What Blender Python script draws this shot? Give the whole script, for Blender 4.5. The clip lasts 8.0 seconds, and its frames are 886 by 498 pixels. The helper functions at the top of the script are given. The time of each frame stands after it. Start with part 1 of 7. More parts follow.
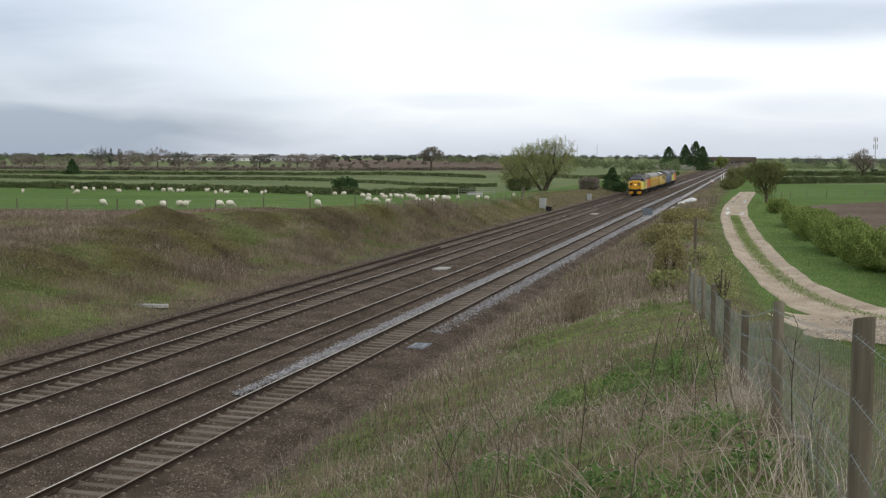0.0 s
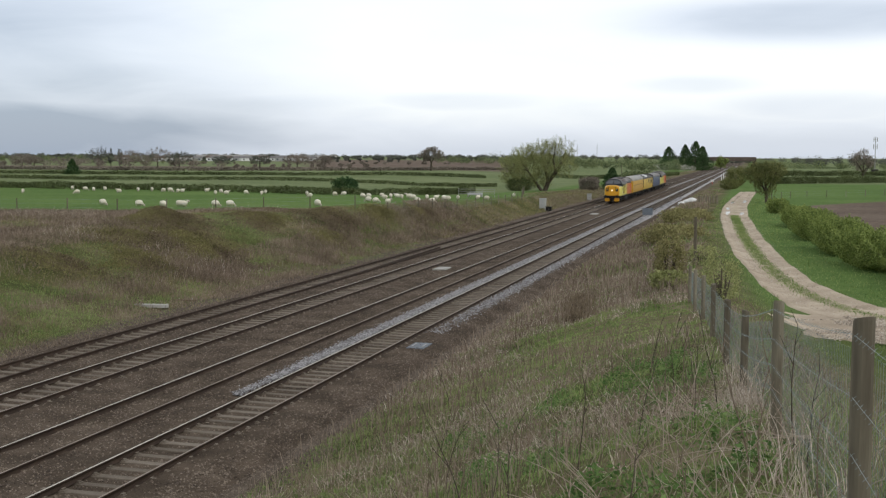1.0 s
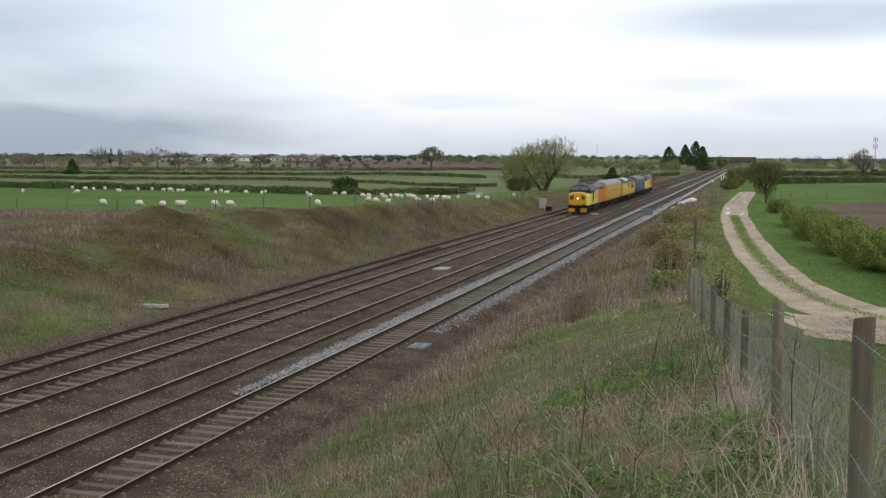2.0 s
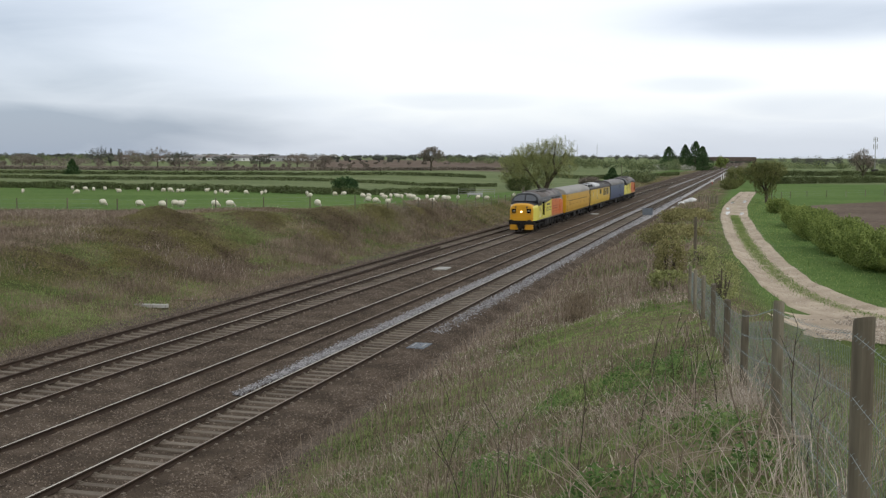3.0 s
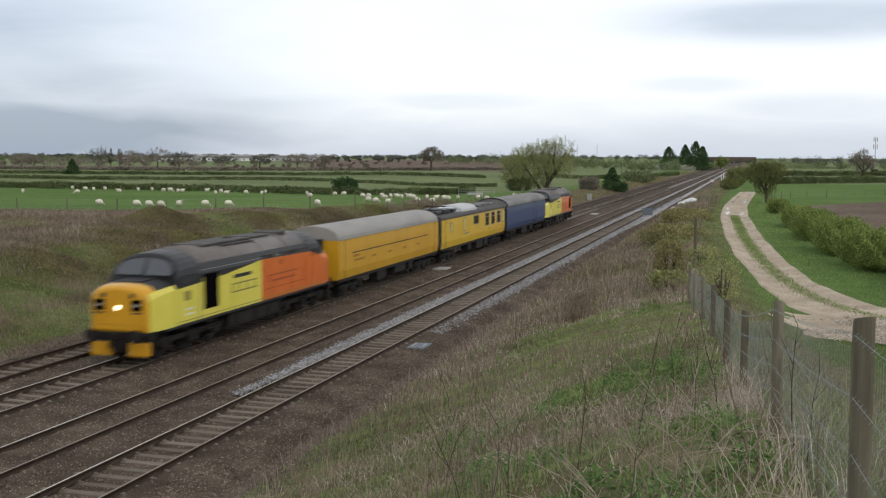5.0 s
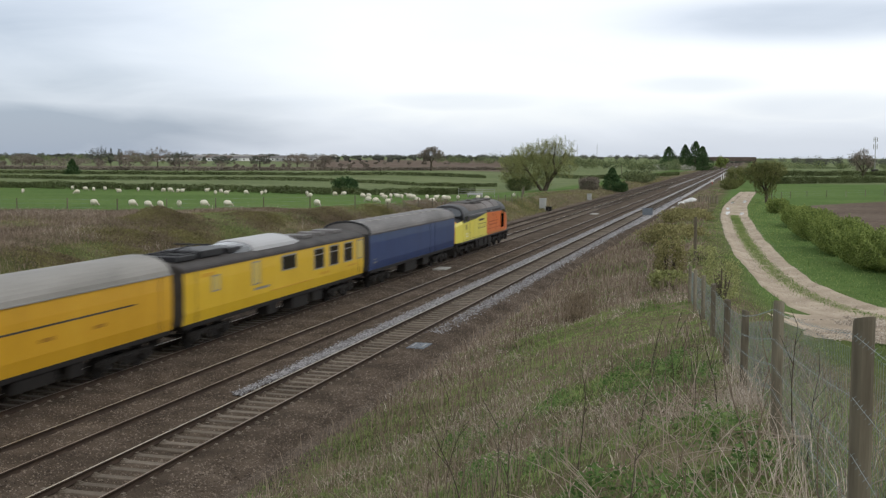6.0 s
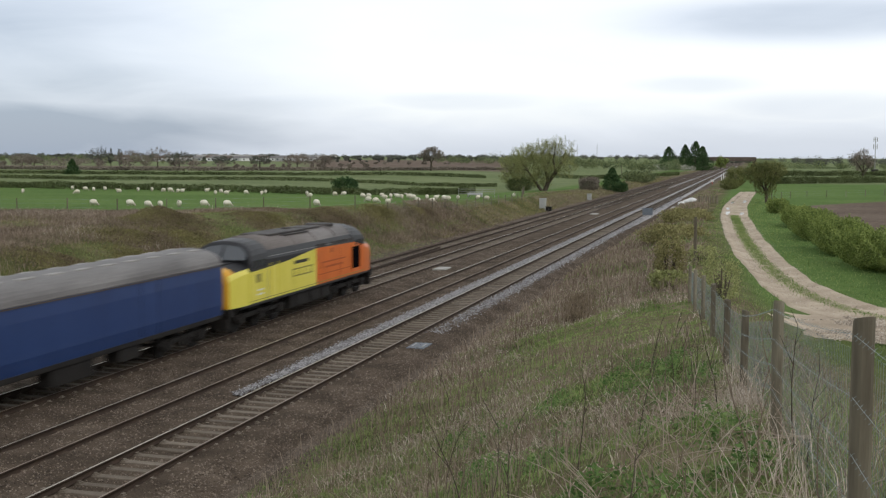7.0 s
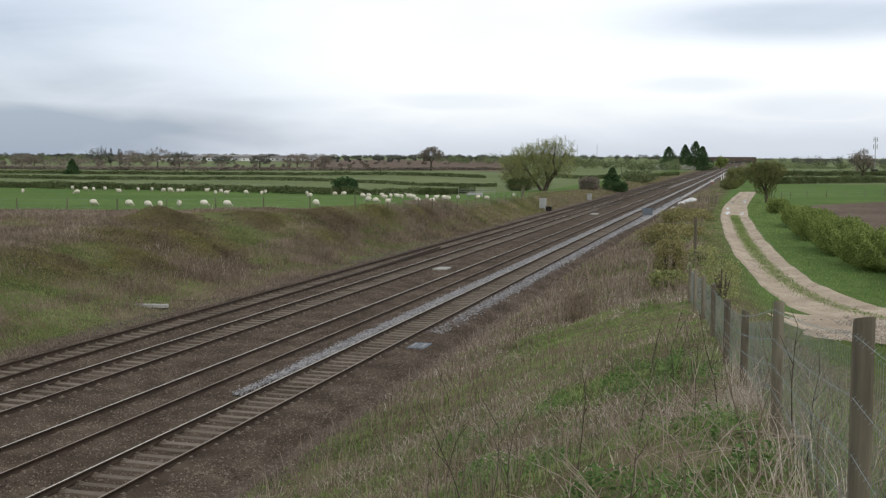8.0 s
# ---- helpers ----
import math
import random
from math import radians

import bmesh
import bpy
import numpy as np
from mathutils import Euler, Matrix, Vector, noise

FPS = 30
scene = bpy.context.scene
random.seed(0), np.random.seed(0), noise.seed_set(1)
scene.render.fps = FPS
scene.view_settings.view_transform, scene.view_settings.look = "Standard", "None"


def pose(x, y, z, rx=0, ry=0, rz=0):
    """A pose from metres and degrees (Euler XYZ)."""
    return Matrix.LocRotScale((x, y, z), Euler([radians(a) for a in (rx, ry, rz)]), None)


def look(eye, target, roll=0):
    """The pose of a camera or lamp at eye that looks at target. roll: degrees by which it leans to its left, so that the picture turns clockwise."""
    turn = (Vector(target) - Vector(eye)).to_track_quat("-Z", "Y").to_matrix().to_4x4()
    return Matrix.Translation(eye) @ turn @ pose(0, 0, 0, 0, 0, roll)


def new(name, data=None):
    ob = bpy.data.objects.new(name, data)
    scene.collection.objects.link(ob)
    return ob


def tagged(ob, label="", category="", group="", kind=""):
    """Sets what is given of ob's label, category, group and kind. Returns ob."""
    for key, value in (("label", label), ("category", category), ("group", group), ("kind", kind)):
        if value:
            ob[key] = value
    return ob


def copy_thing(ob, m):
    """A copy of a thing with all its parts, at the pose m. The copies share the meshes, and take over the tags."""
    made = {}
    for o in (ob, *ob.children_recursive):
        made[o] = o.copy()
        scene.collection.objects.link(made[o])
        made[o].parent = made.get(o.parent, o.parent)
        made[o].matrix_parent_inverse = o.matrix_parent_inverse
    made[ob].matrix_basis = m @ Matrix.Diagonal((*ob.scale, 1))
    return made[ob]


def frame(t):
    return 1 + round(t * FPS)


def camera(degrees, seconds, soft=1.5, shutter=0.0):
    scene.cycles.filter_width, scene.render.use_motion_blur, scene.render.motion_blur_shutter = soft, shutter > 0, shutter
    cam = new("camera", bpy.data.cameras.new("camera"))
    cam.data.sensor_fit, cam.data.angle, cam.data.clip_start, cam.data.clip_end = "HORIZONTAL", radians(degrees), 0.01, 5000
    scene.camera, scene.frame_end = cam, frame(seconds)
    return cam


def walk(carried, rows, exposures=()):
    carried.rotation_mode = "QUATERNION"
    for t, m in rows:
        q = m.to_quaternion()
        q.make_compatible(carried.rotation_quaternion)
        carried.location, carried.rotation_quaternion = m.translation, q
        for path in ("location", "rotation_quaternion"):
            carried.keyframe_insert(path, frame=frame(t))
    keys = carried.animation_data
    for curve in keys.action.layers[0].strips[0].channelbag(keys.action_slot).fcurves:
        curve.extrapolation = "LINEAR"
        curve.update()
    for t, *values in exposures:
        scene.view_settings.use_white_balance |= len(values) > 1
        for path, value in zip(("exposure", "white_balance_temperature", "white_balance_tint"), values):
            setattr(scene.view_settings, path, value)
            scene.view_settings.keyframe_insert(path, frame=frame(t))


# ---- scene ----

# camera: on a tripod on the embankment, still
EYE = Vector((0.0, 0.0, 7.42))
YAW, PITCH = 15.02, 4.62
cam = camera(41.9, 8.0, soft=1.25, shutter=0.45)
AIM = EYE + Vector((-math.sin(radians(YAW)) * math.cos(radians(PITCH)),
                    math.cos(radians(YAW)) * math.cos(radians(PITCH)), -math.sin(radians(PITCH)))) * 50
walk(cam, [(0.0, look(EYE, AIM, 0.17)), (8.0, look(EYE, AIM, 0.17))])


# world: overcast spring sky, bright cloud with thin grey sheets
def make_world():
    w = bpy.data.worlds.new("sky")
    scene.world = w
    w.use_nodes = True
    nt = w.node_tree
    nt.nodes.clear()
    N, Lk = nt.nodes.new, nt.links.new
    out, bg = N("ShaderNodeOutputWorld"), N("ShaderNodeBackground")
    tc, sep = N("ShaderNodeTexCoord"), N("ShaderNodeSeparateXYZ")
    Lk(tc.outputs["Generated"], sep.inputs[0])

    def m(op, a, b=None, c=None):
        n = N("ShaderNodeMath")
        n.operation = op
        for i, v in enumerate((a, b, c)):
            if v is None:
                continue
            if isinstance(v, (int, float)):
                n.inputs[i].default_value = v
            else:
                Lk(v, n.inputs[i])
        return n.outputs[0]

    def blob(az0, el0, wa, we, lo=0.0, hi=1.0):
        """A soft oval in degrees of azimuth and elevation, one in the middle, nought outside."""
        da = m("DIVIDE", m("SUBTRACT", az, az0), wa)
        de = m("DIVIDE", m("SUBTRACT", el, el0), we)
        r = m("SQRT", m("ADD", m("MULTIPLY", da, da), m("MULTIPLY", de, de)))
        n = N("ShaderNodeMapRange")
        n.interpolation_type = "SMOOTHERSTEP"
        Lk(r, n.inputs[0])
        for i, v in ((1, 1.0), (2, 0.15), (3, lo), (4, hi)):
            n.inputs[i].default_value = v
        return n.outputs[0]

    az = m("MULTIPLY", m("ARCTAN2", sep.outputs[0], sep.outputs[1]), 180 / math.pi)
    el = m("MULTIPLY", m("ARCSINE", sep.outputs[2]), 180 / math.pi)
    # ripples of cloud, stretched along the horizon
    comb = N("ShaderNodeCombineXYZ")
    Lk(m("MULTIPLY", az, 0.10), comb.inputs[0])
    Lk(m("MULTIPLY", el, 0.42), comb.inputs[1])
    n1 = N("ShaderNodeTexNoise")
    n1.inputs["Scale"].default_value, n1.inputs["Detail"].default_value = 1.3, 6
    n1.inputs["Distortion"].default_value = 0.4
    Lk(comb.outputs[0], n1.inputs["Vector"])
    rip = m("MULTIPLY", m("SUBTRACT", n1.outputs["Fac"], 0.5), 1.0)
    # greyness: a low band of distant cloud, the lilac sheet to one side, a few thin grey bars
    low = N("ShaderNodeMapRange")
    low.interpolation_type = "SMOOTHSTEP"
    Lk(m("ADD", el, m("MULTIPLY", rip, 3.0)), low.inputs[0])
    for i, v in ((1, 0.3), (2, 3.2), (3, 0.44), (4, 0.02)):
        low.inputs[i].default_value = v
    g = low.outputs[0]
    for b in (blob(-47, 4.2, 33, 14.0, 0, 0.56), blob(-38, 0.9, 30, 3.2, 0, 0.84), blob(-38, 2.6, 24, 4.6, 0, 0.55), blob(-30, 1.9, 19, 2.3, 0, 0.46), blob(-14, 2.6, 8, 0.8, 0, 0.2), blob(-3, 3.4, 5, 0.7, 0, 0.18), blob(3, 6.4, 14, 1.7, 0, 0.47), blob(3, 2.2, 9, 1.3, 0, 0.25), blob(-2, 8.2, 8, 0.5, 0, 0.1)):
        g = m("MAXIMUM", g, m("MULTIPLY", b, m("ADD", 1.0, m("MULTIPLY", rip, 0.6))))
    g = m("ADD", g, m("MULTIPLY", rip, 0.15))
    cl = N("ShaderNodeClamp")
    Lk(g, cl.inputs[0])
    ramp = N("ShaderNodeValToRGB")
    e = ramp.color_ramp.elements
    e[0].position, e[0].color = 0.0, (0.93, 0.955, 0.965, 1)
    e[1].position, e[1].color = 0.82, (0.30, 0.36, 0.465, 1)
    mid = e.new(0.3)
    mid.color = (0.70, 0.75, 0.84, 1)
    Lk(cl.outputs[0], ramp.inputs[0])
    # a little of the blue sky behind the cloud
    sky = N("ShaderNodeTexSky")
    sky.sky_type, sky.sun_disc = "NISHITA", False
    sky.sun_elevation, sky.sun_rotation = radians(42), radians(130)
    mix = N("ShaderNodeMixRGB")
    mix.blend_type = "ADD"
    mix.inputs[0].default_value = 0.02
    Lk(ramp.outputs[0], mix.inputs[1])
    Lk(sky.outputs[0], mix.inputs[2])
    Lk(mix.outputs[0], bg.inputs[0])
    # an added falloff dims the unseen sky overhead, lowering the light on the ground
    overhead_dim = N("ShaderNodeMapRange")
    overhead_dim.interpolation_type = "SMOOTHSTEP"
    Lk(el, overhead_dim.inputs[0])
    for i, v in ((1, 8.0), (2, 50.0), (3, 1.0), (4, 0.78)):
        overhead_dim.inputs[i].default_value = v
    Lk(overhead_dim.outputs[0], bg.inputs[1])
    Lk(bg.outputs[0], out.inputs[0])


make_world()
sun_data = bpy.data.lights.new("sun", "SUN")
sun_data.energy, sun_data.angle, sun_data.color = 0.9, radians(14), (1.0, 0.95, 0.86)
sun = new("sun", sun_data)
sun.matrix_world = look((40, -34, 45), (0, 0, 0))
scene.view_settings.exposure = 0.0


# ---- materials ----
def ramp_mat(name, stops, scale=3.0, rough=0.85, metal=0.0, bump=0.3, fine=40.0, island=0.0, obrand=0.0, spec=0.3, coat=0.0, stretch=(1, 1, 1), dist=0.02, thin=0.0):
    """A surface whose colour wanders between stops on two scales, with fine relief."""
    mt = bpy.data.materials.new(name)
    mt.use_nodes = True
    nt = mt.node_tree
    N, Lk = nt.nodes.new, nt.links.new
    b = nt.nodes["Principled BSDF"]
    b.inputs["Roughness"].default_value, b.inputs["Metallic"].default_value = rough, metal
    b.inputs["Specular IOR Level"].default_value = spec
    b.inputs["Coat Weight"].default_value = coat
    tc, mp = N("ShaderNodeTexCoord"), N("ShaderNodeMapping")
    mp.inputs["Scale"].default_value = stretch
    Lk(tc.outputs["Object"], mp.inputs[0])
    n1, n2 = N("ShaderNodeTexNoise"), N("ShaderNodeTexNoise")
    for n, s, d in ((n1, scale, 5), (n2, fine, 3)):
        n.inputs["Scale"].default_value, n.inputs["Detail"].default_value = s, d
        Lk(mp.outputs[0], n.inputs["Vector"])

    def m(op, a, c):
        q = N("ShaderNodeMath")
        q.operation = op
        for i, v in enumerate((a, c)):
            if isinstance(v, (int, float)):
                q.inputs[i].default_value = v
            else:
                Lk(v, q.inputs[i])
        return q.outputs[0]

    fac = m("ADD", m("MULTIPLY", n1.outputs["Fac"], 0.65), m("MULTIPLY", n2.outputs["Fac"], 0.35))
    fac = m("ADD", m("MULTIPLY", m("SUBTRACT", fac, 0.5), 2.2), 0.5)
    if island:
        gi = N("ShaderNodeNewGeometry")
        fac = m("ADD", fac, m("MULTIPLY", m("SUBTRACT", gi.outputs["Random Per Island"], 0.5), island))
    if obrand:
        oi = N("ShaderNodeObjectInfo")
        fac = m("ADD", fac, m("MULTIPLY", m("SUBTRACT", oi.outputs["Random"], 0.5), obrand))
    r = N("ShaderNodeValToRGB")
    els = r.color_ramp.elements
    while len(els) < len(stops):
        els.new(0.5)
    for i, c in enumerate(stops):
        els[i].position = i / max(1, len(stops) - 1)
        els[i].color = (*c, 1)
    Lk(fac, r.inputs[0])
    Lk(r.outputs[0], b.inputs["Base Color"])
    if thin:   # leaves and blades let some light through
        tr, mxs = N("ShaderNodeBsdfTranslucent"), N("ShaderNodeMixShader")
        mxs.inputs[0].default_value = thin
        Lk(r.outputs[0], tr.inputs[0])
        Lk(b.outputs[0], mxs.inputs[1])
        Lk(tr.outputs[0], mxs.inputs[2])
        Lk(mxs.outputs[0], nt.nodes["Material Output"].inputs[0])
    if bump:
        bp = N("ShaderNodeBump")
        bp.inputs["Strength"].default_value, bp.inputs["Distance"].default_value = bump, dist
        Lk(n2.outputs["Fac"], bp.inputs["Height"])
        Lk(bp.outputs[0], b.inputs["Normal"])
    return mt


def ground_mat():
    """Grass, rough grass, meadow, soil and ballast dirt by weights stored at the points of the ground."""
    mt = ramp_mat("ground_cover", [(0.035, 0.05, 0.016), (0.075, 0.085, 0.03), (0.14, 0.12, 0.06)], 0.35, 0.95, 0, 0.7, 9.0, dist=0.12, spec=0.03)
    nt = mt.node_tree
    N, Lk = nt.nodes.new, nt.links.new
    b = nt.nodes["Principled BSDF"]
    last = b.inputs["Base Color"].links[0].from_socket
    tc = N("ShaderNodeTexCoord")

    def layer(attr, stops, s1, s2):
        nonlocal last
        a = N("ShaderNodeAttribute")
        a.attribute_name = attr
        n1, n2, mx = N("ShaderNodeTexNoise"), N("ShaderNodeTexNoise"), N("ShaderNodeMixRGB")
        for n, s in ((n1, s1), (n2, s2)):
            n.inputs["Scale"].default_value, n.inputs["Detail"].default_value = s, 5
            Lk(tc.outputs["Object"], n.inputs["Vector"])
        mx.inputs[0].default_value = 0.5
        Lk(n1.outputs["Fac"], mx.inputs[1])
        Lk(n2.outputs["Fac"], mx.inputs[2])
        r = N("ShaderNodeValToRGB")
        for i, c in enumerate(stops):
            if i > 1:
                r.color_ramp.elements.new(0.5)
        for i, c in enumerate(stops):
            r.color_ramp.elements[i].position = 0.3 + 0.4 * i / (len(stops) - 1)
            r.color_ramp.elements[i].color = (*c, 1)
        Lk(mx.outputs[0], r.inputs[0])
        over = N("ShaderNodeMixRGB")
        Lk(a.outputs["Fac"], over.inputs[0])
        Lk(last, over.inputs[1])
        Lk(r.outputs[0], over.inputs[2])
        last = over.outputs[0]

    layer("meadow", [(0.065, 0.115, 0.032), (0.098, 0.158, 0.046), (0.135, 0.195, 0.062)], 0.06, 1.2)
    layer("pasture", [(0.105, 0.135, 0.06), (0.145, 0.178, 0.085), (0.195, 0.22, 0.115)], 0.05, 0.8)
    layer("soil", [(0.09, 0.068, 0.054), (0.14, 0.108, 0.086), (0.195, 0.155, 0.125)], 0.08, 1.6)
    layer("rough", [(0.095, 0.08, 0.044), (0.165, 0.135, 0.086), (0.25, 0.21, 0.14)], 0.3, 2.5)
    layer("dirt", [(0.07, 0.056, 0.044), (0.118, 0.095, 0.076), (0.175, 0.143, 0.116)], 0.8, 11.0)
    Lk(last, b.inputs["Base Color"])
    return mt


M_GROUND = ground_mat()
M_BALLAST = ramp_mat("ballast", [(0.04, 0.031, 0.022), (0.087, 0.067, 0.051), (0.165, 0.129, 0.099)], 0.7, 0.95, 0, 1.0, 22.0, dist=0.05, spec=0.05)
M_STONE = ramp_mat("ballast_stone", [(0.052, 0.039, 0.03), (0.112, 0.086, 0.066), (0.216, 0.173, 0.136)], 0.7, 0.9, 0, 0.4, 30, island=1.0)
M_WHITE_STONE = ramp_mat("fresh_ballast", [(0.123, 0.119, 0.123), (0.262, 0.254, 0.262), (0.41, 0.402, 0.41)], 2.0, 0.85, 0, 0.5, 30, island=1.2)
M_RAIL_TOP = ramp_mat("rail_running_face", [(0.42, 0.38, 0.32), (0.62, 0.57, 0.49)], 1.0, 0.38, 0.85, 0.05, 30)
M_RAIL_DULL = ramp_mat("rail_dull_face", [(0.16, 0.12, 0.095), (0.30, 0.24, 0.19)], 1.0, 0.5, 0.4, 0.05, 30)
# Brown rust, darkened to take in the shadow alongside the rail.
M_RAIL = ramp_mat("rail_rust_shade", [(0.019, 0.012, 0.008), (0.038, 0.024, 0.016), (0.064, 0.041, 0.027)], 2.0, 0.85, 0, 0.2, 40)
M_SLEEPER = ramp_mat("concrete_sleeper", [(0.088, 0.07, 0.053), (0.145, 0.12, 0.094), (0.21, 0.178, 0.145)], 2.0, 0.9, 0, 0.35, 25, obrand=0.6)
M_LANE = ramp_mat("lane_gravel", [(0.206, 0.161, 0.114), (0.389, 0.316, 0.238), (0.558, 0.478, 0.373)], 0.5, 0.9, 0, 0.6, 14, dist=0.03)
M_LANESTONE = ramp_mat("lane_stone", [(0.22, 0.18, 0.14), (0.38, 0.32, 0.26), (0.55, 0.49, 0.41)], 0.7, 0.9, 0, 0.4, 30, island=1.2)
M_PUDDLE = ramp_mat("puddle", [(0.05, 0.045, 0.04), (0.08, 0.07, 0.06)], 2, 0.03, 0, 0, 20, spec=1.0)
M_LEAF = ramp_mat("hedge_leaf", [(0.077, 0.11, 0.03), (0.181, 0.235, 0.065), (0.306, 0.362, 0.112)], 0.9, 0.7, 0, 0, 8, island=0.9, thin=0.35, spec=0.1)
M_HEDGE = ramp_mat("dark_hedge_leaf", [(0.046, 0.061, 0.025), (0.101, 0.127, 0.052), (0.179, 0.208, 0.093)], 0.3, 0.8, 0, 0, 8, island=0.5, thin=0.3, spec=0.08)
M_SCRUB = ramp_mat("scrub_leaf", [(0.092, 0.122, 0.062), (0.181, 0.217, 0.107), (0.294, 0.331, 0.169)], 0.08, 0.8, 0, 0, 2, island=0.9, thin=0.3, spec=0.08)
M_THORN = ramp_mat("hawthorn_leaf", [(0.072, 0.084, 0.032), (0.157, 0.171, 0.064), (0.261, 0.268, 0.109)], 0.5, 0.8, 0, 0, 8, island=0.9, thin=0.3, spec=0.08)
M_DEADLEAF = ramp_mat("dead_bramble_leaf", [(0.087, 0.065, 0.044), (0.168, 0.131, 0.087), (0.277, 0.226, 0.153)], 0.3, 0.9, 0, 0, 8, island=0.9, thin=0.3, spec=0.08)
M_LEAF_DARK = ramp_mat("conifer_leaf", [(0.023, 0.051, 0.023), (0.058, 0.108, 0.043), (0.117, 0.176, 0.07)], 0.9, 0.8, 0, 0, 8, island=0.9, thin=0.35, spec=0.1)
M_LEAF_WILLOW = ramp_mat("willow_leaf", [(0.14, 0.154, 0.063), (0.259, 0.28, 0.112), (0.406, 0.413, 0.189)], 0.5, 0.7, 0, 0, 8, island=0.9, thin=0.35, spec=0.1)
# Pale, greyed leaf: the haze of distance is mixed into the colour.
M_LEAF_HAZE = ramp_mat("far_leaf_haze", [(0.085, 0.092, 0.078), (0.128, 0.135, 0.112), (0.175, 0.18, 0.15)], 0.03, 0.8, 0, 0, 0.6, island=0.6, thin=0.35, spec=0.1)
# Twig brown, lightened so that distance haze sits in the colour.
M_LEAF_BROWN = ramp_mat("bare_twig_haze", [(0.133, 0.114, 0.095), (0.218, 0.191, 0.155), (0.328, 0.287, 0.233)], 0.1, 0.9, 0, 0, 8, island=0.7, thin=0.35, spec=0.1)
M_BARK = ramp_mat("bark", [(0.035, 0.028, 0.02), (0.08, 0.065, 0.048), (0.13, 0.11, 0.085)], 3, 0.95, 0, 0.7, 14, stretch=(1, 1, 0.2))
M_GRASS = ramp_mat("grass_blade", [(0.109, 0.174, 0.056), (0.209, 0.282, 0.094), (0.342, 0.391, 0.169)], 0.4, 0.75, 0, 0, 8, island=0.8, thin=0.35, spec=0.1)
M_DRY = ramp_mat("dry_stem", [(0.25, 0.19, 0.15), (0.461, 0.383, 0.315), (0.738, 0.646, 0.56)], 0.5, 0.85, 0, 0, 8, island=1.1, thin=0.35, spec=0.1)
M_DRYDARK = ramp_mat("dry_weed", [(0.132, 0.099, 0.074), (0.247, 0.193, 0.149), (0.397, 0.322, 0.253)], 0.3, 0.9, 0, 0, 8, island=1.0, thin=0.35, spec=0.1)
M_BRAMBLE = ramp_mat("bramble_leaf", [(0.122, 0.115, 0.051), (0.223, 0.208, 0.089), (0.331, 0.302, 0.144)], 0.3, 0.85, 0, 0, 8, island=0.9, thin=0.35, spec=0.1)
M_POST = ramp_mat("weathered_post", [(0.058, 0.048, 0.034), (0.141, 0.123, 0.088), (0.254, 0.231, 0.172)], 5, 0.9, 0, 0.5, 22, stretch=(1, 1, 0.12), obrand=0.4)
M_WIRE = ramp_mat("galvanised_wire", [(0.15, 0.18, 0.18), (0.29, 0.34, 0.34)], 5, 0.5, 0.4, 0, 30)
M_WOOL = ramp_mat("wool", [(0.50, 0.45, 0.36), (0.66, 0.61, 0.51), (0.75, 0.71, 0.62)], 4, 0.95, 0, 0.8, 18, obrand=0.5, dist=0.05)
M_SHEEPFACE = ramp_mat("sheep_face", [(0.30, 0.26, 0.21), (0.5, 0.45, 0.38)], 8, 0.9, 0, 0, 30)
M_LIME = ramp_mat("lime_paint", [(0.591, 0.527, 0.063), (0.689, 0.611, 0.094), (0.744, 0.661, 0.136)], 1.2, 0.4, 0, 0.02, 20, coat=0.25, stretch=(1, 1, 0.4))
M_YELLOW = ramp_mat("warning_yellow_paint", [(0.458, 0.22, 0.009), (0.572, 0.286, 0.013), (0.616, 0.326, 0.022)], 1.3, 0.42, 0, 0.02, 20, coat=0.2)
M_COACH = ramp_mat("coach_yellow_paint", [(0.458, 0.246, 0.011), (0.546, 0.299, 0.016), (0.598, 0.343, 0.026)], 0.9, 0.42, 0, 0.02, 20, coat=0.2, stretch=(1, 1, 0.35))
M_COACH2 = ramp_mat("bright_yellow_paint", [(0.522, 0.324, 0.013), (0.612, 0.392, 0.02), (0.657, 0.441, 0.036)], 0.9, 0.4, 0, 0.02, 20, coat=0.2, stretch=(1, 1, 0.35))
M_ORANGE = ramp_mat("orange_paint", [(0.499, 0.107, 0.013), (0.602, 0.138, 0.019), (0.654, 0.172, 0.026)], 1.2, 0.4, 0, 0.02, 20, coat=0.25)
M_BLUE = ramp_mat("blue_paint", [(0.012, 0.029, 0.097), (0.017, 0.041, 0.132), (0.025, 0.054, 0.158)], 0.8, 0.38, 0, 0.02, 20, coat=0.25, stretch=(1, 1, 0.35))
M_BLACK = ramp_mat("black_paint", [(0.012, 0.012, 0.014), (0.024, 0.024, 0.027)], 1.5, 0.45, 0, 0.03, 20)
# Grime, with the deep shade under the train darkened into its colour.
M_UNDER = ramp_mat("underframe_grime_shade", [(0.006, 0.005, 0.005), (0.013, 0.011, 0.01), (0.025, 0.022, 0.018)], 2.0, 0.8, 0, 0.2, 20)
M_ROOF = ramp_mat("grey_roof", [(0.075, 0.07, 0.07), (0.14, 0.132, 0.13), (0.22, 0.21, 0.205)], 0.8, 0.6, 0, 0.1, 14, stretch=(1, 0.35, 1))
M_ROOF_PALE = ramp_mat("pale_roof", [(0.173, 0.166, 0.155), (0.245, 0.234, 0.216), (0.302, 0.288, 0.27)], 0.8, 0.55, 0, 0.05, 14, stretch=(1, 0.35, 1))
M_ROOF_DARK = ramp_mat("sooty_roof", [(0.022, 0.02, 0.02), (0.05, 0.045, 0.043), (0.09, 0.08, 0.075)], 0.9, 0.7, 0, 0.1, 14)
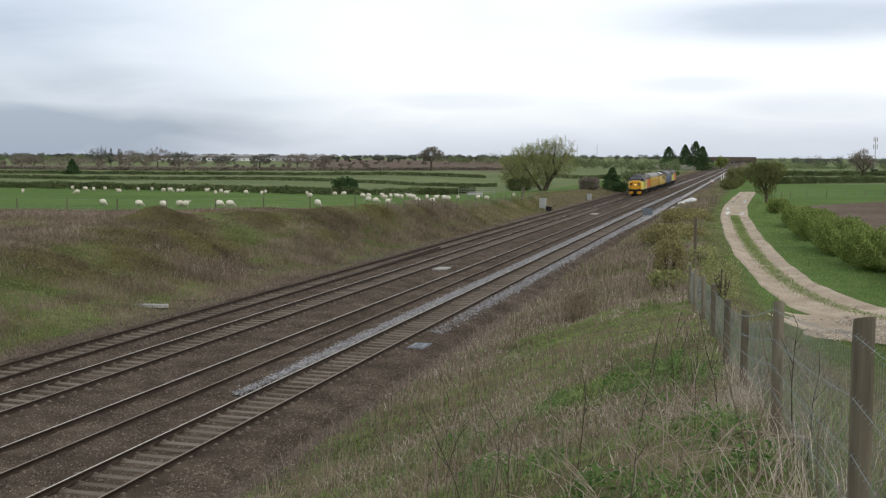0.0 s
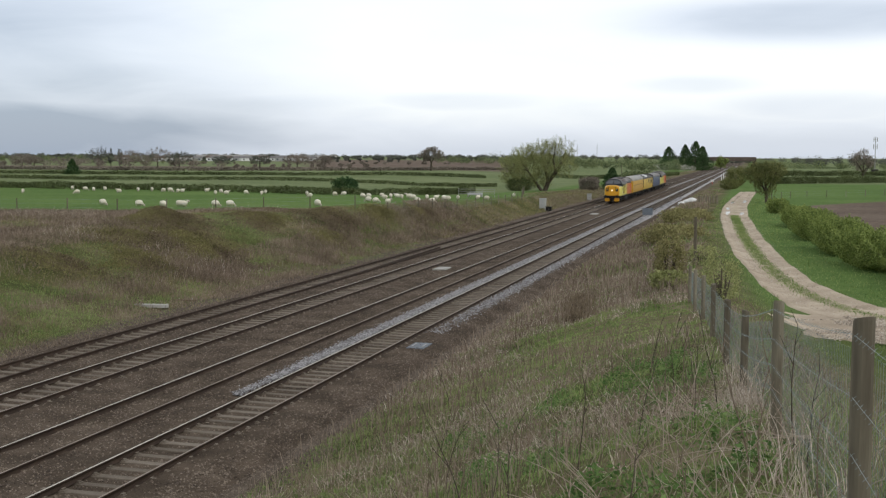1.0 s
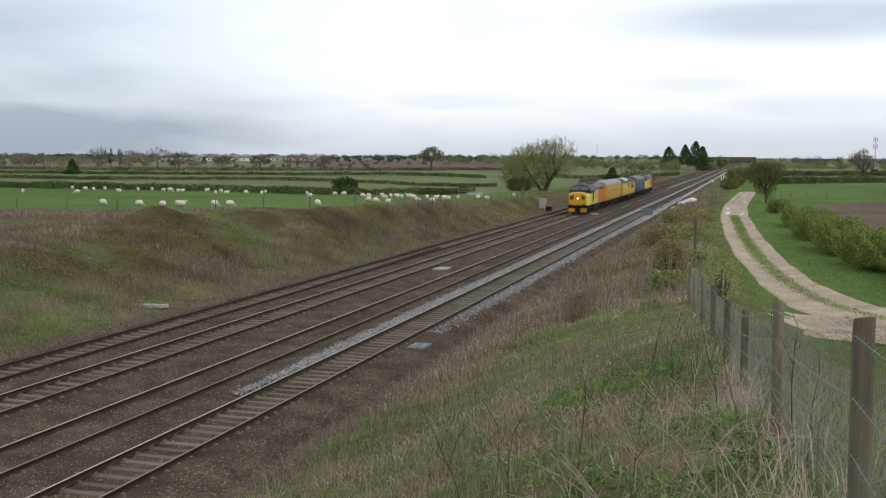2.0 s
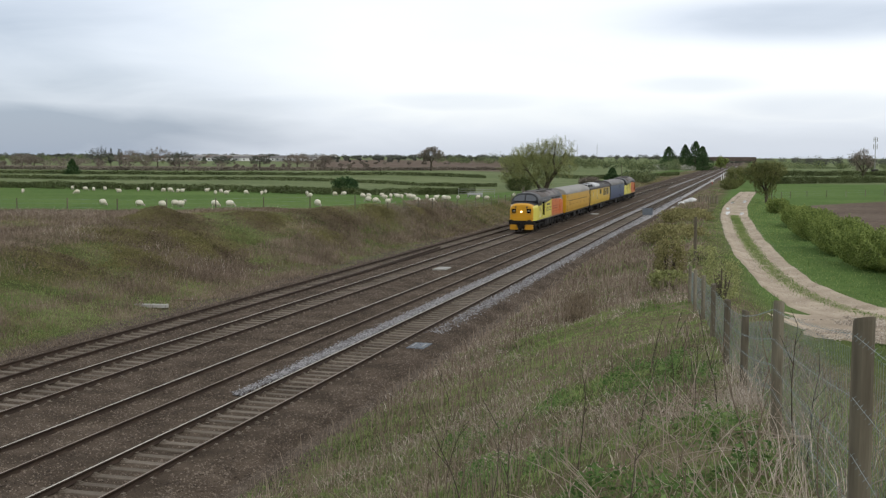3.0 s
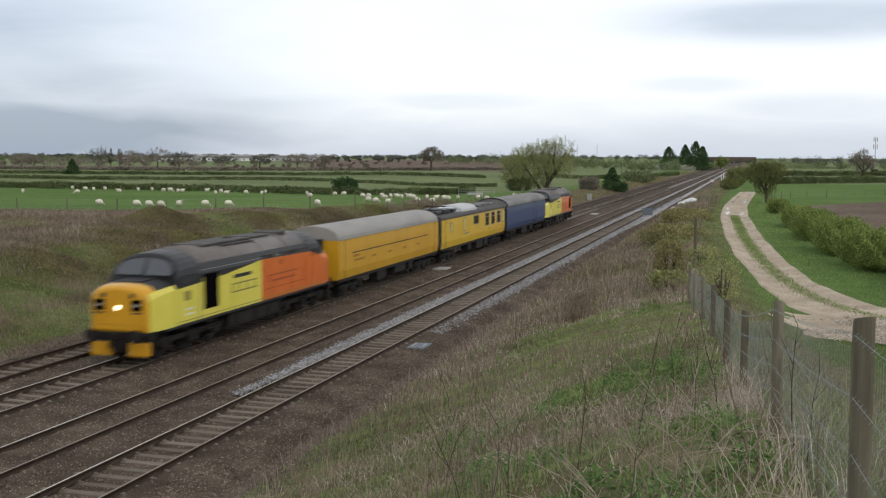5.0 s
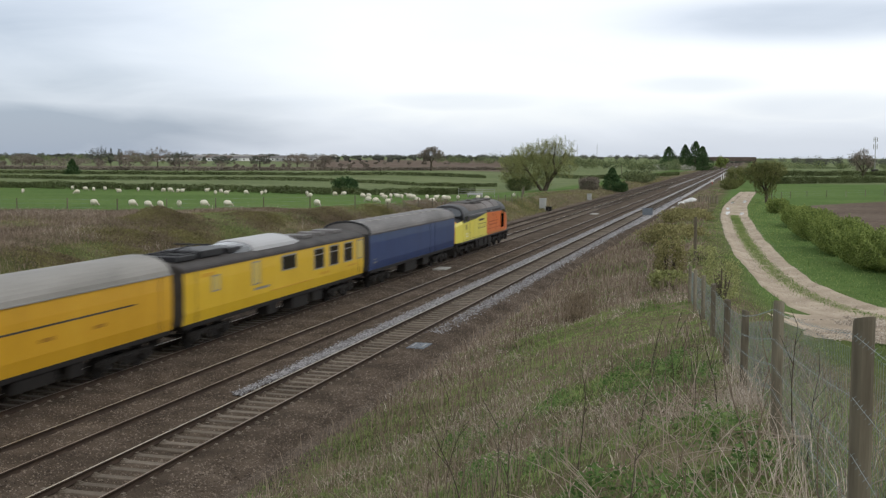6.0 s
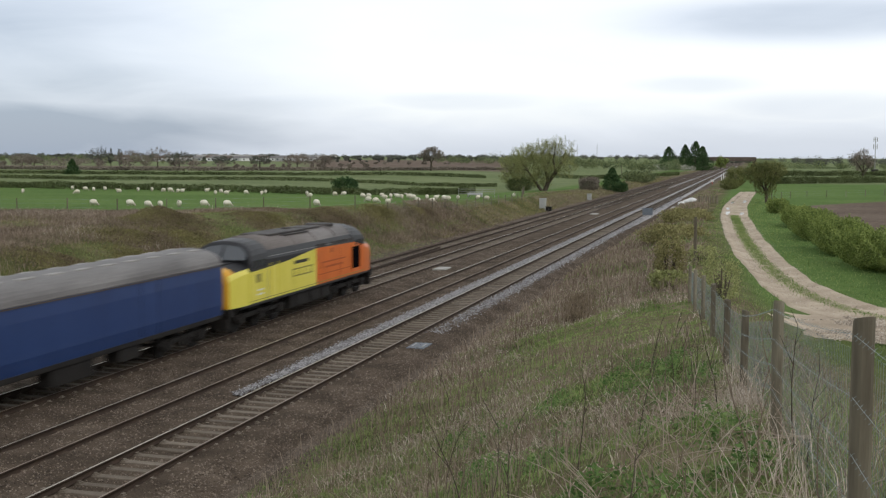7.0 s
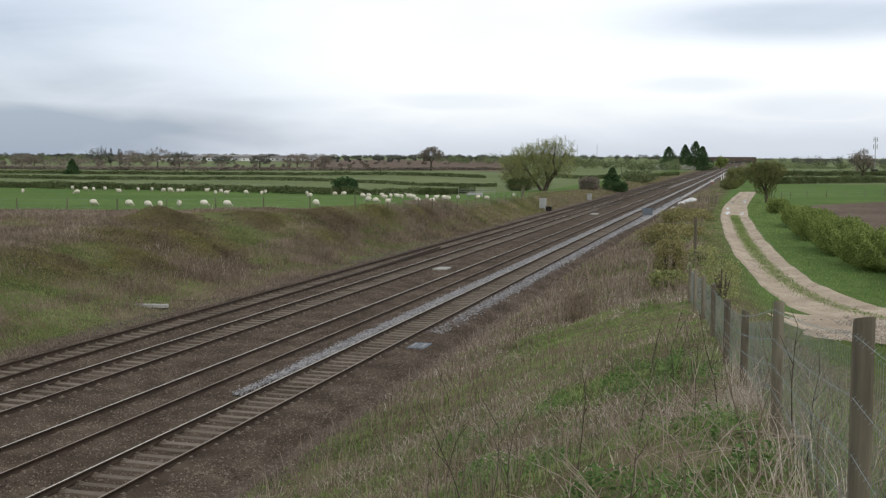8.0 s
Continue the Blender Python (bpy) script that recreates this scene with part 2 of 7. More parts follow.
M_WHITE = ramp_mat("white_paint", [(0.62, 0.62, 0.62), (0.74, 0.74, 0.73)], 2, 0.5, 0, 0.03, 20)
M_GREYBOX = ramp_mat("grey_cabinet", [(0.288, 0.296, 0.288), (0.416, 0.424, 0.408)], 2, 0.6, 0, 0.05, 20)
M_CONCRETE = ramp_mat("pale_concrete", [(0.221, 0.212, 0.196), (0.34, 0.332, 0.306), (0.425, 0.416, 0.391)], 2, 0.9, 0, 0.3, 20)
M_TROUGH = ramp_mat("blue_grey_cover", [(0.084, 0.1, 0.121), (0.137, 0.158, 0.184), (0.189, 0.21, 0.236)], 3, 0.7, 0, 0.2, 20)
M_BRICK = ramp_mat("bridge_brick", [(0.06, 0.045, 0.038), (0.11, 0.085, 0.07), (0.15, 0.12, 0.10)], 0.8, 0.9, 0, 0.1, 8)
M_BLOSSOM = ramp_mat("blossom", [(0.16, 0.18, 0.10), (0.42, 0.42, 0.36), (0.62, 0.61, 0.56)], 0.4, 0.8, 0, 0, 8, island=0.9, thin=0.3, spec=0.1)
M_LETTER = ramp_mat("faded_lettering", [(0.20, 0.17, 0.04), (0.28, 0.25, 0.06)], 2, 0.5, 0, 0.02, 20)
M_MARK = ramp_mat("faint_brown_marking", [(0.26, 0.125, 0.012), (0.34, 0.17, 0.016)], 2, 0.5, 0, 0.02, 20)
M_SIGN = ramp_mat("dark_orange_lettering", [(0.30, 0.055, 0.012), (0.38, 0.075, 0.016)], 2, 0.5, 0, 0.02, 20)
M_LOCO_ROOF = ramp_mat("dusty_loco_roof", [(0.085, 0.075, 0.07), (0.15, 0.133, 0.126), (0.23, 0.205, 0.195)], 0.8, 0.6, 0, 0.1, 14, stretch=(1, 0.35, 1))
M_NETTLE = ramp_mat("nettle_leaf", [(0.068, 0.128, 0.038), (0.142, 0.236, 0.074), (0.236, 0.338, 0.121)], 0.8, 0.7, 0, 0, 8, island=0.9, thin=0.35, spec=0.1)
M_RED = ramp_mat("red_paint", [(0.45, 0.03, 0.02), (0.6, 0.05, 0.03)], 2, 0.5, 0, 0, 20)


def plain(name, col, rough=0.4, metal=0.0, emit=0.0):
    mt = bpy.data.materials.new(name)
    mt.use_nodes = True
    b = mt.node_tree.nodes["Principled BSDF"]
    b.inputs["Base Color"].default_value = (*col, 1)
    b.inputs["Roughness"].default_value, b.inputs["Metallic"].default_value = rough, metal
    if emit:
        b.inputs["Emission Color"].default_value = (1.0, 0.86, 0.55, 1)
        b.inputs["Emission Strength"].default_value = emit
    return mt


M_GLASS = plain("cab_glass", (0.03, 0.036, 0.045), 0.06)
M_GLASS.node_tree.nodes["Principled BSDF"].inputs["IOR"].default_value = 1.9
M_PANE = plain("coach_glass", (0.012, 0.010, 0.008), 0.12)
M_LAMP = plain("headlight_lens", (0.9, 0.85, 0.7), 0.2, 0, 2.6)
# Sheenless black for openings: the shade inside is put into the colour.
M_HOLE_SHADE = plain("opening_shade", (0.004, 0.004, 0.005), 1.0)
M_HOLE_SHADE.node_tree.nodes["Principled BSDF"].inputs["Specular IOR Level"].default_value = 0.0
M_PALEPANE = plain("painted_pane", (0.52, 0.40, 0.10), 0.3)
M_COVER = plain("pale_roof_cover", (0.38, 0.38, 0.39), 0.4)
M_STEEL = plain("worn_steel", (0.3, 0.29, 0.28), 0.4, 0.8)


# ---- mesh helpers ----
def link_mesh(name, me, parent=None, label=""):
    ob = new(name, me)
    if parent is not None:
        ob.parent = parent
    if label:
        ob["label"] = label
    return ob


def part(name, bm, material, parent=None, label="", smooth=False):
    me = bpy.data.meshes.new(name)
    bm.to_mesh(me)
    bm.free()
    me.materials.append(material)
    if smooth:
        me.polygons.foreach_set("use_smooth", [True] * len(me.polygons))
    return link_mesh(name, me, parent, label)


def soup(name, verts, faces, material, parent=None, label="", smooth=False):
    """A mesh from arrays: verts n x 3, faces m x k."""
    verts, faces = np.asarray(verts, np.float32), np.asarray(faces, np.int32)
    me = bpy.data.meshes.new(name)
    me.vertices.add(len(verts))
    me.vertices.foreach_set("co", verts.ravel())
    k = faces.shape[1]
    me.loops.add(faces.size)
    me.loops.foreach_set("vertex_index", faces.ravel())
    me.polygons.add(len(faces))
    me.polygons.foreach_set("loop_start", np.arange(0, faces.size, k, dtype=np.int32))
    if smooth:
        me.polygons.foreach_set("use_smooth", np.ones(len(faces), bool))
    me.update(calc_edges=True)
    me.materials.append(material)
    return link_mesh(name, me, parent, label)


def box(bm, cx, cy, cz, sx, sy, sz, bevel=0.0, rz=0.0, rx=0.0):
    g = bmesh.ops.create_cube(bm, size=1.0, matrix=pose(cx, cy, cz, rx, 0, rz) @ Matrix.Diagonal((sx, sy, sz, 1)))
    if bevel:
        es = list({e for v in g["verts"] for e in v.link_edges})
        bmesh.ops.bevel(bm, geom=es, offset=bevel, segments=2, affect="EDGES", profile=0.6)
    return bm


def tube(bm, a, b, r1, r2=None, n=8):
    a, b = Vector(a), Vector(b)
    d = b - a
    bmesh.ops.create_cone(bm, cap_ends=True, segments=n, radius1=r1, radius2=r1 if r2 is None else r2, depth=d.length,
                          matrix=Matrix.Translation((a + b) / 2) @ d.to_track_quat("Z", "Y").to_matrix().to_4x4())
    return bm


def B():
    return bmesh.new()


rng = np.random.default_rng(7)


def sstep(a, b, v):
    t = np.clip((v - a) / (b - a), 0, 1)
    return t * t * (3 - 2 * t)


def hash2(i, j):
    v = np.sin(i * 127.1 + j * 311.7) * 43758.5453
    return v - np.floor(v)


def vnoise(x, y):
    i, j = np.floor(x), np.floor(y)
    u, v = x - i, y - j
    u, v = u * u * (3 - 2 * u), v * v * (3 - 2 * v)
    return (hash2(i, j) * (1 - u) + hash2(i + 1, j) * u) * (1 - v) + (hash2(i, j + 1) * (1 - u) + hash2(i + 1, j + 1) * u) * v


def fbm(x, y, n=3):
    s, a = 0, 0.5
    for k in range(n):
        s = s + a * vnoise(x * 2 ** k + 13 * k, y * 2 ** k + 7 * k)
        a /= 2
    return s / (1 - 0.5 ** n) - 0.5


# ---- the lie of the land: rails at nought, embankment on the camera's side, cutting slope on the other ----
def fence_x(y):
    return np.interp(y, [0, 5, 11, 17, 22, 30, 40, 60, 110, 200], [0.75, 0.52, 0.24, -0.06, -0.46, -1.1, -2.0, -3.2, -5.5, -8.0])


def top_z(y):
    return np.interp(y, [-50, 0, 5, 11.4, 17, 22, 30, 40, 60, 100, 150, 300], [6.2, 5.85, 5.45, 4.8, 4.05, 3.65, 3.1, 2.3, 1.5, 0.8, 0.4, 0.0])


def rough_line(x):
    """How far along the line the rough ground reaches before the sheep field begins."""
    return 87 + (x + 62) * (13 / 29.0)


LANE = [(-1.0, 240), (-2.0, 200), (-2.5, 165), (-2.1, 138), (-0.8, 104), (0.5, 80), (2.0, 63.7), (3.7, 55), (5.6, 51), (9.0, 47.5), (14, 45), (22, 42), (40, 38)]


def lane_flat(x, y):
    """Nought on the rolled bed of the lane, one away from it."""
    p = sorted(LANE, key=lambda q: q[1])
    cx = np.interp(y, [q[1] for q in p], [q[0] for q in p])
    on = sstep(3.4, 2.0, np.abs(x - cx)) * (y > 50)
    bend = sstep(-0.6, 0.6, x) * sstep(40.5, 42, y) * sstep(60, 57, y) * sstep(14, 10, x)
    return 1 - np.maximum(on, bend)


MOUNDS = [(-40.5, 75, 4.5, 5.5, 0.16), (-36, 68, 3.0, 4.5, 0.25), (-38, 86, 3.5, 4.5, 0.15), (-34.2, 95, 2.8, 8.0, 0.35), (-32.4, 111, 2.0, 7.0, 0.3)]


def ground_z(x, y):
    x, y = np.asarray(x, float), np.asarray(y, float)
    near_f = np.interp(y, [0, 120, 200, 240, 500, 3000], [2.5, 2.5, 1.0, 0.35, 0.1, 0.0])
    far_f = np.interp(y, [0, 300, 430, 800, 1200, 3000], [2.5, 2.4, 2.3, 3.2, 3.5, 3.0])
    k = sstep(-45, -95, x)
    f = near_f * (1 - k) + far_f * k
    w = np.interp(y, [0, 75, 105, 130, 240], [15, 15, 7, 6, 5])
    left = -0.35 + (f + 0.35) * sstep(0, 1, (-27.9 - x) / w)
    lumps = np.exp(-((x + 38) / 6) ** 2) * sstep(25, 45, y) * sstep(130, 100, y)
    left = left + lumps * (0.1 + 0.9 * fbm(x * 0.13, y * 0.13))
    for mx, my, sx, sy, h in MOUNDS:
        left = left + h * np.exp(-((x - mx) / sx) ** 2 - ((y - my) / sy) ** 2)
    t, xf = top_z(y), fence_x(y)
    r = np.interp(y, [0, 60, 150, 300, 1000], [0.6, 0.5, 0.4, 0.3, 0.0])
    u = np.clip((x + 11.3) / (xf + 11.3), 0, 1)
    up = -0.35 + (t + 0.35) * (0.55 * u + 0.45 * u * u * (3 - 2 * u))
    down = t + (r - t) * sstep(0.5, 5.0, x - xf)
    right = np.where(x < xf, up, down)
    z = np.where(x < -20, left, right)
    bump = fbm(x * 0.5, y * 0.5) * 0.35 + fbm(x * 2.1, y * 2.1) * 0.10
    soft = np.where((x > -27.9) & (x < -11.3), 0, 1) * np.clip(np.minimum(np.abs(x + 27.9), np.abs(x + 11.3)) / 2, 0, 1)
    return z + bump * soft * lane_flat(x, y) * np.interp(np.abs(y), [0, 150, 400], [1, 0.5, 0.2])


# ---- ground ----
def hedge_x(y):
    return np.interp(y, [30, 71, 77, 92, 117, 140, 182, 260], [14.0, 8.0, 6.3, 5.0, 3.1, 2.6, 2.2, 3.5])


def lines(*spans):
    out = [spans[0][0]]
    for a, b, s in spans:
        n = max(1, round((b - a) / s))
        out += list(a + (b - a) * (np.arange(1, n + 1) / n))
    return np.array(out)


def make_ground():
    xs = lines((-4000, -1000, 500), (-1000, -300, 50), (-300, -120, 10), (-120, -62, 2.0), (-62, -27, 0.5), (-27, -12, 1.5), (-12, 12, 0.4), (12, 40, 1.5), (40, 200, 10), (200, 1000, 60), (1000, 4000, 500))
    ys = lines((-120, -10, 10), (-10, 70, 0.45), (70, 180, 1.0), (180, 320, 3.0), (320, 700, 12), (700, 1500, 60), (1500, 4500, 500))
    X, Y = np.meshgrid(xs, ys)
    Z = ground_z(X, Y)
    nx, ny = len(xs), len(ys)
    i = np.arange(nx - 1)[None, :] + np.arange(ny - 1)[:, None] * nx
    faces = np.stack([i, i + 1, i + nx + 1, i + nx], -1).reshape(-1, 4)
    ob = soup("ground", np.stack([X, Y, Z], -1).reshape(-1, 3), faces, M_GROUND, smooth=True)
    x, y = X.ravel(), Y.ravel()
    wob = fbm(x * 0.2, y * 0.2) * 3
    left, right = x < -20, x >= -20
    field_l = left * sstep(-1.5, 1.5, y - rough_line(x) + wob) * sstep(-31.5, -33.5, x + wob * 0.4)
    xf = fence_x(y)
    field_r = right * sstep(1.5, 4.0, x - xf) * (0.35 + 0.65 * sstep(44, 58, y + np.maximum(0, x - 8) * 6))
    hx = hedge_x(y)
    soil_r = right * sstep(0.8, 2.0, x - hx) * sstep(1.5, -1.5, y - (162 + 1.65 * x)) * sstep(7.0, 9.0, x + (y - 120) * 0.03)
    soil_l = left * sstep(385, 400, y + wob * 4 + 0.12 * (x + 195)) * np.where(x > -0.40 * y, sstep(1000, 960, y + wob * 4), sstep(470, 455, y + wob * 4)) * sstep(4, -4, x + 0.205 * y + wob)
    meadow = np.clip(field_l + field_r, 0, 1)
    rough = np.clip((1 - meadow) * np.clip(0.45 + 2.6 * fbm(x * 0.22 + 5, y * 0.22, 4) + 1.2 * fbm(x * 1.3, y * 1.3), 0, 1), 0, 1)
    dirt = sstep(9.3, 8.3, np.abs(x + 19.6) + wob * 0.2)
    pasture = left * sstep(156, 166, y) * sstep(-40, -44, x) + right * sstep(312, 318, y) * sstep(4, 6, x)
    for nm, v in (("meadow", meadow), ("pasture", np.clip(pasture, 0, 1)), ("soil", np.clip(soil_r + soil_l, 0, 1)), ("rough", rough), ("dirt", dirt)):
        ob.data.attributes.new(nm, "FLOAT", "POINT").data.foreach_set("value", v.astype(np.float32))
    tagged(ob, "grassy embankment, cutting slope and flat green farmland", "ground", kind="structure")


make_ground()

# ---- railway formation ----
TRACKS = [(-25.0, -0.06), (-21.69, -0.02), (-17.66, -0.04), (-14.31, 0.0)]
Y0, Y1 = -130.0, 1250.0


def ballast_top(x):
    """Beds a little below the sleepers between the rails, heaped just over their ends outside."""
    x = np.asarray(x, float)
    z = np.interp(x, [c for c, _ in TRACKS], [q for _, q in TRACKS]) - 0.15
    for k, (c, q) in enumerate(TRACKS):
        z = z - (0.045, 0.045, 0.0, 0.045)[k] * sstep(0.80, 0.66, np.abs(x - c))
    z = z + 0.04 * sum(np.exp(-((x - a) / 0.45) ** 2) for a in (-23.3, -19.7, -16.0))
    return z - 0.5 * sstep(-26.4, -28.6, x) - 0.45 * sstep(-12.7, -10.5, x)


def make_ballast():
    xs = lines((-28.6, -10.6, 0.18))
    ys = lines((Y0, 10, 10), (10, 75, 0.2), (75, 160, 1.0), (160, 400, 8), (400, Y1, 50))
    X, Y = np.meshgrid(xs, ys)
    Z = ballast_top(X)
    Z = Z + (rng.random(X.shape) - 0.5) * 0.035 * (Y > 10) * (Y < 80) + fbm(X * 0.6, Y * 0.6) * 0.03
    nx, ny = len(xs), len(ys)
    i = np.arange(nx - 1)[None, :] + np.arange(ny - 1)[:, None] * nx
    ob = soup("ballast", np.stack([X, Y, Z], -1).reshape(-1, 3), np.stack([i, i + 1, i + nx + 1, i + nx], -1).reshape(-1, 4), M_BALLAST)
    tagged(ob, "bed of grimy brown railway ballast", "ballast", kind="structure")
    return ob


make_ballast()

RAIL = [(-0.07, 0), (-0.07, 0.012), (-0.015, 0.03), (-0.01, 0.11), (-0.034, 0.125), (-0.034, 0.152), (-0.026, 0.159), (0.026, 0.159), (0.034, 0.152), (0.034, 0.125), (0.01, 0.11), (0.015, 0.03), (0.07, 0.012), (0.07, 0)]


def make_rail(x, z, parent, y0=Y0, y1=Y1, bend=0.0, face=None):
    n = len(RAIL)
    ys = lines((y0, y1, 40)) if not bend else lines((y0, y1, 1.0))
    v = [(x + px + bend * ((y - y0) / (y1 - y0)) ** 2, y, z - 0.159 + pz) for y in ys for px, pz in RAIL]
    f, m = [], []
    for k in range(len(ys) - 1):
        for j in range(n - 1):
            f.append((k * n + j, k * n + j + 1, (k + 1) * n + j + 1, (k + 1) * n + j))
            m.append(1 if j == 6 else 0)
    ob = soup("rail", v, f, M_RAIL, parent)
    ob.data.materials.append(face or M_RAIL)
    ob.data.polygons.foreach_set("material_index", m)
    ob.data.update()
    return ob


def sleeper_mesh():
    bm = B()
    box(bm, 0, 0, 0, 2.5, 0.26, 0.2, 0.025)
    for s in (-1, 1):   # rail seats and clips
        box(bm, s * 0.7525, 0, 0.105, 0.36, 0.2, 0.03, 0.0)
        for q in (-1, 1):
            box(bm, s * 0.7525 + q * 0.11, 0, 0.13, 0.06, 0.12, 0.05, 0.0)
    me = bpy.data.meshes.new("sleeper")
    bm.to_mesh(me)
    bm.free()
    me.materials.append(M_SLEEPER)
    return me


SLEEPER = sleeper_mesh()


def make_track(k):
    c, z = TRACKS[k]
    root = tagged(new("railway_track", None), ("plain line of rusty rails on concrete sleepers", "rusty rails with a bright running edge on concrete sleepers", "rails on sleepers half buried in brown ballast", "bright-edged rails on sleepers beside fresh white ballast")[k], "railway track", "parallel running lines", "structure")
    for s in (-1, 1):
        # Left tops brighter than right: uneven sky glint, with wear, set by material.
        make_rail(c + s * 0.7525, z, root, face=((None, None), (M_RAIL_TOP, M_RAIL_DULL), (M_RAIL_TOP, M_RAIL_DULL), (M_RAIL_TOP, M_RAIL_DULL))[k][(s + 1) // 2])
    pitch = (0.7, 0.7, 0.66, 0.66)[k]
    sink = (0.0, 0.0, 0.075, 0.0)[k]
    ys = np.arange(14, 330, pitch)
    near = ys[:220]
    for y in near:
        ob = link_mesh("sleeper", SLEEPER, root)
        ob.location = (c + random.uniform(-0.02, 0.02), y + random.uniform(-0.02, 0.02), z - 0.26 - 0.01 - sink + random.uniform(-0.008, 0.008))
        ob.rotation_euler = (0, 0, random.uniform(-0.006, 0.006))
    far = ys[220:]
    q = np.array([(-1.25, -0.13, 0.0), (1.25, -0.13, 0), (1.25, 0.13, 0), (-1.25, 0.13, 0), (-1.25, -0.13, -0.1), (1.25, -0.13, -0.1), (1.25, 0.13, -0.1), (-1.25, 0.13, -0.1)])
    v = (np.stack([np.full(len(far), c), far, np.full(len(far), z - 0.165 - sink)], -1)[:, None, :] + q[None]).reshape(-1, 3)
    f = (np.arange(len(far))[:, None, None] * 8 + np.array([(0, 1, 2, 3), (0, 1, 5, 4), (2, 3, 7, 6)])[None]).reshape(-1, 4)
    tagged(soup("far_sleepers", v, f, M_SLEEPER, root), kind="stuff")
    return root


track_roots = [make_track(k) for k in range(4)]
# trailing switch rail on the outermost line
make_rail(-25.0 + 0.62, -0.06, track_roots[0], 62, 92, bend=-0.55).name = "switch_rail"


def stones(name, xs, ys, zs, size, material, label, category):
    n = len(xs)
    o = np.array([(1, 0, 0), (-1, 0, 0), (0, 1, 0), (0, -1, 0), (0, 0, 1), (0, 0, -1)], float)
    v = o[None] * (size[:, None, None] * rng.uniform(0.55, 1.25, (n, 6, 1)))
    a = rng.uniform(0, 6.28, n)
    tilt = rng.uniform(-0.8, 0.8, n)
    y2, z2 = v[..., 1] * np.cos(tilt)[:, None] - v[..., 2] * np.sin(tilt)[:, None], v[..., 1] * np.sin(tilt)[:, None] + v[..., 2] * np.cos(tilt)[:, None]
    x2 = v[..., 0] * np.cos(a)[:, None] - y2 * np.sin(a)[:, None]
    y3 = v[..., 0] * np.sin(a)[:, None] + y2 * np.cos(a)[:, None]
    P = np.stack([x2 + xs[:, None], y3 + ys[:, None], z2 + zs[:, None]], -1).reshape(-1, 3)
    t = np.array([(0, 2, 4), (2, 1, 4), (1, 3, 4), (3, 0, 4)])   # undersides lie in the bed
    f = (np.arange(n)[:, None, None] * 6 + t[None]).reshape(-1, 3)
    return tagged(soup(name, P, f, material), label, category, kind="stuff")


def scatter_ballast():
    n = 165000
    x, y = rng.uniform(-28.5, -10.2, n), 15 + 90 * rng.random(n) ** 1.4
    x[:22000] = rng.uniform(-12.6, -9.9, 22000)
    keep = np.ones(n, bool)
    for k in (0, 1, 3):
        keep &= (np.abs(x - TRACKS[k][0]) > 1.28) | (((y - 14) % ((0.7, 0.7, 0, 0.66)[k]) > 0.2) & (((y - 14) % ((0.7, 0.7, 0, 0.66)[k])) < (0.7, 0.7, 0, 0.66)[k] - 0.2))
    for c, z in TRACKS:
        keep &= np.abs(np.abs(x - c) - 0.7525) > 0.1
    x, y = x[keep], y[keep]
    stones("ballast_stones", x, y, np.maximum(ballast_top(x), ground_z(x, y)) + 0.004, rng.uniform(0.018, 0.042, len(x)), M_STONE, "loose grimy brown ballast stones between the rails", "ballast")
    # fresh white stone, tipped along the near line
    n = 40000
    y = 33 + 170 * rng.random(n) ** 1.7
    fade = sstep(33, 42, y)
    x = -15.55 + rng.normal(0, 0.15, n) * (0.6 + 0.4 * fade)
    keep = (rng.random(n) < 0.15 + 0.85 * fade) & (np.abs(np.abs(x - TRACKS[3][0]) - 0.7525) > 0.1) & (x < -15.17) & (x > -16.2)
    y2 = 47 + 170 * rng.random(16000) ** 1.7
    x2 = -12.95 + rng.normal(0, 0.22, 16000)
    k2 = (rng.random(16000) < 0.1 + 0.9 * sstep(47, 62, y2)) & (x2 > -13.4)
    x, y = np.concatenate([x[keep], x2[k2]]), np.concatenate([y[keep], y2[k2]])
    z = ballast_top(x) + 0.02 + 0.08 * rng.random(len(x))
    stones("fresh_ballast_stones", x, y, z, rng.uniform(0.022, 0.045, len(x)) * np.interp(y, [40, 120, 210], [1, 1.35, 1.7]), M_WHITE_STONE, "fresh white ballast tipped beside the rail", "ballast")


scatter_ballast()


def fresh_ballast_bank(x0, y0, y1, w):
    """A low heaped strip of fresh stone where single stones no longer show."""
    us, ys = np.linspace(-1, 1, 9), lines((y0, y0 + 60, 0.5), (y0 + 60, y1, 4))
    U, Y = np.meshgrid(us, ys)
    taper = sstep(0, 40, Y - y0)
    X = x0 + U * w * (0.8 + 0.5 * fbm(Y * 0.3, U * 0 + np.sign(U) * 5)) * (0.5 + 0.5 * taper)
    Z = ballast_top(X) - 0.03 + 0.1 * (1 - U ** 2) * taper + 0.04 * fbm(X * 5, Y * 5)
    i = np.arange(8)[None] + np.arange(len(ys) - 1)[:, None] * 9
    ob = soup("fresh_ballast", np.stack([X, Y, Z], -1).reshape(-1, 3), np.stack([i, i + 1, i + 10, i + 9], -1).reshape(-1, 4), M_WHITE_STONE)
    tagged(ob, "strip of fresh pale ballast along the line", "ballast", kind="structure")


fresh_ballast_bank(-15.62, 120, 900, 0.34)
fresh_ballast_bank(-12.75, 105, 900, 0.62)
fresh_ballast_bank(-19.6, 260, 900, 0.28)


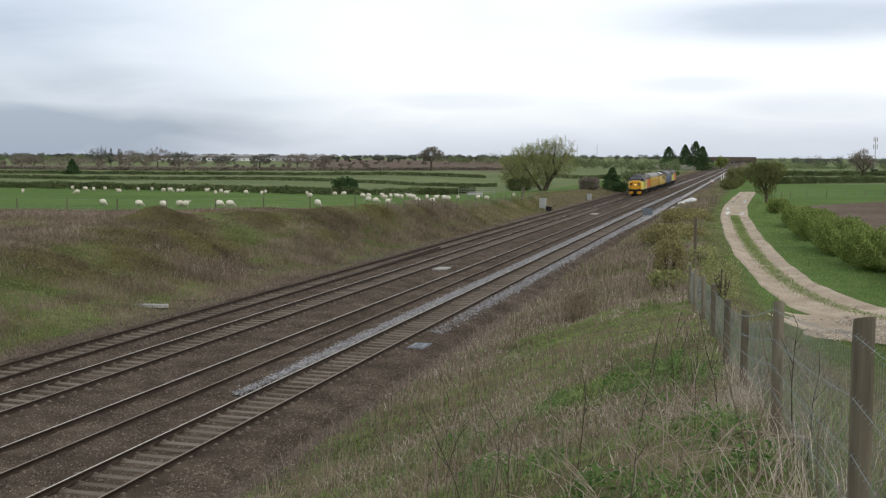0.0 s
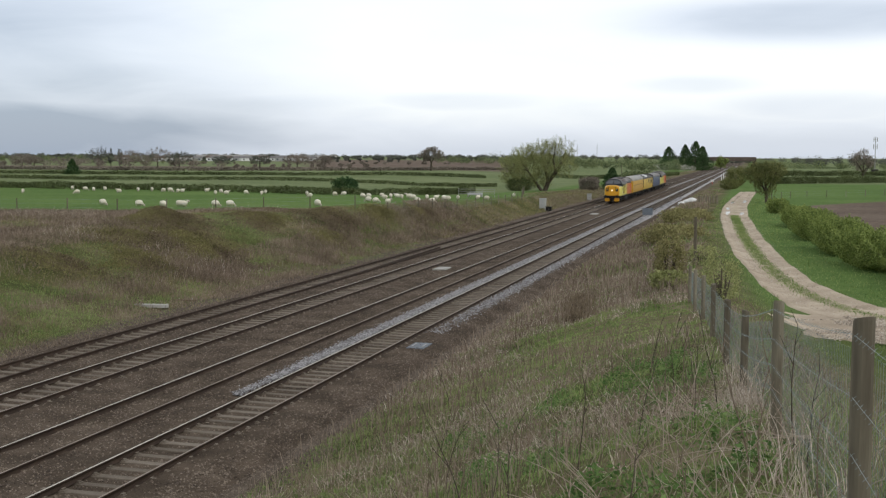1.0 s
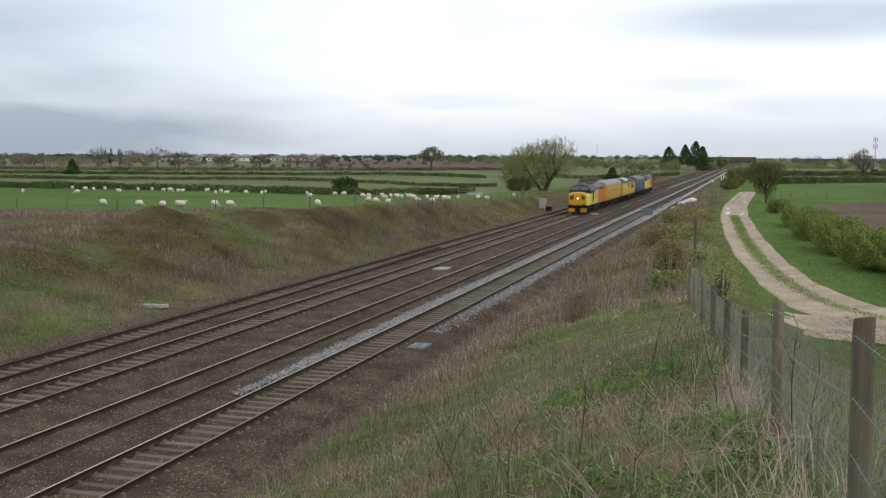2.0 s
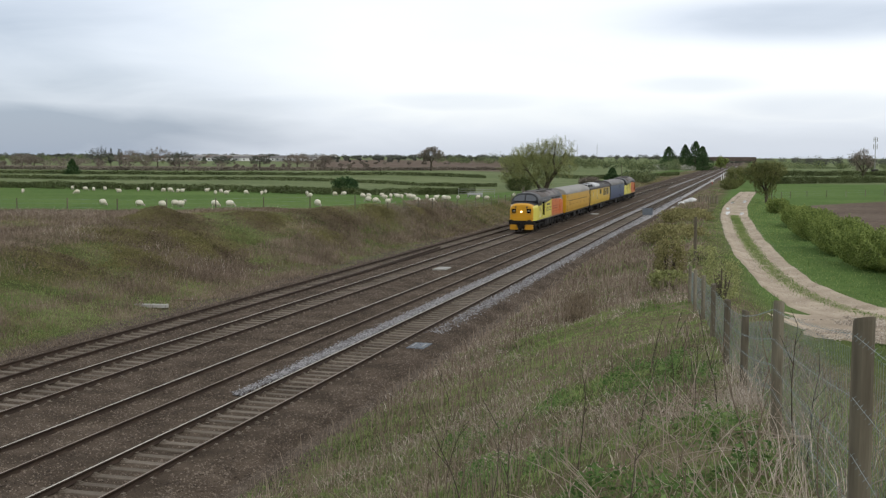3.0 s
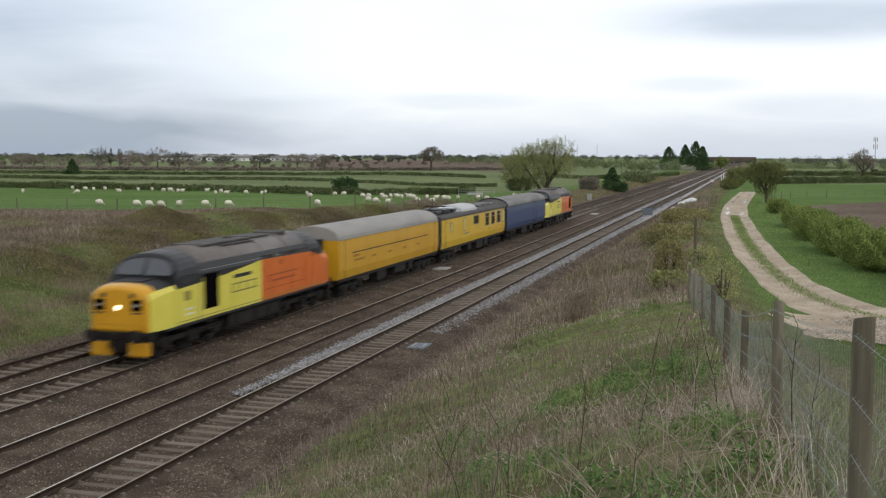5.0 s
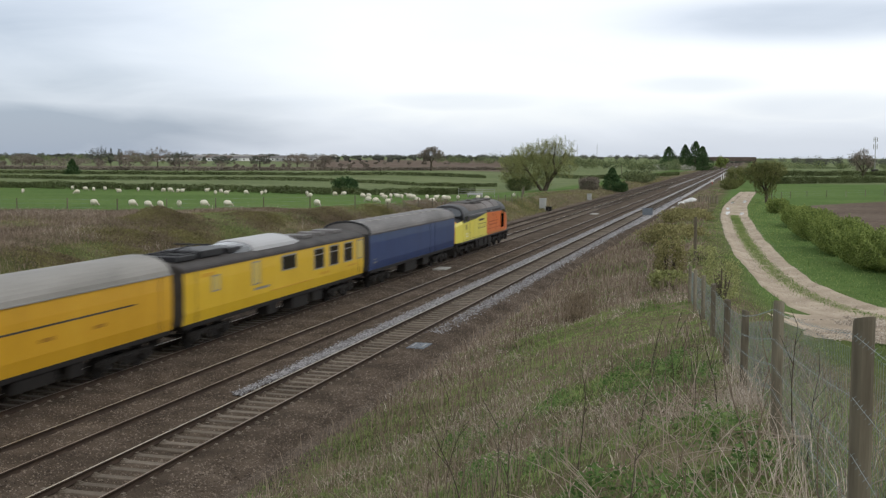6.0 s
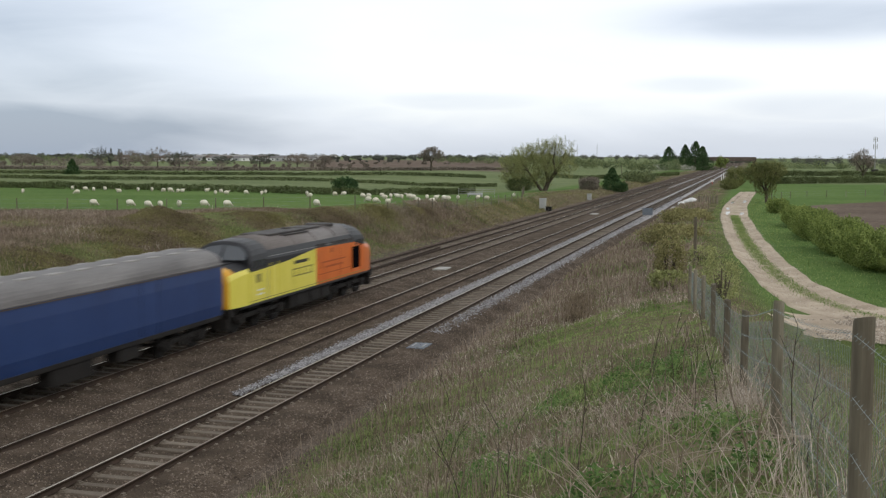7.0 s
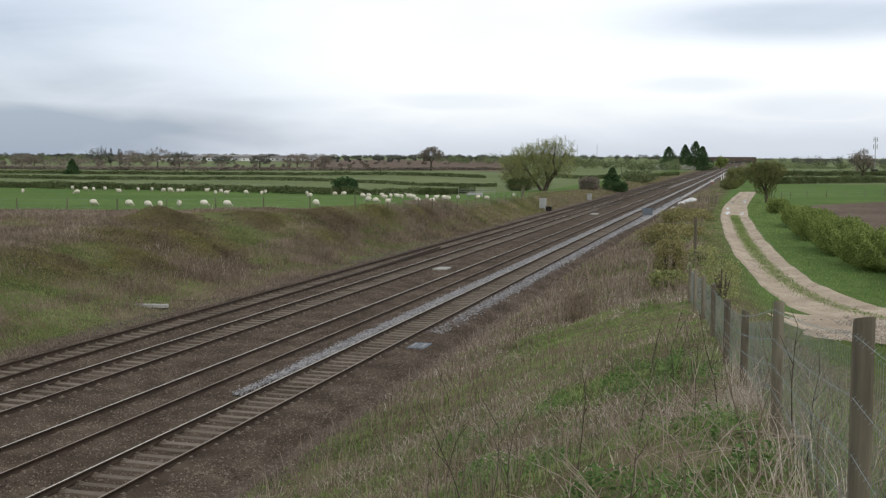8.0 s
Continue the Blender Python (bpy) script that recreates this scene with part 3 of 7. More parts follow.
# ---- lane ----
def lane_points(step=0.6):
    P = np.array(LANE[::-1], float)
    d = np.r_[0, np.cumsum(np.hypot(*np.diff(P, axis=0).T))]
    s = np.arange(0, d[-1], step)
    # smooth the corners
    x, y = np.interp(s, d, P[:, 0]), np.interp(s, d, P[:, 1])
    k = np.ones(15) / 15
    xp, yp = np.pad(x, 7, mode="edge"), np.pad(y, 7, mode="edge")
    return np.convolve(xp, k, "valid"), np.convolve(yp, k, "valid")


def make_lane():
    x, y = lane_points()
    tx, ty = np.gradient(x), np.gradient(y)
    l = np.hypot(tx, ty)
    nx, ny = -ty / l, tx / l
    us = np.linspace(-1.75, 1.75, 29)
    wide = np.interp(y, [44, 54, 66], [1.5, 1.35, 1.0])[:, None]
    edge = 1 + 0.16 * fbm(np.arange(len(x))[:, None] * 0.35, us[None] * 0 + np.sign(us)[None] * 9, 3)
    U = us[None] * edge * wide
    X, Y = x[:, None] + nx[:, None] * U, y[:, None] + ny[:, None] * U
    rut = -0.07 * (np.exp(-((np.abs(us) - 0.85) / 0.4) ** 2))
    Z = ground_z(X, Y) + 0.085 + rut[None] + fbm(X * 3, Y * 3) * 0.03 - 0.2 * sstep(1.5, 1.75, np.abs(us))[None]
    n = len(us)
    i = np.arange(n - 1)[None] + np.arange(len(x) - 1)[:, None] * n
    ob = soup("lane", np.stack([X, Y, Z], -1).reshape(-1, 3), np.stack([i, i + 1, i + n + 1, i + n], -1).reshape(-1, 4), M_LANE, smooth=True)
    tagged(ob, "pale stony farm lane with two wheel ruts", "lane", kind="structure")
    # stony apron where the lane swings away
    gx, gy = lines((0.2, 11.0, 0.2)), lines((43.0, 55.0, 0.2))
    X, Y = np.meshgrid(gx, gy)
    r = np.hypot((X - 5.4) / 5.2, (Y - 49.4) / 5.2) + 0.5 * fbm(X * 0.8, Y * 0.8)
    Z = ground_z(X, Y) + 0.075 - 0.16 * sstep(0.62, 1.05, r) + fbm(X * 4, Y * 4) * 0.03
    m = len(gx)
    i = np.arange(m - 1)[None] + np.arange(len(gy) - 1)[:, None] * m
    tagged(soup("lane_apron", np.stack([X, Y, Z], -1).reshape(-1, 3), np.stack([i, i + 1, i + m + 1, i + m], -1).reshape(-1, 4), M_LANE, smooth=True), "spread of pale stone beside the lane", "lane", kind="structure")
    # puddles lying in the ruts
    for k, (py, off, a, b) in enumerate(((146, -0.9, 0.45, 2.6), (147, 0.85, 0.6, 4.5), (160, 0.9, 0.4, 3.0), (182, 0.8, 0.4, 4), (186, -0.8, 0.4, 5), (205, 0.3, 0.6, 6))):
        j = int(np.argmin(np.abs(y - py)))
        bm = B()
        bmesh.ops.create_circle(bm, cap_ends=True, segments=22, radius=1)
        for v in bm.verts:
            r = 1 + 0.25 * noise.noise(v.co * 2 + Vector((k * 3, 0, 0)))
            v.co = Vector((v.co.x * a * r, v.co.y * b * r, 0))
        p = part("puddle", bm, M_PUDDLE)
        p.location = (x[j] + nx[j] * off, y[j] + ny[j] * off, float(ground_z(x[j] + nx[j] * off, y[j])) + 0.035)
        tagged(p, "shallow rain puddle in a lane rut", "puddle", "lane puddles", "structure")


make_lane()


# ---- train ----
TX = -21.69


def loft(bm, secs):
    """Rings of equal count, one after another, capped at both ends."""
    rings = [[bm.verts.new(p) for p in s] for s in secs]
    n = len(rings[0])
    for a, b in zip(rings, rings[1:]):
        for j in range(n):
            bm.faces.new((a[j], a[(j + 1) % n], b[(j + 1) % n], b[j]))
    bm.faces.new(rings[0])
    bm.faces.new(rings[-1][::-1])
    bmesh.ops.recalc_face_normals(bm, faces=bm.faces)
    return bm


def arch(hw, z0, zc, zt, y, n=9, p=2.3):
    """A body section: upright sides from z0 to the cantrail zc, a curved roof to zt."""
    pts = [(-hw, y, z0)]
    for k in range(n):
        a = math.pi * (1 - k / (n - 1))
        c, s = math.cos(a), math.sin(a)
        pts.append((hw * math.copysign(abs(c) ** (2 / p), c), y, zc + (zt - zc) * abs(s) ** (2 / p)))
    pts.append((hw, y, z0))
    return pts


def panel(bm, x, pts, depth=0.006):
    """A flat plate on a body side at x, from (y, z) corners."""
    s = 1 if x > 0 else -1
    a = [bm.verts.new((x - s * 0.01, y, z)) for y, z in pts]
    b = [bm.verts.new((x + s * depth, y, z)) for y, z in pts]
    n = len(pts)
    bm.faces.new(a)
    bm.faces.new(b)
    for j in range(n):
        bm.faces.new((a[j], a[(j + 1) % n], b[(j + 1) % n], b[j]))
    bmesh.ops.recalc_face_normals(bm, faces=bm.faces)
    return bm


def wheel_mesh(r):
    bm = B()
    for s in (-1, 1):
        for x, w, rr in ((0.7525, 0.12, r), (0.69, 0.03, r + 0.03)):
            tube(bm, (s * x - w / 2, 0, 0), (s * x + w / 2, 0, 0), rr, n=20)
        tube(bm, (s * 0.80, 0, 0), (s * 0.99, 0, 0), 0.12, n=10)
    tube(bm, (-0.75, 0, 0), (0.75, 0, 0), 0.08, n=8)
    me = bpy.data.meshes.new("wheelset")
    bm.to_mesh(me)
    bm.free()
    me.materials.append(M_UNDER)
    return me


WHEEL_BIG, WHEEL_SMALL = wheel_mesh(0.55), wheel_mesh(0.46)


def bogie(parent, y, axles, wheel, r):
    bm = B()
    ln = max(axles) - min(axles)
    for s in (-1, 1):
        box(bm, s * 1.02, y, r + 0.12, 0.12, ln + 1.1, 0.2, 0.03)
        for a in axles:
            box(bm, s * 1.05, y + a, r + 0.0, 0.22, 0.3, 0.34, 0.03)
            for q in (-0.3, 0.3):
                tube(bm, (s * 1.05, y + a + q, r - 0.1), (s * 1.05, y + a + q, r + 0.3), 0.08, n=8)
            box(bm, s * 0.8, y + a - 0.55 * (1 if a > 0 else -1), r - 0.05, 0.1, 0.08, 0.4)
        for k in range(3):
            box(bm, s * 1.09, y + (k - 1) * 0.28, r + 0.0, 0.14, 0.2, 0.32, 0.03)
    box(bm, 0, y, r + 0.15, 2.0, 0.5, 0.22, 0.03)
    b = part("bogie", bm, M_UNDER, parent, "grimy bogie frame, coloured darker for underside shade")
    for a in axles:
        w = link_mesh("wheelset", wheel, b, "dark steel wheels on an axle")
        w.location = (0, y + a, r)
    return b


def buffers(parent, y, out, colour):
    for s in (-1, 1):
        bm = B()
        tube(bm, (s * 0.87, y, 1.06), (s * 0.87, y + out * 0.42, 1.06), 0.11, n=12)
        tube(bm, (s * 0.87, y + out * 0.42, 1.06), (s * 0.87, y + out * 0.47, 1.06), 0.24, n=16)
        part("buffer", bm, colour, parent, "round steel buffer", smooth=False)
    bm = B()
    box(bm, 0, y + out * 0.25, 1.02, 0.12, 0.5, 0.22, 0.02)
    tube(bm, (0, y + out * 0.45, 1.0), (0, y + out * 0.4, 0.6), 0.05, n=8)
    part("coupling_hook", bm, M_UNDER, parent)


def nose_secs(hl, sgn):
    """Sections from the nose face back to the cab's rear wall; sgn -1 for the leading end."""
    def nose(y, hw, z0, zt, rnd):
        pts = [(-hw, y, z0)]
        n = 9
        for k in range(n):
            a = math.pi * (1 - k / (n - 1))
            c, s = math.cos(a), math.sin(a)
            pts.append((hw * math.copysign(abs(c) ** 0.7, c), y, zt - rnd + rnd * abs(s) ** 0.85))
        pts.append((hw, y, z0))
        return pts
    f = lambda d: sgn * (hl - d)
    return [nose(f(0.00), 1.00, 1.24, 2.66, 0.55), nose(f(0.04), 1.08, 1.17, 2.74, 0.56), nose(f(0.16), 1.15, 1.14, 2.80, 0.55), nose(f(0.6), 1.22, 1.14, 2.86, 0.50), nose(f(1.2), 1.30, 1.14, 2.89, 0.44), nose(f(1.8), 1.358, 1.14, 2.92, 0.40)]


def make_loco(front_open, rear_open, lit, label):
    L = 18.2
    hl = L / 2
    root = tagged(new("diesel_locomotive", None), label, "locomotive", "train vehicles")
    # main hull between the cabs
    bm = B()
    loft(bm, [arch(1.36, 1.14, 2.92, 3.80, y) for y in (-hl + 3.6, hl - 3.6)])
    hull = part("body", bm, M_BLACK, root, "black body shell")
    bm = B()
    n = 15
    ring = lambda y: [(1.30 * math.cos(math.pi * (1 - k / (n - 1))), y, 3.09 + 0.79 * math.sin(math.pi * (1 - k / (n - 1))) ** 0.9) for k in range(n)]
    loft(bm, [ring(-hl + 3.7), ring(hl - 3.7)])
    roof = part("roof", bm, M_LOCO_ROOF, root, "dusty grey roof with exhaust stains", smooth=True)
    # roof fittings: exhaust hatch, fan grille, ribs, vents
    bm = B()
    box(bm, 0, -1.6, 3.85, 1.35, 4.6, 0.10, 0.04)
    box(bm, 0, 1.9, 3.86, 1.2, 1.8, 0.08, 0.03)
    box(bm, 0.62, -1.0, 3.77, 0.5, 3.0, 0.06, 0.02)
    tube(bm, (0, -0.2, 3.85), (0, -0.2, 3.98), 0.22, 0.2, 14)
    part("exhaust_hatch", bm, M_ROOF_DARK, roof, "sooty exhaust hatch")
    bm = B()
    tube(bm, (0, 4.2, 3.83), (0, 4.2, 3.93), 0.75, 0.72, 24)
    part("fan_grille", bm, M_ROOF_DARK, roof)
    for y in np.arange(-hl + 4.2, hl - 3.8, 2.7):
        bm = B()
        pts = [(1.315 * math.cos(t), 3.09 + 0.805 * math.sin(t) ** 0.9) for t in np.linspace(0.15, math.pi - 0.15, 12)]
        for (xa, za), (xb, zb) in zip(pts, pts[1:]):
            tube(bm, (xa, y, za), (xb, y, zb), 0.02, n=5)
        part("roof_rib", bm, M_LOCO_ROOF, roof)
    for s in (-1, 1):
        bm = B()
        box(bm, s * 1.31, 0, 3.02, 0.05, L - 7.6, 0.05, 0.01)
        part("gutter", bm, M_STEEL, root)
        # radiator and engine-room grilles high on the side
        for y0, w in ((2.4, 3.2), (0.4, 1.2)):
            bm = B()
            box(bm, s * 1.34, y0 + w / 2, 3.06, 0.06, w, 0.16, 0.01)
            for k in range(int(w / 0.16)):
                box(bm, s * 1.372, y0 + 0.1 + k * 0.16, 3.06, 0.02, 0.05, 0.13)
            part("side_grille", bm, M_ROOF_DARK, root, "dark louvred grille")
    # cabs and noses
    for sgn in (-1, 1):
        bm = B()
        loft(bm, nose_secs(hl, sgn))
        col = M_YELLOW if sgn < 0 else M_ORANGE
        nose = part("nose", bm, M_YELLOW, root, "bonnet with a rounded yellow end", smooth=False)
        nose.data.materials.append(M_LIME if sgn < 0 else M_ORANGE)
        nose.data.materials.append(M_BLACK)
        nose.data.polygons.foreach_set("material_index", [1 if abs(p.normal.x) > 0.8 and abs(p.center.y) < hl - 0.15 else (2 if p.normal.z > 0.3 and abs(p.center.y) < hl - 0.5 else 0) for p in nose.data.polygons])
        f = lambda d: sgn * (hl - d)
        bm = B()
        cabpts = lambda d, z0, zc, zt, hw: arch(hw, z0, zc, zt, f(d))
        rake = lambda d, hw, z0, zc, zt: [(x, f(d + max(0.0, z - 2.9) * 0.72), z) for x, _, z in arch(hw, z0, zc, zt, 0.0, 13)]
        loft(bm, [rake(1.70, 1.30, 1.15, 2.86, 3.70), rake(1.74, 1.35, 1.14, 2.9, 3.78), arch(1.36, 1.14, 2.95, 3.82, f(2.75), 13), arch(1.36, 1.14, 2.95, 3.84, f(3.65), 13)])
        cab = part("cab", bm, M_BLACK, root, "black cab with raked windscreens", smooth=False)
        # lid of the bonnet in front of the screens
        bm = B()
        v = [bm.verts.new(p) for p in ((-0.5, f(0.75), 2.885), (0.5, f(0.75), 2.885), (0.55, f(1.7), 2.93), (-0.55, f(1.7), 2.93))]
        w = [bm.verts.new((q.co.x, q.co.y, q.co.z - 0.05)) for q in v]
        bm.faces.new(v)
        for j in range(4):
            bm.faces.new((v[j], v[(j + 1) % 4], w[(j + 1) % 4], w[j]))
        part("anti_glare_panel", bm, M_BLACK, nose)
        # windscreens: two fronts and angled quarterlights
        for xa, xb, na in ((-0.92, -0.05, 1), (0.05, 0.92, 1)):
            bm = B()
            o = 1 if xb > 0.5 else -1
            q = [(o * 0.05, 3.02), (o * 1.12, 3.02), (o * 1.14, 3.22), (o * 0.98, 3.42), (o * 0.70, 3.55), (o * 0.05, 3.63)]
            vs = [bm.verts.new((x, f(1.70 + (z - 2.9) * 0.72 - 0.02), z)) for x, z in q]
            ws = [bm.verts.new((x, f(1.70 + (z - 2.9) * 0.72 + 0.1), z)) for x, z in q]
            bm.faces.new(vs)
            for j in range(6):
                bm.faces.new((vs[j], vs[(j + 1) % 6], ws[(j + 1) % 6], ws[j]))
            bmesh.ops.recalc_face_normals(bm, faces=bm.faces)
            part("windscreen", bm, M_GLASS, cab, "dark glass windscreen")
        for s in (-1, 1):
            bm = B()
            panel(bm, s * 1.362, [(f(2.05), 2.66), (f(3.2), 2.66), (f(3.2), 2.98), (f(2.05), 2.98)])
            part("cab_window", bm, M_GLASS, cab, "dark side glass")
        # headcode boxes with marker lights, headlight, lamp irons, grab rails
        for s in (-1, 1):
            bm = B()
            # The box stands proud; its black stands for the shade of a recess.
            box(bm, s * 0.74, f(0.02), 2.12, 0.42, 0.10, 0.40, 0.03)
            hb = part("marker_light_box", bm, M_HOLE_SHADE, nose, "black box for the shade of a square light recess")
            bm = B()
            box(bm, s * 0.74, f(-0.03), 2.12, 0.26, 0.03, 0.10, 0.02)
            part("marker_light", bm, M_ROOF_PALE if sgn < 0 else M_RED, hb, "round lens")
            bm = B()
            box(bm, s * 0.76, f(0.01), 1.84, 0.44, 0.06, 0.05, 0.01)
            part("lamp_bracket", bm, M_ROOF_DARK, nose)
            bm = B()
            tube(bm, (s * 0.56, f(-0.03), 2.46), (s * 0.56, f(0.05), 2.46), 0.09, n=12)
            part("horn_grille", bm, M_ROOF_DARK, nose)
        bm = B()
        tube(bm, (0, f(-0.06), 2.02), (0, f(0.1), 2.02), 0.085, n=18)
        part("headlight", bm, M_LAMP if (lit and sgn < 0) else M_STEEL, nose, "lit headlight" if (lit and sgn < 0) else "unlit headlight")
        bm = B()
        for x, w in ((-0.42, 0.05), (0.42, 0.05)):
            box(bm, x, f(-0.005), 1.9, w, 0.03, 1.1, 0.01)
        box(bm, 0, f(-0.005), 1.45, 1.7, 0.03, 0.04, 0.01)
        part("nose_seam", bm, M_YELLOW, nose)
        # buffer beam and cowl
        bm = B()
        box(bm, 0, f(0.22), 0.98, 2.5, 0.36, 0.34, 0.04)
        part("buffer_beam", bm, M_UNDER, root, "black buffer beam")
        for s in (-1, 1):
            bm = B()
            box(bm, s * 0.74, f(0.16), 0.53, 0.80, 0.26, 0.50, 0.05)
            part("cowl", bm, M_YELLOW if sgn < 0 and lit else M_UNDER, root, "dirty yellow lower cowl")
        bm = B()
        box(bm, 0, f(0.12), 0.62, 0.5, 0.22, 0.4, 0.03)
        for x in (-0.35, 0.35, 0.2, -0.2):
            tube(bm, (x, f(0.0), 1.1), (x, f(-0.06), 0.55), 0.035, n=6)
        part("hoses", bm, M_UNDER, root)
        buffers(root, f(0.05), sgn * 1, M_UNDER)
    # livery on the sides: pointed lime field, orange field
    for s in (-1, 1):
        x = s * 1.362
        bm = B()
        panel(bm, x, [(-hl + 1.72, 1.18), (0.25, 1.18), (0.25, 2.96), (-hl + 5.6, 2.66), (-hl + 1.72, 2.5)])
        part("lime_side", bm, M_LIME, root, "fluorescent lime side panel")
        bm = B()
        panel(bm, x, [(0.25, 1.18), (hl - 1.72, 1.18), (hl - 1.72, 2.62), (hl - 3.3, 2.88), (0.25, 2.96)])
        part("orange_side", bm, M_ORANGE, root, "orange side panel")
        # unreadable fleet lettering as bars
        for y0, w, z0, h, mt, nm in ((-2.5, 1.7, 2.44, 0.15, M_BLACK, "number_bar"), (-2.7, 2.5, 2.18, 0.06, M_LETTER, "lettering_bar"), (-2.7, 2.5, 1.86, 0.06, M_LETTER, "lettering_bar"), (-2.7, 0.1, 1.9, 0.3, M_LETTER, "lettering_bar"), (-2.0, 0.1, 1.9, 0.3, M_LETTER, "lettering_bar"), (-1.3, 0.1, 1.9, 0.3, M_LETTER, "lettering_bar"), (-0.5, 0.1, 1.9, 0.3, M_LETTER, "lettering_bar"),
                                     (0.9, 3.4, 2.16, 0.07, M_SIGN, "lettering_bar"), (1.4, 2.6, 1.9, 0.09, M_SIGN, "lettering_bar"), (0.5, 5.0, 1.62, 0.04, M_SIGN, "panel_edge"), (0.9, 0.12, 1.9, 0.3, M_SIGN, "lettering_bar"), (2.2, 0.34, 2.6, 0.22, M_SIGN, "vent_plate"), (-6.75, 0.5, 2.02, 0.36, M_LETTER, "emblem"), (-6.6, 0.6, 1.66, 0.07, M_WHITE, "warning_plate"), (-6.6, 0.6, 1.47, 0.07, M_WHITE, "warning_plate"), (-5.5, 0.05, 1.2, 1.36, M_ROOF_PALE, "panel_edge"), (-hl + 1.8, hl * 2 - 3.6, 1.26, 0.03, M_LETTER, "panel_edge"), (3.6, 0.04, 1.2, 1.64, M_SIGN, "panel_edge")):
            bm = B()
            panel(bm, s * 1.368, [(y0, z0), (y0 + w, z0), (y0 + w, z0 + h), (y0, z0 + h)])
            part(nm, bm, mt, root)
        for sgn, op in ((-1, front_open), (1, rear_open)):
            y0 = -(hl - 4.55) - 0.62 if sgn < 0 else hl - 3.75
            zd = (2.86 if op else 2.5) if sgn < 0 else 2.64
            bm = B()
            w = 1.24 if op else 0.62
            # An open doorway is a plate on the side, its inner shade painted black.
            panel(bm, s * 1.37, [(y0, 1.5), (y0 + w, 1.5), (y0 + w, zd), (y0, zd)])
            part("cab_door", bm, M_HOLE_SHADE if op else (M_LIME if sgn < 0 else M_ORANGE), root, "black plate for the shade in an open doorway" if op else "")
            for q in (-0.08, w + 0.08):
                bm = B()
                tube(bm, (s * 1.40, y0 + q, 1.35), (s * 1.40, y0 + q, 2.75), 0.02, n=6)
                part("handrail", bm, M_LIME if sgn < 0 else M_ORANGE, root)
            for k in range(3):
                bm = B()
                box(bm, s * 1.30, y0 + w / 2, 0.45 + 0.28 * k, 0.16, 0.5, 0.03)
                part("step", bm, M_UNDER, root)
        bm = B()
        box(bm, s * 1.345, 0, 1.11, 0.05, L - 1.9, 0.09, 0.01)
        part("sole_bar", bm, M_BLACK, root)
    # underframe tanks and bogies
    bm = B()
    box(bm, 0, 0, 0.72, 2.4, 5.2, 0.7, 0.08)
    box(bm, 0, 0, 1.05, 2.2, L - 1.5, 0.2, 0.03)
    for y in (-1.6, 0.3, 1.7):
        box(bm, 1.18, y, 0.72, 0.16, 1.0, 0.5, 0.05)
        box(bm, -1.18, y, 0.72, 0.16, 1.0, 0.5, 0.05)
    part("underframe", bm, M_UNDER, root, "grimy tanks and underframe, coloured darker for shade")
    for sgn in (-1, 1):
        bogie(root, sgn * 5.65, (-2.05, 0.0, 2.05), WHEEL_BIG, 0.56)
    return root


def coach_base(root, L, body_mat, roof_mat, label_body, zt=3.82, end_mat=None):
    hl = L / 2
    bm = B()
    hw = 1.37
    side = [(-hw + 0.07, 1.06), (-hw, 1.5), (-hw, 2.6), (-hw + 0.03, 3.12), (hw - 0.03, 3.12), (hw, 2.6), (hw, 1.5), (hw - 0.07, 1.06)]
    loft(bm, [[(x, y, z) for x, z in side] for y in (-hl, hl)])
    body = part("body", bm, body_mat, root, label_body)
    body.data.materials.append(end_mat or body_mat)
    body.data.polygons.foreach_set("material_index", [1 if abs(p.normal.y) > 0.8 else 0 for p in body.data.polygons])
    bm = B()
    n = 17
    arc = lambda y, k: [((hw - 0.01) * k * math.cos(math.pi * (1 - i / (n - 1))), y, 3.10 + (zt - 3.10) * k * math.sin(math.pi * (1 - i / (n - 1))) ** 0.85) for i in range(n)]
    loft(bm, [arc(-hl - 0.02, 0.97), arc(-hl + 0.08, 1.0), arc(hl - 0.08, 1.0), arc(hl + 0.02, 0.97)])
    roof = part("roof", bm, roof_mat, root, "curved roof")
    for s in (-1, 1):
        bm = B()
        box(bm, s * (hw - 0.005), 0, 3.11, 0.05, L, 0.05, 0.01)
        part("gutter", bm, roof_mat, root)
        bm = B()
        box(bm, s * 1.27, 0, 1.0, 0.09, L - 0.2, 0.16, 0.01)
        part("sole_bar", bm, M_UNDER, root)
        for y in np.arange(-hl + 2.0, hl - 1.0, 3.2):
            bm = B()
            tube(bm, (s * 1.2, y, 0.93), (s * 0.9, y + 1.2, 0.52), 0.03, n=5)
            part("truss_rod", bm, M_UNDER, root)
    bm = B()
    box(bm, 0, 0, 0.95, 2.3, L - 0.3, 0.2, 0.02)
    part("underframe", bm, M_UNDER, root, "dark underframe")
    for sgn in (-1, 1):
        bm = B()
        box(bm, 0, sgn * (hl + 0.14), 2.15, 1.05, 0.30, 2.05, 0.04)
        part("gangway", bm, M_BLACK, root, "black corridor connection")
        buffers(root, sgn * hl, sgn, M_UNDER)
        bogie(root, sgn * (hl - 2.75), (-1.3, 1.3), WHEEL_SMALL, 0.46)
    return body, roof, hl


def side_bits(root, rows):
    """Small plates on the sides: (name, y, width, z, height, material)."""
    for s in (-1, 1):
        for nm, y0, w, z0, h, mt in rows:
            bm = B()
            panel(bm, s * 1.372, [(y0, z0), (y0 + w, z0), (y0 + w, z0 + h), (y0, z0 + h)])
            part(nm, bm, mt, root)


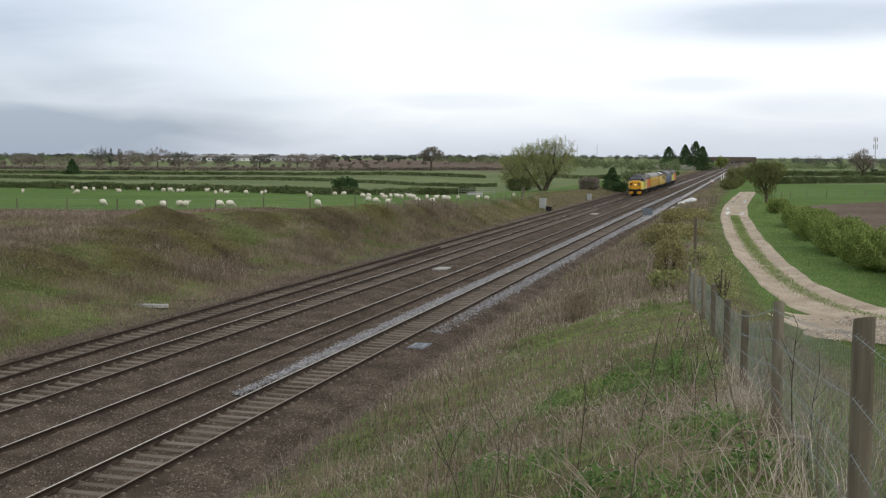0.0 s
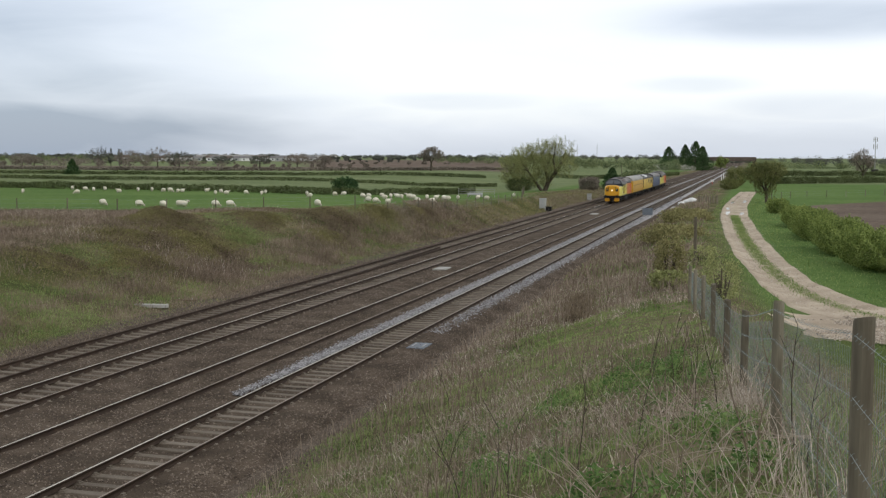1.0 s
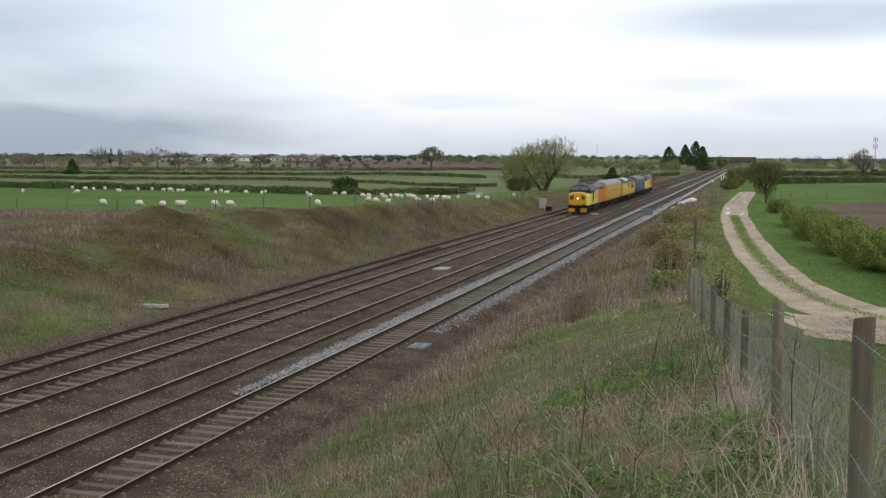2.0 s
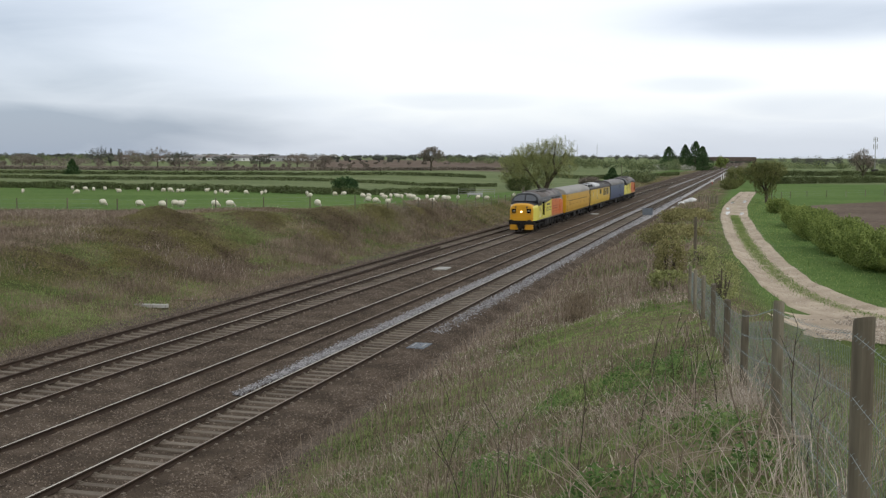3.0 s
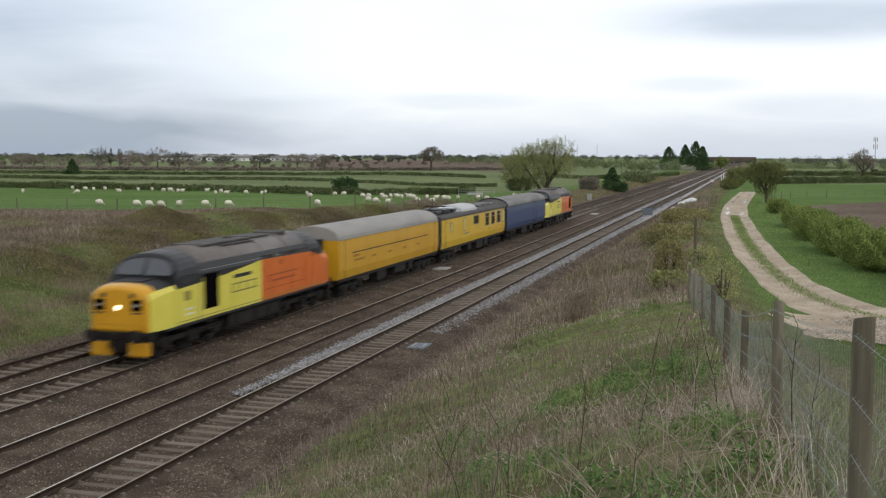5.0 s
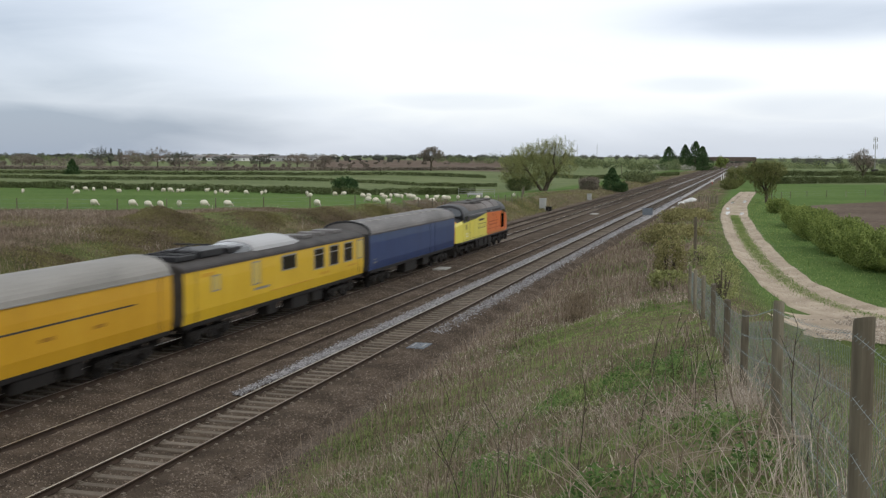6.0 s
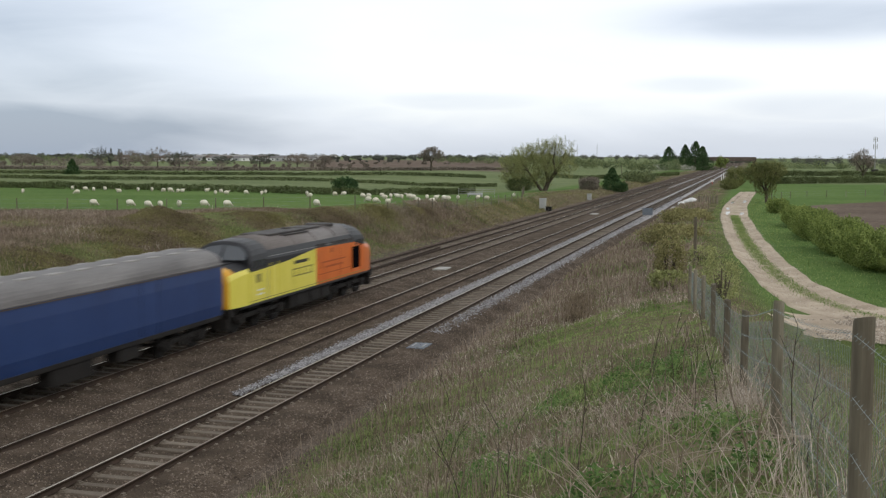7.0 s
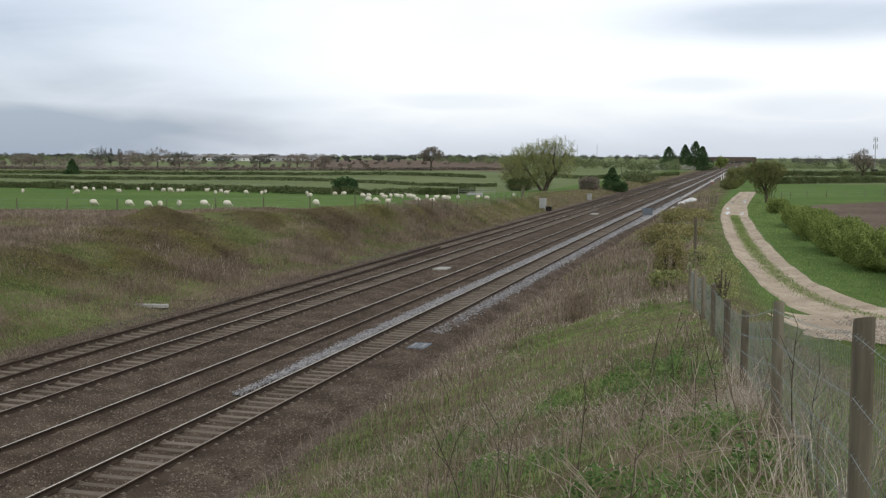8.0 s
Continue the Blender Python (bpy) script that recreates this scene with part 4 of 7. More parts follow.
def under_boxes(root, spots):
    for s in (-1, 1):
        for y, w, h in spots:
            bm = B()
            box(bm, s * 0.98, y, 0.9 - h / 2, 0.55, w, h, 0.03)
            part("equipment_box", bm, M_UNDER, root, "grimy underfloor equipment box, coloured darker for shade")


def make_test_coach():
    L = 19.2
    root = tagged(new("test_coach", None), "plain windowless golden yellow test coach with pale grey roof", "railway coach", "train vehicles")
    body, roof, hl = coach_base(root, L, M_COACH, M_ROOF_PALE, "golden yellow windowless sides")
    side_bits(root, [("stripe", -7.6, 14.6, 2.30, 0.06, M_ROOF_DARK)] + [("lettering_bar", -7.2 + k * 2.9, 0.7 if k else 1.6, 1.85, 0.12, M_MARK) for k in range(5)] + [("lettering_bar", -7.4, 1.0, 2.08, 0.12, M_MARK), ("door_seam", hl - 0.9, 0.03, 1.12, 1.95, M_BRICK), ("door_seam", -hl + 0.9, 0.03, 1.12, 1.95, M_BRICK)])
    under_boxes(root, [(-2.2, 1.6, 0.5), (1.4, 2.2, 0.4), (3.6, 0.9, 0.45)])
    bm = B()
    for s in (-1, 1):
        box(bm, s * 0.9, 0, 3.56, 0.06, L - 0.6, 0.03, 0.01)
    part("roof_strip", bm, M_ROOF_PALE, roof)
    return root


def make_survey_coach():
    L = 20.5
    root = tagged(new("overhead_line_coach", None), "bright yellow survey coach with side windows and rooftop equipment", "railway coach", "train vehicles")
    hl = L / 2
    body, roof, hl = coach_base(root, L, M_COACH2, M_ROOF_DARK, "bright yellow sides", zt=3.42, end_mat=M_ROOF_DARK)
    o = -38.85 - 0.4 - hl
    # windows by their distance behind the leading edge of the train
    for s in (-1, 1):
        for a, b, z0, z1, dark in ((41.55, 42.3, 2.1, 2.75, False), (45.3, 46.15, 1.95, 2.95, False), (48.45, 50.2, 2.25, 2.95, True), (52.4, 53.8, 1.93, 2.95, True), (54.5, 55.85, 1.93, 2.95, True), (56.6, 57.95, 1.93, 2.95, True), (58.6, 59.6, 1.93, 2.95, False)):
            bm = B()
            y0, y1 = a + o, b + o
            panel(bm, s * 1.372, [(y0, z0), (y1, z0), (y1, z1), (y0, z1)])
            wf = part("window", bm, M_ROOF_PALE, root, "side window" if dark else "whitened side window")
            bm = B()
            m = 0.12 if dark else 0.1
            panel(bm, s * 1.38, [(y0 + m, z0 + 0.06), (y1 - m, z0 + 0.06), (y1 - m, z1 - 0.06), (y0 + m, z1 - 0.06)])
            part("pane", bm, M_PANE if dark else M_PALEPANE, wf, "dark glass" if dark else "painted-over glass")
            if dark and z0 < 2:
                bm = B()
                panel(bm, s * 1.388, [(y0 + 0.1, z1 - 0.34), (y1 - 0.1, z1 - 0.34), (y1 - 0.1, z1 - 0.29), (y0 + 0.1, z1 - 0.29)])
                part("transom", bm, M_STEEL, wf)
    side_bits(root, [("lettering_bar", -4.0, 1.6, 1.72, 0.1, M_ROOF_PALE), ("lettering_bar", 3.6, 1.4, 1.62, 0.12, M_COACH), ("lettering_bar", 7.6, 1.8, 1.66, 0.10, M_COACH), ("lettering_bar", -2.2, 5.0, 1.5, 0.05, M_COACH), ("lettering_bar", -8.8, 1.1, 2.75, 0.14, M_COACH), ("door_seam", hl - 0.9, 0.03, 1.12, 1.95, M_BRICK), ("door_seam", -hl + 1.0, 0.03, 1.12, 1.95, M_BRICK), ("cantrail_stripe", -hl, L, 3.04, 0.05, M_BRICK)])
    # raised white observation dome with dark glass, then rooftop gear
    bm = B()
    n = 13
    sec = lambda y, hw, zt: [(hw * math.cos(math.pi * (1 - i / (n - 1))), y, 3.28 + (zt - 3.28) * math.sin(math.pi * (1 - i / (n - 1))) ** 0.7) for i in range(n)]
    y0 = 46.3 + o
    loft(bm, [sec(y0, 0.98, 3.74), sec(y0 + 0.3, 1.05, 3.80), sec(y0 + 4.4, 1.05, 3.80), sec(y0 + 5.6, 0.85, 3.45)])
    dome = part("roof_cover", bm, M_COVER, roof, "raised white roof cover")
    bm = B()
    loft(bm, [sec(y0 - 1.9, 0.82, 3.45), sec(y0 - 1.2, 0.94, 3.66), sec(y0 - 0.01, 0.96, 3.72)])
    part("observation_window", bm, M_GLASS, dome, "dark observation glazing")
    bm = B()
    for s in (-1, 1):
        tube(bm, (s * 0.7, -hl + 0.8, 3.62), (s * 0.7, -hl + 4.6, 3.62), 0.04, n=6)
        for y in (-hl + 0.9, -hl + 2.2, -hl + 3.4, -hl + 4.5):
            tube(bm, (s * 0.7, y, 3.25), (s * 0.7, y, 3.64), 0.035, n=6)
    for y in (-hl + 0.9, -hl + 2.2, -hl + 4.5):
        tube(bm, (-0.75, y, 3.64), (0.75, y, 3.64), 0.035, n=6)
    tube(bm, (-0.5, -hl + 1.0, 3.5), (0.0, -hl + 3.4, 3.85), 0.03, n=6)
    tube(bm, (0.5, -hl + 1.0, 3.5), (0.0, -hl + 3.4, 3.85), 0.03, n=6)
    tube(bm, (-0.8, -hl + 3.4, 3.86), (0.8, -hl + 3.4, 3.86), 0.035, n=6)
    part("pantograph", bm, M_BLACK, roof, "folded black pantograph")
    for y, w, h in ((-hl + 1.3, 1.6, 0.2), (-hl + 3.5, 2.0, 0.28), (-hl + 5.6, 1.2, 0.22)):
        bm = B()
        box(bm, 0, y, 3.40 + h / 2, 1.7, w, h, 0.04)
        part("roof_case", bm, M_BLACK, roof, "black rooftop equipment case")
    for y, w in ((53.5 + o, 1.1), (55.6 + o, 0.7), (57.6 + o, 1.3)):
        bm = B()
        box(bm, 0, y, 3.47, 1.3, w, 0.16, 0.03)
        part("roof_box", bm, M_ROOF, roof)
    under_boxes(root, [(-1.8, 1.0, 0.45), (1.5, 2.0, 0.55), (3.7, 1.2, 0.5)])
    return root


def make_van():
    L = 18.7
    root = tagged(new("generator_van", None), "plain dark blue windowless van with mottled grey roof", "railway coach", "train vehicles")
    body, roof, hl = coach_base(root, L, M_BLUE, M_ROOF, "dark blue windowless sides", zt=3.74, end_mat=M_ROOF_DARK)
    side_bits(root, [("cantrail_stripe", -hl, L, 3.03, 0.03, M_BRICK), ("lettering_bar", -hl + 0.7, 0.5, 1.45, 0.08, M_ROOF_PALE), ("lettering_bar", -hl + 0.7, 0.4, 1.62, 0.06, M_ROOF_PALE), ("door_seam", 3.0, 0.015, 1.12, 1.9, M_BLACK), ("door_seam", 4.2, 0.015, 1.12, 1.9, M_BLACK)])
    for y in np.arange(-hl + 0.8, hl, 1.55):
        for x in (-0.42, 0.42):
            bm = B()
            box(bm, x, y, 3.68, 0.42, 0.75, 0.07, 0.03)
            part("roof_vent", bm, M_ROOF_PALE, roof, "pale roof ventilator")
    bm = B()
    n = 15
    pts = [(1.38 * math.cos(t), 3.10 + 0.68 * math.sin(t) ** 0.85) for t in np.linspace(0, math.pi, n)]
    for (xa, za), (xb, zb) in zip(pts, pts[1:]):
        tube(bm, (xa, -hl + 0.02, za), (xb, -hl + 0.02, zb), 0.06, n=6)
    part("end_hoop", bm, M_BLACK, root)
    under_boxes(root, [(-1.0, 2.4, 0.55), (2.4, 1.4, 0.45)])
    return root


loco_lead = make_loco(True, False, True, "lime and orange diesel locomotive leading, headlight lit")
coach_plain = make_test_coach()
coach_survey = make_survey_coach()
van_blue = make_van()
loco_tail = make_loco(False, True, False, "lime and orange diesel locomotive trailing, open cab doorway shaded in black")
TRAIN = [(loco_lead, 9.375), (coach_plain, 28.80), (coach_survey, 49.52), (van_blue, 70.13), (loco_tail, 89.45)]


# ---- plants ----
def leaf_cloud(name, pts, size, material, parent=None, label="", flat=0.0):
    """Many small bent leaves, one at each point, turned at random."""
    n = len(pts)
    d = rng.normal(size=(n, 3))
    d[:, 2] *= 1 - flat
    d /= np.linalg.norm(d, axis=1)[:, None]
    e = np.cross(d, rng.normal(size=(n, 3)))
    e /= np.linalg.norm(e, axis=1)[:, None] + 1e-9
    s = np.asarray(size) * rng.uniform(0.6, 1.3, n)
    a, b = d * s[:, None], e * (s * 0.55)[:, None]
    q = np.stack([pts - a * 0.5, pts + b * 0.5, pts + a * 0.6, pts - b * 0.5], 1).reshape(-1, 3)
    f = np.arange(n * 4).reshape(-1, 4)
    return soup(name, q, f, material, parent, label)


def blades(name, x, y, h, w, lean, material, label, category, zoff=0.0, parent=None):
    """Upright blades or stems: a narrow strip bent once, drawn to a point."""
    n = len(x)
    z = ground_z(x, y) + zoff - 0.02
    a, t = rng.uniform(0, 6.283, n), rng.uniform(0, 6.283, n)
    lx, ly = np.cos(t) * lean * h, np.sin(t) * lean * h
    wx, wy = np.cos(a) * w / 2, np.sin(a) * w / 2
    P = np.stack([
        np.stack([x - wx, y - wy, z], -1), np.stack([x + wx, y + wy, z], -1),
        np.stack([x + lx * 0.35 + wx * 0.8, y + ly * 0.35 + wy * 0.8, z + h * 0.6], -1),
        np.stack([x + lx * 0.35 - wx * 0.8, y + ly * 0.35 - wy * 0.8, z + h * 0.6], -1),
        np.stack([x + lx, y + ly, z + h * (1 - 0.3 * lean)], -1)], 1).reshape(-1, 3)
    k = np.arange(n)[:, None, None] * 5
    f = (k + np.array([(0, 1, 2), (0, 2, 3), (3, 2, 4)])[None]).reshape(-1, 3)
    ob = soup(name, P, f, material, parent)
    return tagged(ob, label, category, kind="stuff") if parent is None else ob


def limb_tree(root, height, spread, base_r, seed, trunk_h=0.25, lean=(0, 0), forks=5, material=M_BARK):
    """Trunk and limbs as tapered tubes; returns the twig ends."""
    rd = random.Random(seed)
    ends = []
    bm = B()

    def grow(p, d, ln, r, lev):
        q = p + d * ln * 0.5 + Vector((rd.uniform(-1, 1), rd.uniform(-1, 1), 0)) * ln * 0.06
        e = q + (d + Vector((0, 0, 0.12))).normalized() * ln * 0.5
        tube(bm, p, q, r, r * 0.82, 7 if lev < 2 else 5)
        tube(bm, q, e, r * 0.82, r * 0.6, 7 if lev < 2 else 5)
        ends.append((e, lev))
        if lev >= 3:
            return
        for k in range(forks if lev == 0 else 3):
            az = rd.uniform(0, 6.283) if lev else (k + rd.uniform(0.2, 0.8)) * 6.283 / forks
            up = rd.uniform(0.25, 1.1) if lev else rd.uniform(0.55, 1.6)
            nd = (Vector((math.cos(az), math.sin(az), up)) * 0.8 + d * (0.4 if lev else 0.15)).normalized()
            nd.x *= spread / height * 1.1
            nd.y *= spread / height * 1.1
            grow(e if rd.random() < 0.7 else q, nd.normalized(), ln * rd.uniform(0.55, 0.8) if lev else height * rd.uniform(0.28, 0.38), r * 0.55, lev + 1)

    grow(Vector((0, 0, -0.2)), Vector((lean[0], lean[1], 1)).normalized(), height * trunk_h, base_r, 0)
    part("trunk", bm, material, root, "forked trunk and limbs")
    return ends


def make_tree(name, x, y, h, w, leafmat, n, leaf, label, category="tree", seed=1, trunk_h=0.22, base_r=0.3, low=0.15, clump=0.13, lean=(0, 0), group=""):
    root = tagged(new(name, None), label, category, group)
    root.location = (x, y, float(ground_z(x, y)))
    ends = limb_tree(root, h, w, base_r, seed, trunk_h, lean)
    # leaf clumps about the twig ends, held inside an uneven crown
    rd = np.random.default_rng(seed)
    c = []
    for e, lev in ends:
        if lev >= 2:
            c.append(tuple(e))
    c = np.array(c)
    m = 60
    az, u = rd.uniform(0, 6.283, m), rd.uniform(low, 1, m)
    prof = np.sin(np.clip((u - low * 0.4) / (1.02 - low * 0.4), 0, 1) * math.pi) ** 0.6
    rr = w / 2 * prof * rd.uniform(0.35, 0.98, m) * (0.85 + 0.3 * np.sin(az * 3 + seed))
    extra = np.stack([np.cos(az) * rr, np.sin(az) * rr, u * h * rd.uniform(0.9, 1.03, m)], -1)
    c = np.concatenate([c, extra])
    lim = np.hypot(c[:, 0], c[:, 1])
    c[:, :2] *= np.minimum(1, (w / 2) / np.maximum(lim, 1e-6))[:, None]
    c[:, 2] = np.clip(c[:, 2], low * h, h)
    k = rd.integers(0, len(c), n)
    r = rd.normal(size=(n, 3)) * h * clump * rd.uniform(0.5, 1.3, len(c))[k][:, None] * 0.6
    r[:, 2] *= 0.8
    pts = c[k] + r
    pts[:, 2] = np.maximum(pts[:, 2], 0.02 * h)
    leaf_cloud("crown", pts, leaf, leafmat, root, "crown of small leaves")
    return root


def make_conifer(x, y, h, w, label, n=4000, seed=3, leaf=0.45, name="conifer"):
    root = tagged(new(name, None), label, "tree")
    root.location = (x, y, float(ground_z(x, y)))
    bm = B()
    tube(bm, (0, 0, -0.2), (0, 0, h * 0.95), 0.03 * h, 0.008 * h, 8)
    part("trunk", bm, M_BARK, root)
    rd = np.random.default_rng(seed)
    u = rd.random(n) ** 1.1
    az = rd.uniform(0, 6.283, n)
    out = (1 - u * 0.97) ** 0.8 * (0.78 + 0.24 * np.sin(az * 3 + u * 7 + seed) + 0.2 * np.sin(az * 5 - u * 13 + seed * 2)) * (0.9 + 0.16 * ((u * 9 + 0.15 * np.sin(az * 4)) % 1))
    r = w / 1.8 * out * np.sqrt(rd.uniform(0.3, 1, n))
    pts = np.stack([np.cos(az) * r, np.sin(az) * r, u * h], -1)
    leaf_cloud("crown", pts, leaf, M_LEAF_DARK, root, "dense dark green crown")
    return root


def shrub_points(n, w, l, h, seed, power=2.6):
    """Points near the skin of a lumpy rounded block."""
    rd = np.random.default_rng(seed)
    th, ph = rd.uniform(0, 6.283, n), np.arcsin(rd.uniform(-0.97, 1, n))
    cx, cy, cz = np.cos(th) * np.cos(ph), np.sin(th) * np.cos(ph), np.sin(ph)
    sq = lambda v: np.sign(v) * np.abs(v) ** (2 / power)
    lump = 1 + 0.16 * np.sin(th * 4 + seed) * np.cos(ph * 3) + 0.12 * np.sin(th * 9 + ph * 7 + seed * 2)
    k = lump * rd.uniform(0.72, 1.04, n)
    return np.stack([sq(cx) * w / 2 * k, sq(cy) * l / 2 * k, np.maximum(0.03, (sq(cz) * 0.5 + 0.5) * h * (0.55 + 0.45 * k))], -1)


def make_shrub(name, x, y, w, l, h, n, leaf, material, label, category="shrub", seed=5, rz=0.0, group="", stems=7, core=True):
    root = tagged(new(name, None), label, category, group)
    root.location = (x, y, float(ground_z(x, y)) - 0.05)
    root.rotation_euler = (0, 0, rz)
    rd = random.Random(seed)
    for k in range(stems):
        bm = B()
        a = rd.uniform(0, 6.283)
        r = rd.uniform(0.2, 0.8)
        tube(bm, (math.cos(a) * 0.1 * w, math.sin(a) * 0.1 * l, 0), (math.cos(a) * r * w * 0.42, math.sin(a) * r * l * 0.42, h * rd.uniform(0.55, 0.9)), 0.03 * h / 2 + 0.012, 0.008, 6)
        part("stem", bm, M_BARK, root)
    P = shrub_points(n, w, l, h, seed)
    if core:
        P2 = shrub_points(n // 3, w * 0.75, l * 0.75, h * 0.8, seed + 9)
        P = np.concatenate([P, P2])
    leaf_cloud("crown", P, leaf, material, root, "mass of small leaves")
    return root


def make_hedge(pts, w, h, per_m, leaf, material, label, seed=11, gaps=0.0, kind=""):
    """A field hedge along a line of points: one row of leaves and twigs with an uneven top."""
    rd = np.random.default_rng(seed)
    P = np.array(pts, float)
    d = np.r_[0, np.cumsum(np.hypot(*np.diff(P, axis=0).T))]
    n = int(d[-1] * per_m)
    s = rd.uniform(0, d[-1], n)
    if gaps:
        keep = fbm(s * 0.12 + seed, s * 0 + seed) > -0.5 + gaps
        s = s[keep]
        n = len(s)
    x, y = np.interp(s, d, P[:, 0]), np.interp(s, d, P[:, 1])
    th = np.gradient(P[:, 1]).mean(), np.gradient(P[:, 0]).mean()
    l = math.hypot(*th)
    nx, ny = -th[0] / l, th[1] / l
    off = rd.uniform(-1, 1, n) * w / 2
    hh = h * (1 + 0.45 * fbm(s * 0.25 + seed, s * 0, 4) + 0.25 * fbm(s * 1.3 + seed, s * 0))
    u = rd.random(n) ** 0.8
    z = u * hh * (1 - 0.25 * (off / w * 2) ** 2)
    X, Y = x + nx * off, y + ny * off
    root = tagged(new("hedge", None), label, "hedge", "field hedges", kind)
    leaf_cloud("foliage", np.stack([X, Y, ground_z(X, Y) + z], -1), leaf, material, root)
    # stems
    k = np.arange(0, d[-1], max(0.9, d[-1] / 120))
    sx, sy = np.interp(k, d, P[:, 0]), np.interp(k, d, P[:, 1])
    blades("stems", sx, sy, np.full(len(k), h * 0.8), np.full(len(k), 0.12), np.full(len(k), 0.15), M_BARK, "", "", parent=root)
    return root


# hedges of the sheep fields
make_hedge([(-150, 153), (-107.9, 149.5), (-87.5, 147.5), (-71.4, 149.5), (-57.7, 149.3), (-46.0, 158), (-42, 176)], 1.2, 1.05, 286, 0.21, M_HEDGE, "low clipped dark green hedge behind the sheep")
make_hedge([(-172, 214), (-121.5, 203), (-90, 214), (-64.8, 226), (-55, 251)], 1.2, 0.75, 132, 0.25, M_HEDGE, "low green hedge between two pastures", seed=12, gaps=0.12)
make_hedge([(-200, 262), (-159.8, 261.4), (-125, 262), (-103.7, 268), (-69.9, 305)], 1.4, 0.9, 132, 0.28, M_HEDGE, "thin dark field hedge between pastures", seed=13)
make_hedge([(-290, 345), (-183, 330), (-122.7, 361), (-80, 420)], 2.0, 1.1, 50, 0.6, M_LEAF_BROWN, "leafless brown hedge edging ploughed land", seed=14, gaps=0.05)
make_hedge([(-60, 352), (-48.8, 358), (-34, 400), (-30, 480)], 1.6, 1.2, 132, 0.31, M_HEDGE, "low hedge beside the railway", seed=15)
# hedges of the fields beyond the lane
make_hedge([(4.5, 305), (6.4, 313), (20, 326), (35, 339), (70, 362)], 1.8, 1.9, 330, 0.26, M_HEDGE, "dark clipped hedge between green fields", seed=16)
make_hedge([(9, 436), (12, 443), (33, 455), (90, 480)], 1.8, 2.0, 220, 0.34, M_HEDGE, "dark hedge across a far field", seed=17)

# the block-cut hawthorns along the lane
for k, (y, l, w, h) in enumerate(((121, 8.0, 3.2, 2.0), (103.5, 11.5, 3.4, 2.5), (88.5, 10.5, 3.5, 2.6), (76.5, 9.2, 3.5, 2.5), (67, 8.2, 3.5, 2.5), (58.5, 8.2, 3.5, 2.5))):
    x = float(hedge_x(y)) + 0.9 + (0.6 if k == 0 else 0.0)
    dx = float(hedge_x(y + 4) - hedge_x(y - 4))
    make_shrub("hawthorn_bush", x, y, w, l, h, 17000, 0.14, M_LEAF, ("rounded clipped hawthorn bush at the end of a hedge", "broad clipped hawthorn bush, partly brown, beside the lane", "full green clipped hawthorn bush beside the lane", "full green clipped hawthorn bush beside the lane", "full green clipped hawthorn bush beside the lane", "full green clipped hawthorn bush beside the lane")[k], "bush", seed=20 + k, rz=math.atan2(-dx, 8.0), group="clipped bushes along the lane", stems=9)
make_shrub("low_bush", 2.9, 150, 2.6, 4.0, 1.8, 3500, 0.2, M_LEAF, "small green bush at the foot of a hawthorn tree", "bush", seed=31)

# trees
def lobed_tree(name, x, y, lobes, leafmat, n, leaf, label, trunk, twigs=0, seed=1, category="tree", fill=0.45):
    """A tree whose crown is a set of uneven lobes: (across, along, height, radius, half height); trunk limbs as point runs."""
    rd = np.random.default_rng(seed)
    root = tagged(new(name, None), label, category)
    root.location = (x, y, float(ground_z(x, y)))
    bm = B()
    for run in trunk:
        for (ax, ay, az, ar), (bx, by, bz, br) in zip(run, run[1:]):
            tube(bm, (ax, ay, az), (bx, by, bz), ar, br, 8)
    part("trunk", bm, M_BARK, root, "forked trunk and limbs")
    L = np.array(lobes, float)
    vol = L[:, 3] ** 2 * L[:, 4]
    k = rd.choice(len(L), n, p=vol / vol.sum())
    d = rd.normal(size=(n, 3))
    d /= np.linalg.norm(d, axis=1)[:, None]
    # sprays: leaves gather along short shoots that point up and outwards
    spray = rd.integers(0, max(1, n // 26), n)
    sd = np.random.default_rng(seed + 1).normal(size=(max(1, n // 26), 3))
    sd /= np.linalg.norm(sd, axis=1)[:, None]
    sr = np.random.default_rng(seed + 2).uniform(fill, 1.06, max(1, n // 26)) ** 0.7
    sk = np.random.default_rng(seed + 3).choice(len(L), max(1, n // 26), p=vol / vol.sum())
    R = np.stack([L[:, 3], L[:, 3], L[:, 4]], -1)
    base = L[sk][:, :3] + sd * R[sk] * sr[:, None]
    shoot = sd * 0.6 + np.array([0, 0, 0.75])
    run = rd.uniform(-0.5, 1.0, n)[:, None] * (0.16 * R.mean())
    P = base[spray] + shoot[spray] * run + rd.normal(size=(n, 3)) * 0.055 * R.mean()
    P[:, 2] = np.maximum(P[:, 2], 0.1)
    leaf_cloud("crown", P, leaf, leafmat, root, "crown of small young leaves")
    if twigs:
        q = rd.integers(0, len(base), twigs)
        a = base[q] - shoot[q] * 0.5 * R.mean() * 0.7
        b = base[q] + shoot[q] * 0.2 * R.mean()
        w = np.array([0.022, 0.0, 0.0]) * np.ones((twigs, 1))
        V = np.stack([a - w, a + w, b], 1).reshape(-1, 3)
        tagged(soup("twigs", V, np.arange(len(V)).reshape(-1, 3), M_BARK, root, "thin bare twigs"), kind="stuff")
    return root


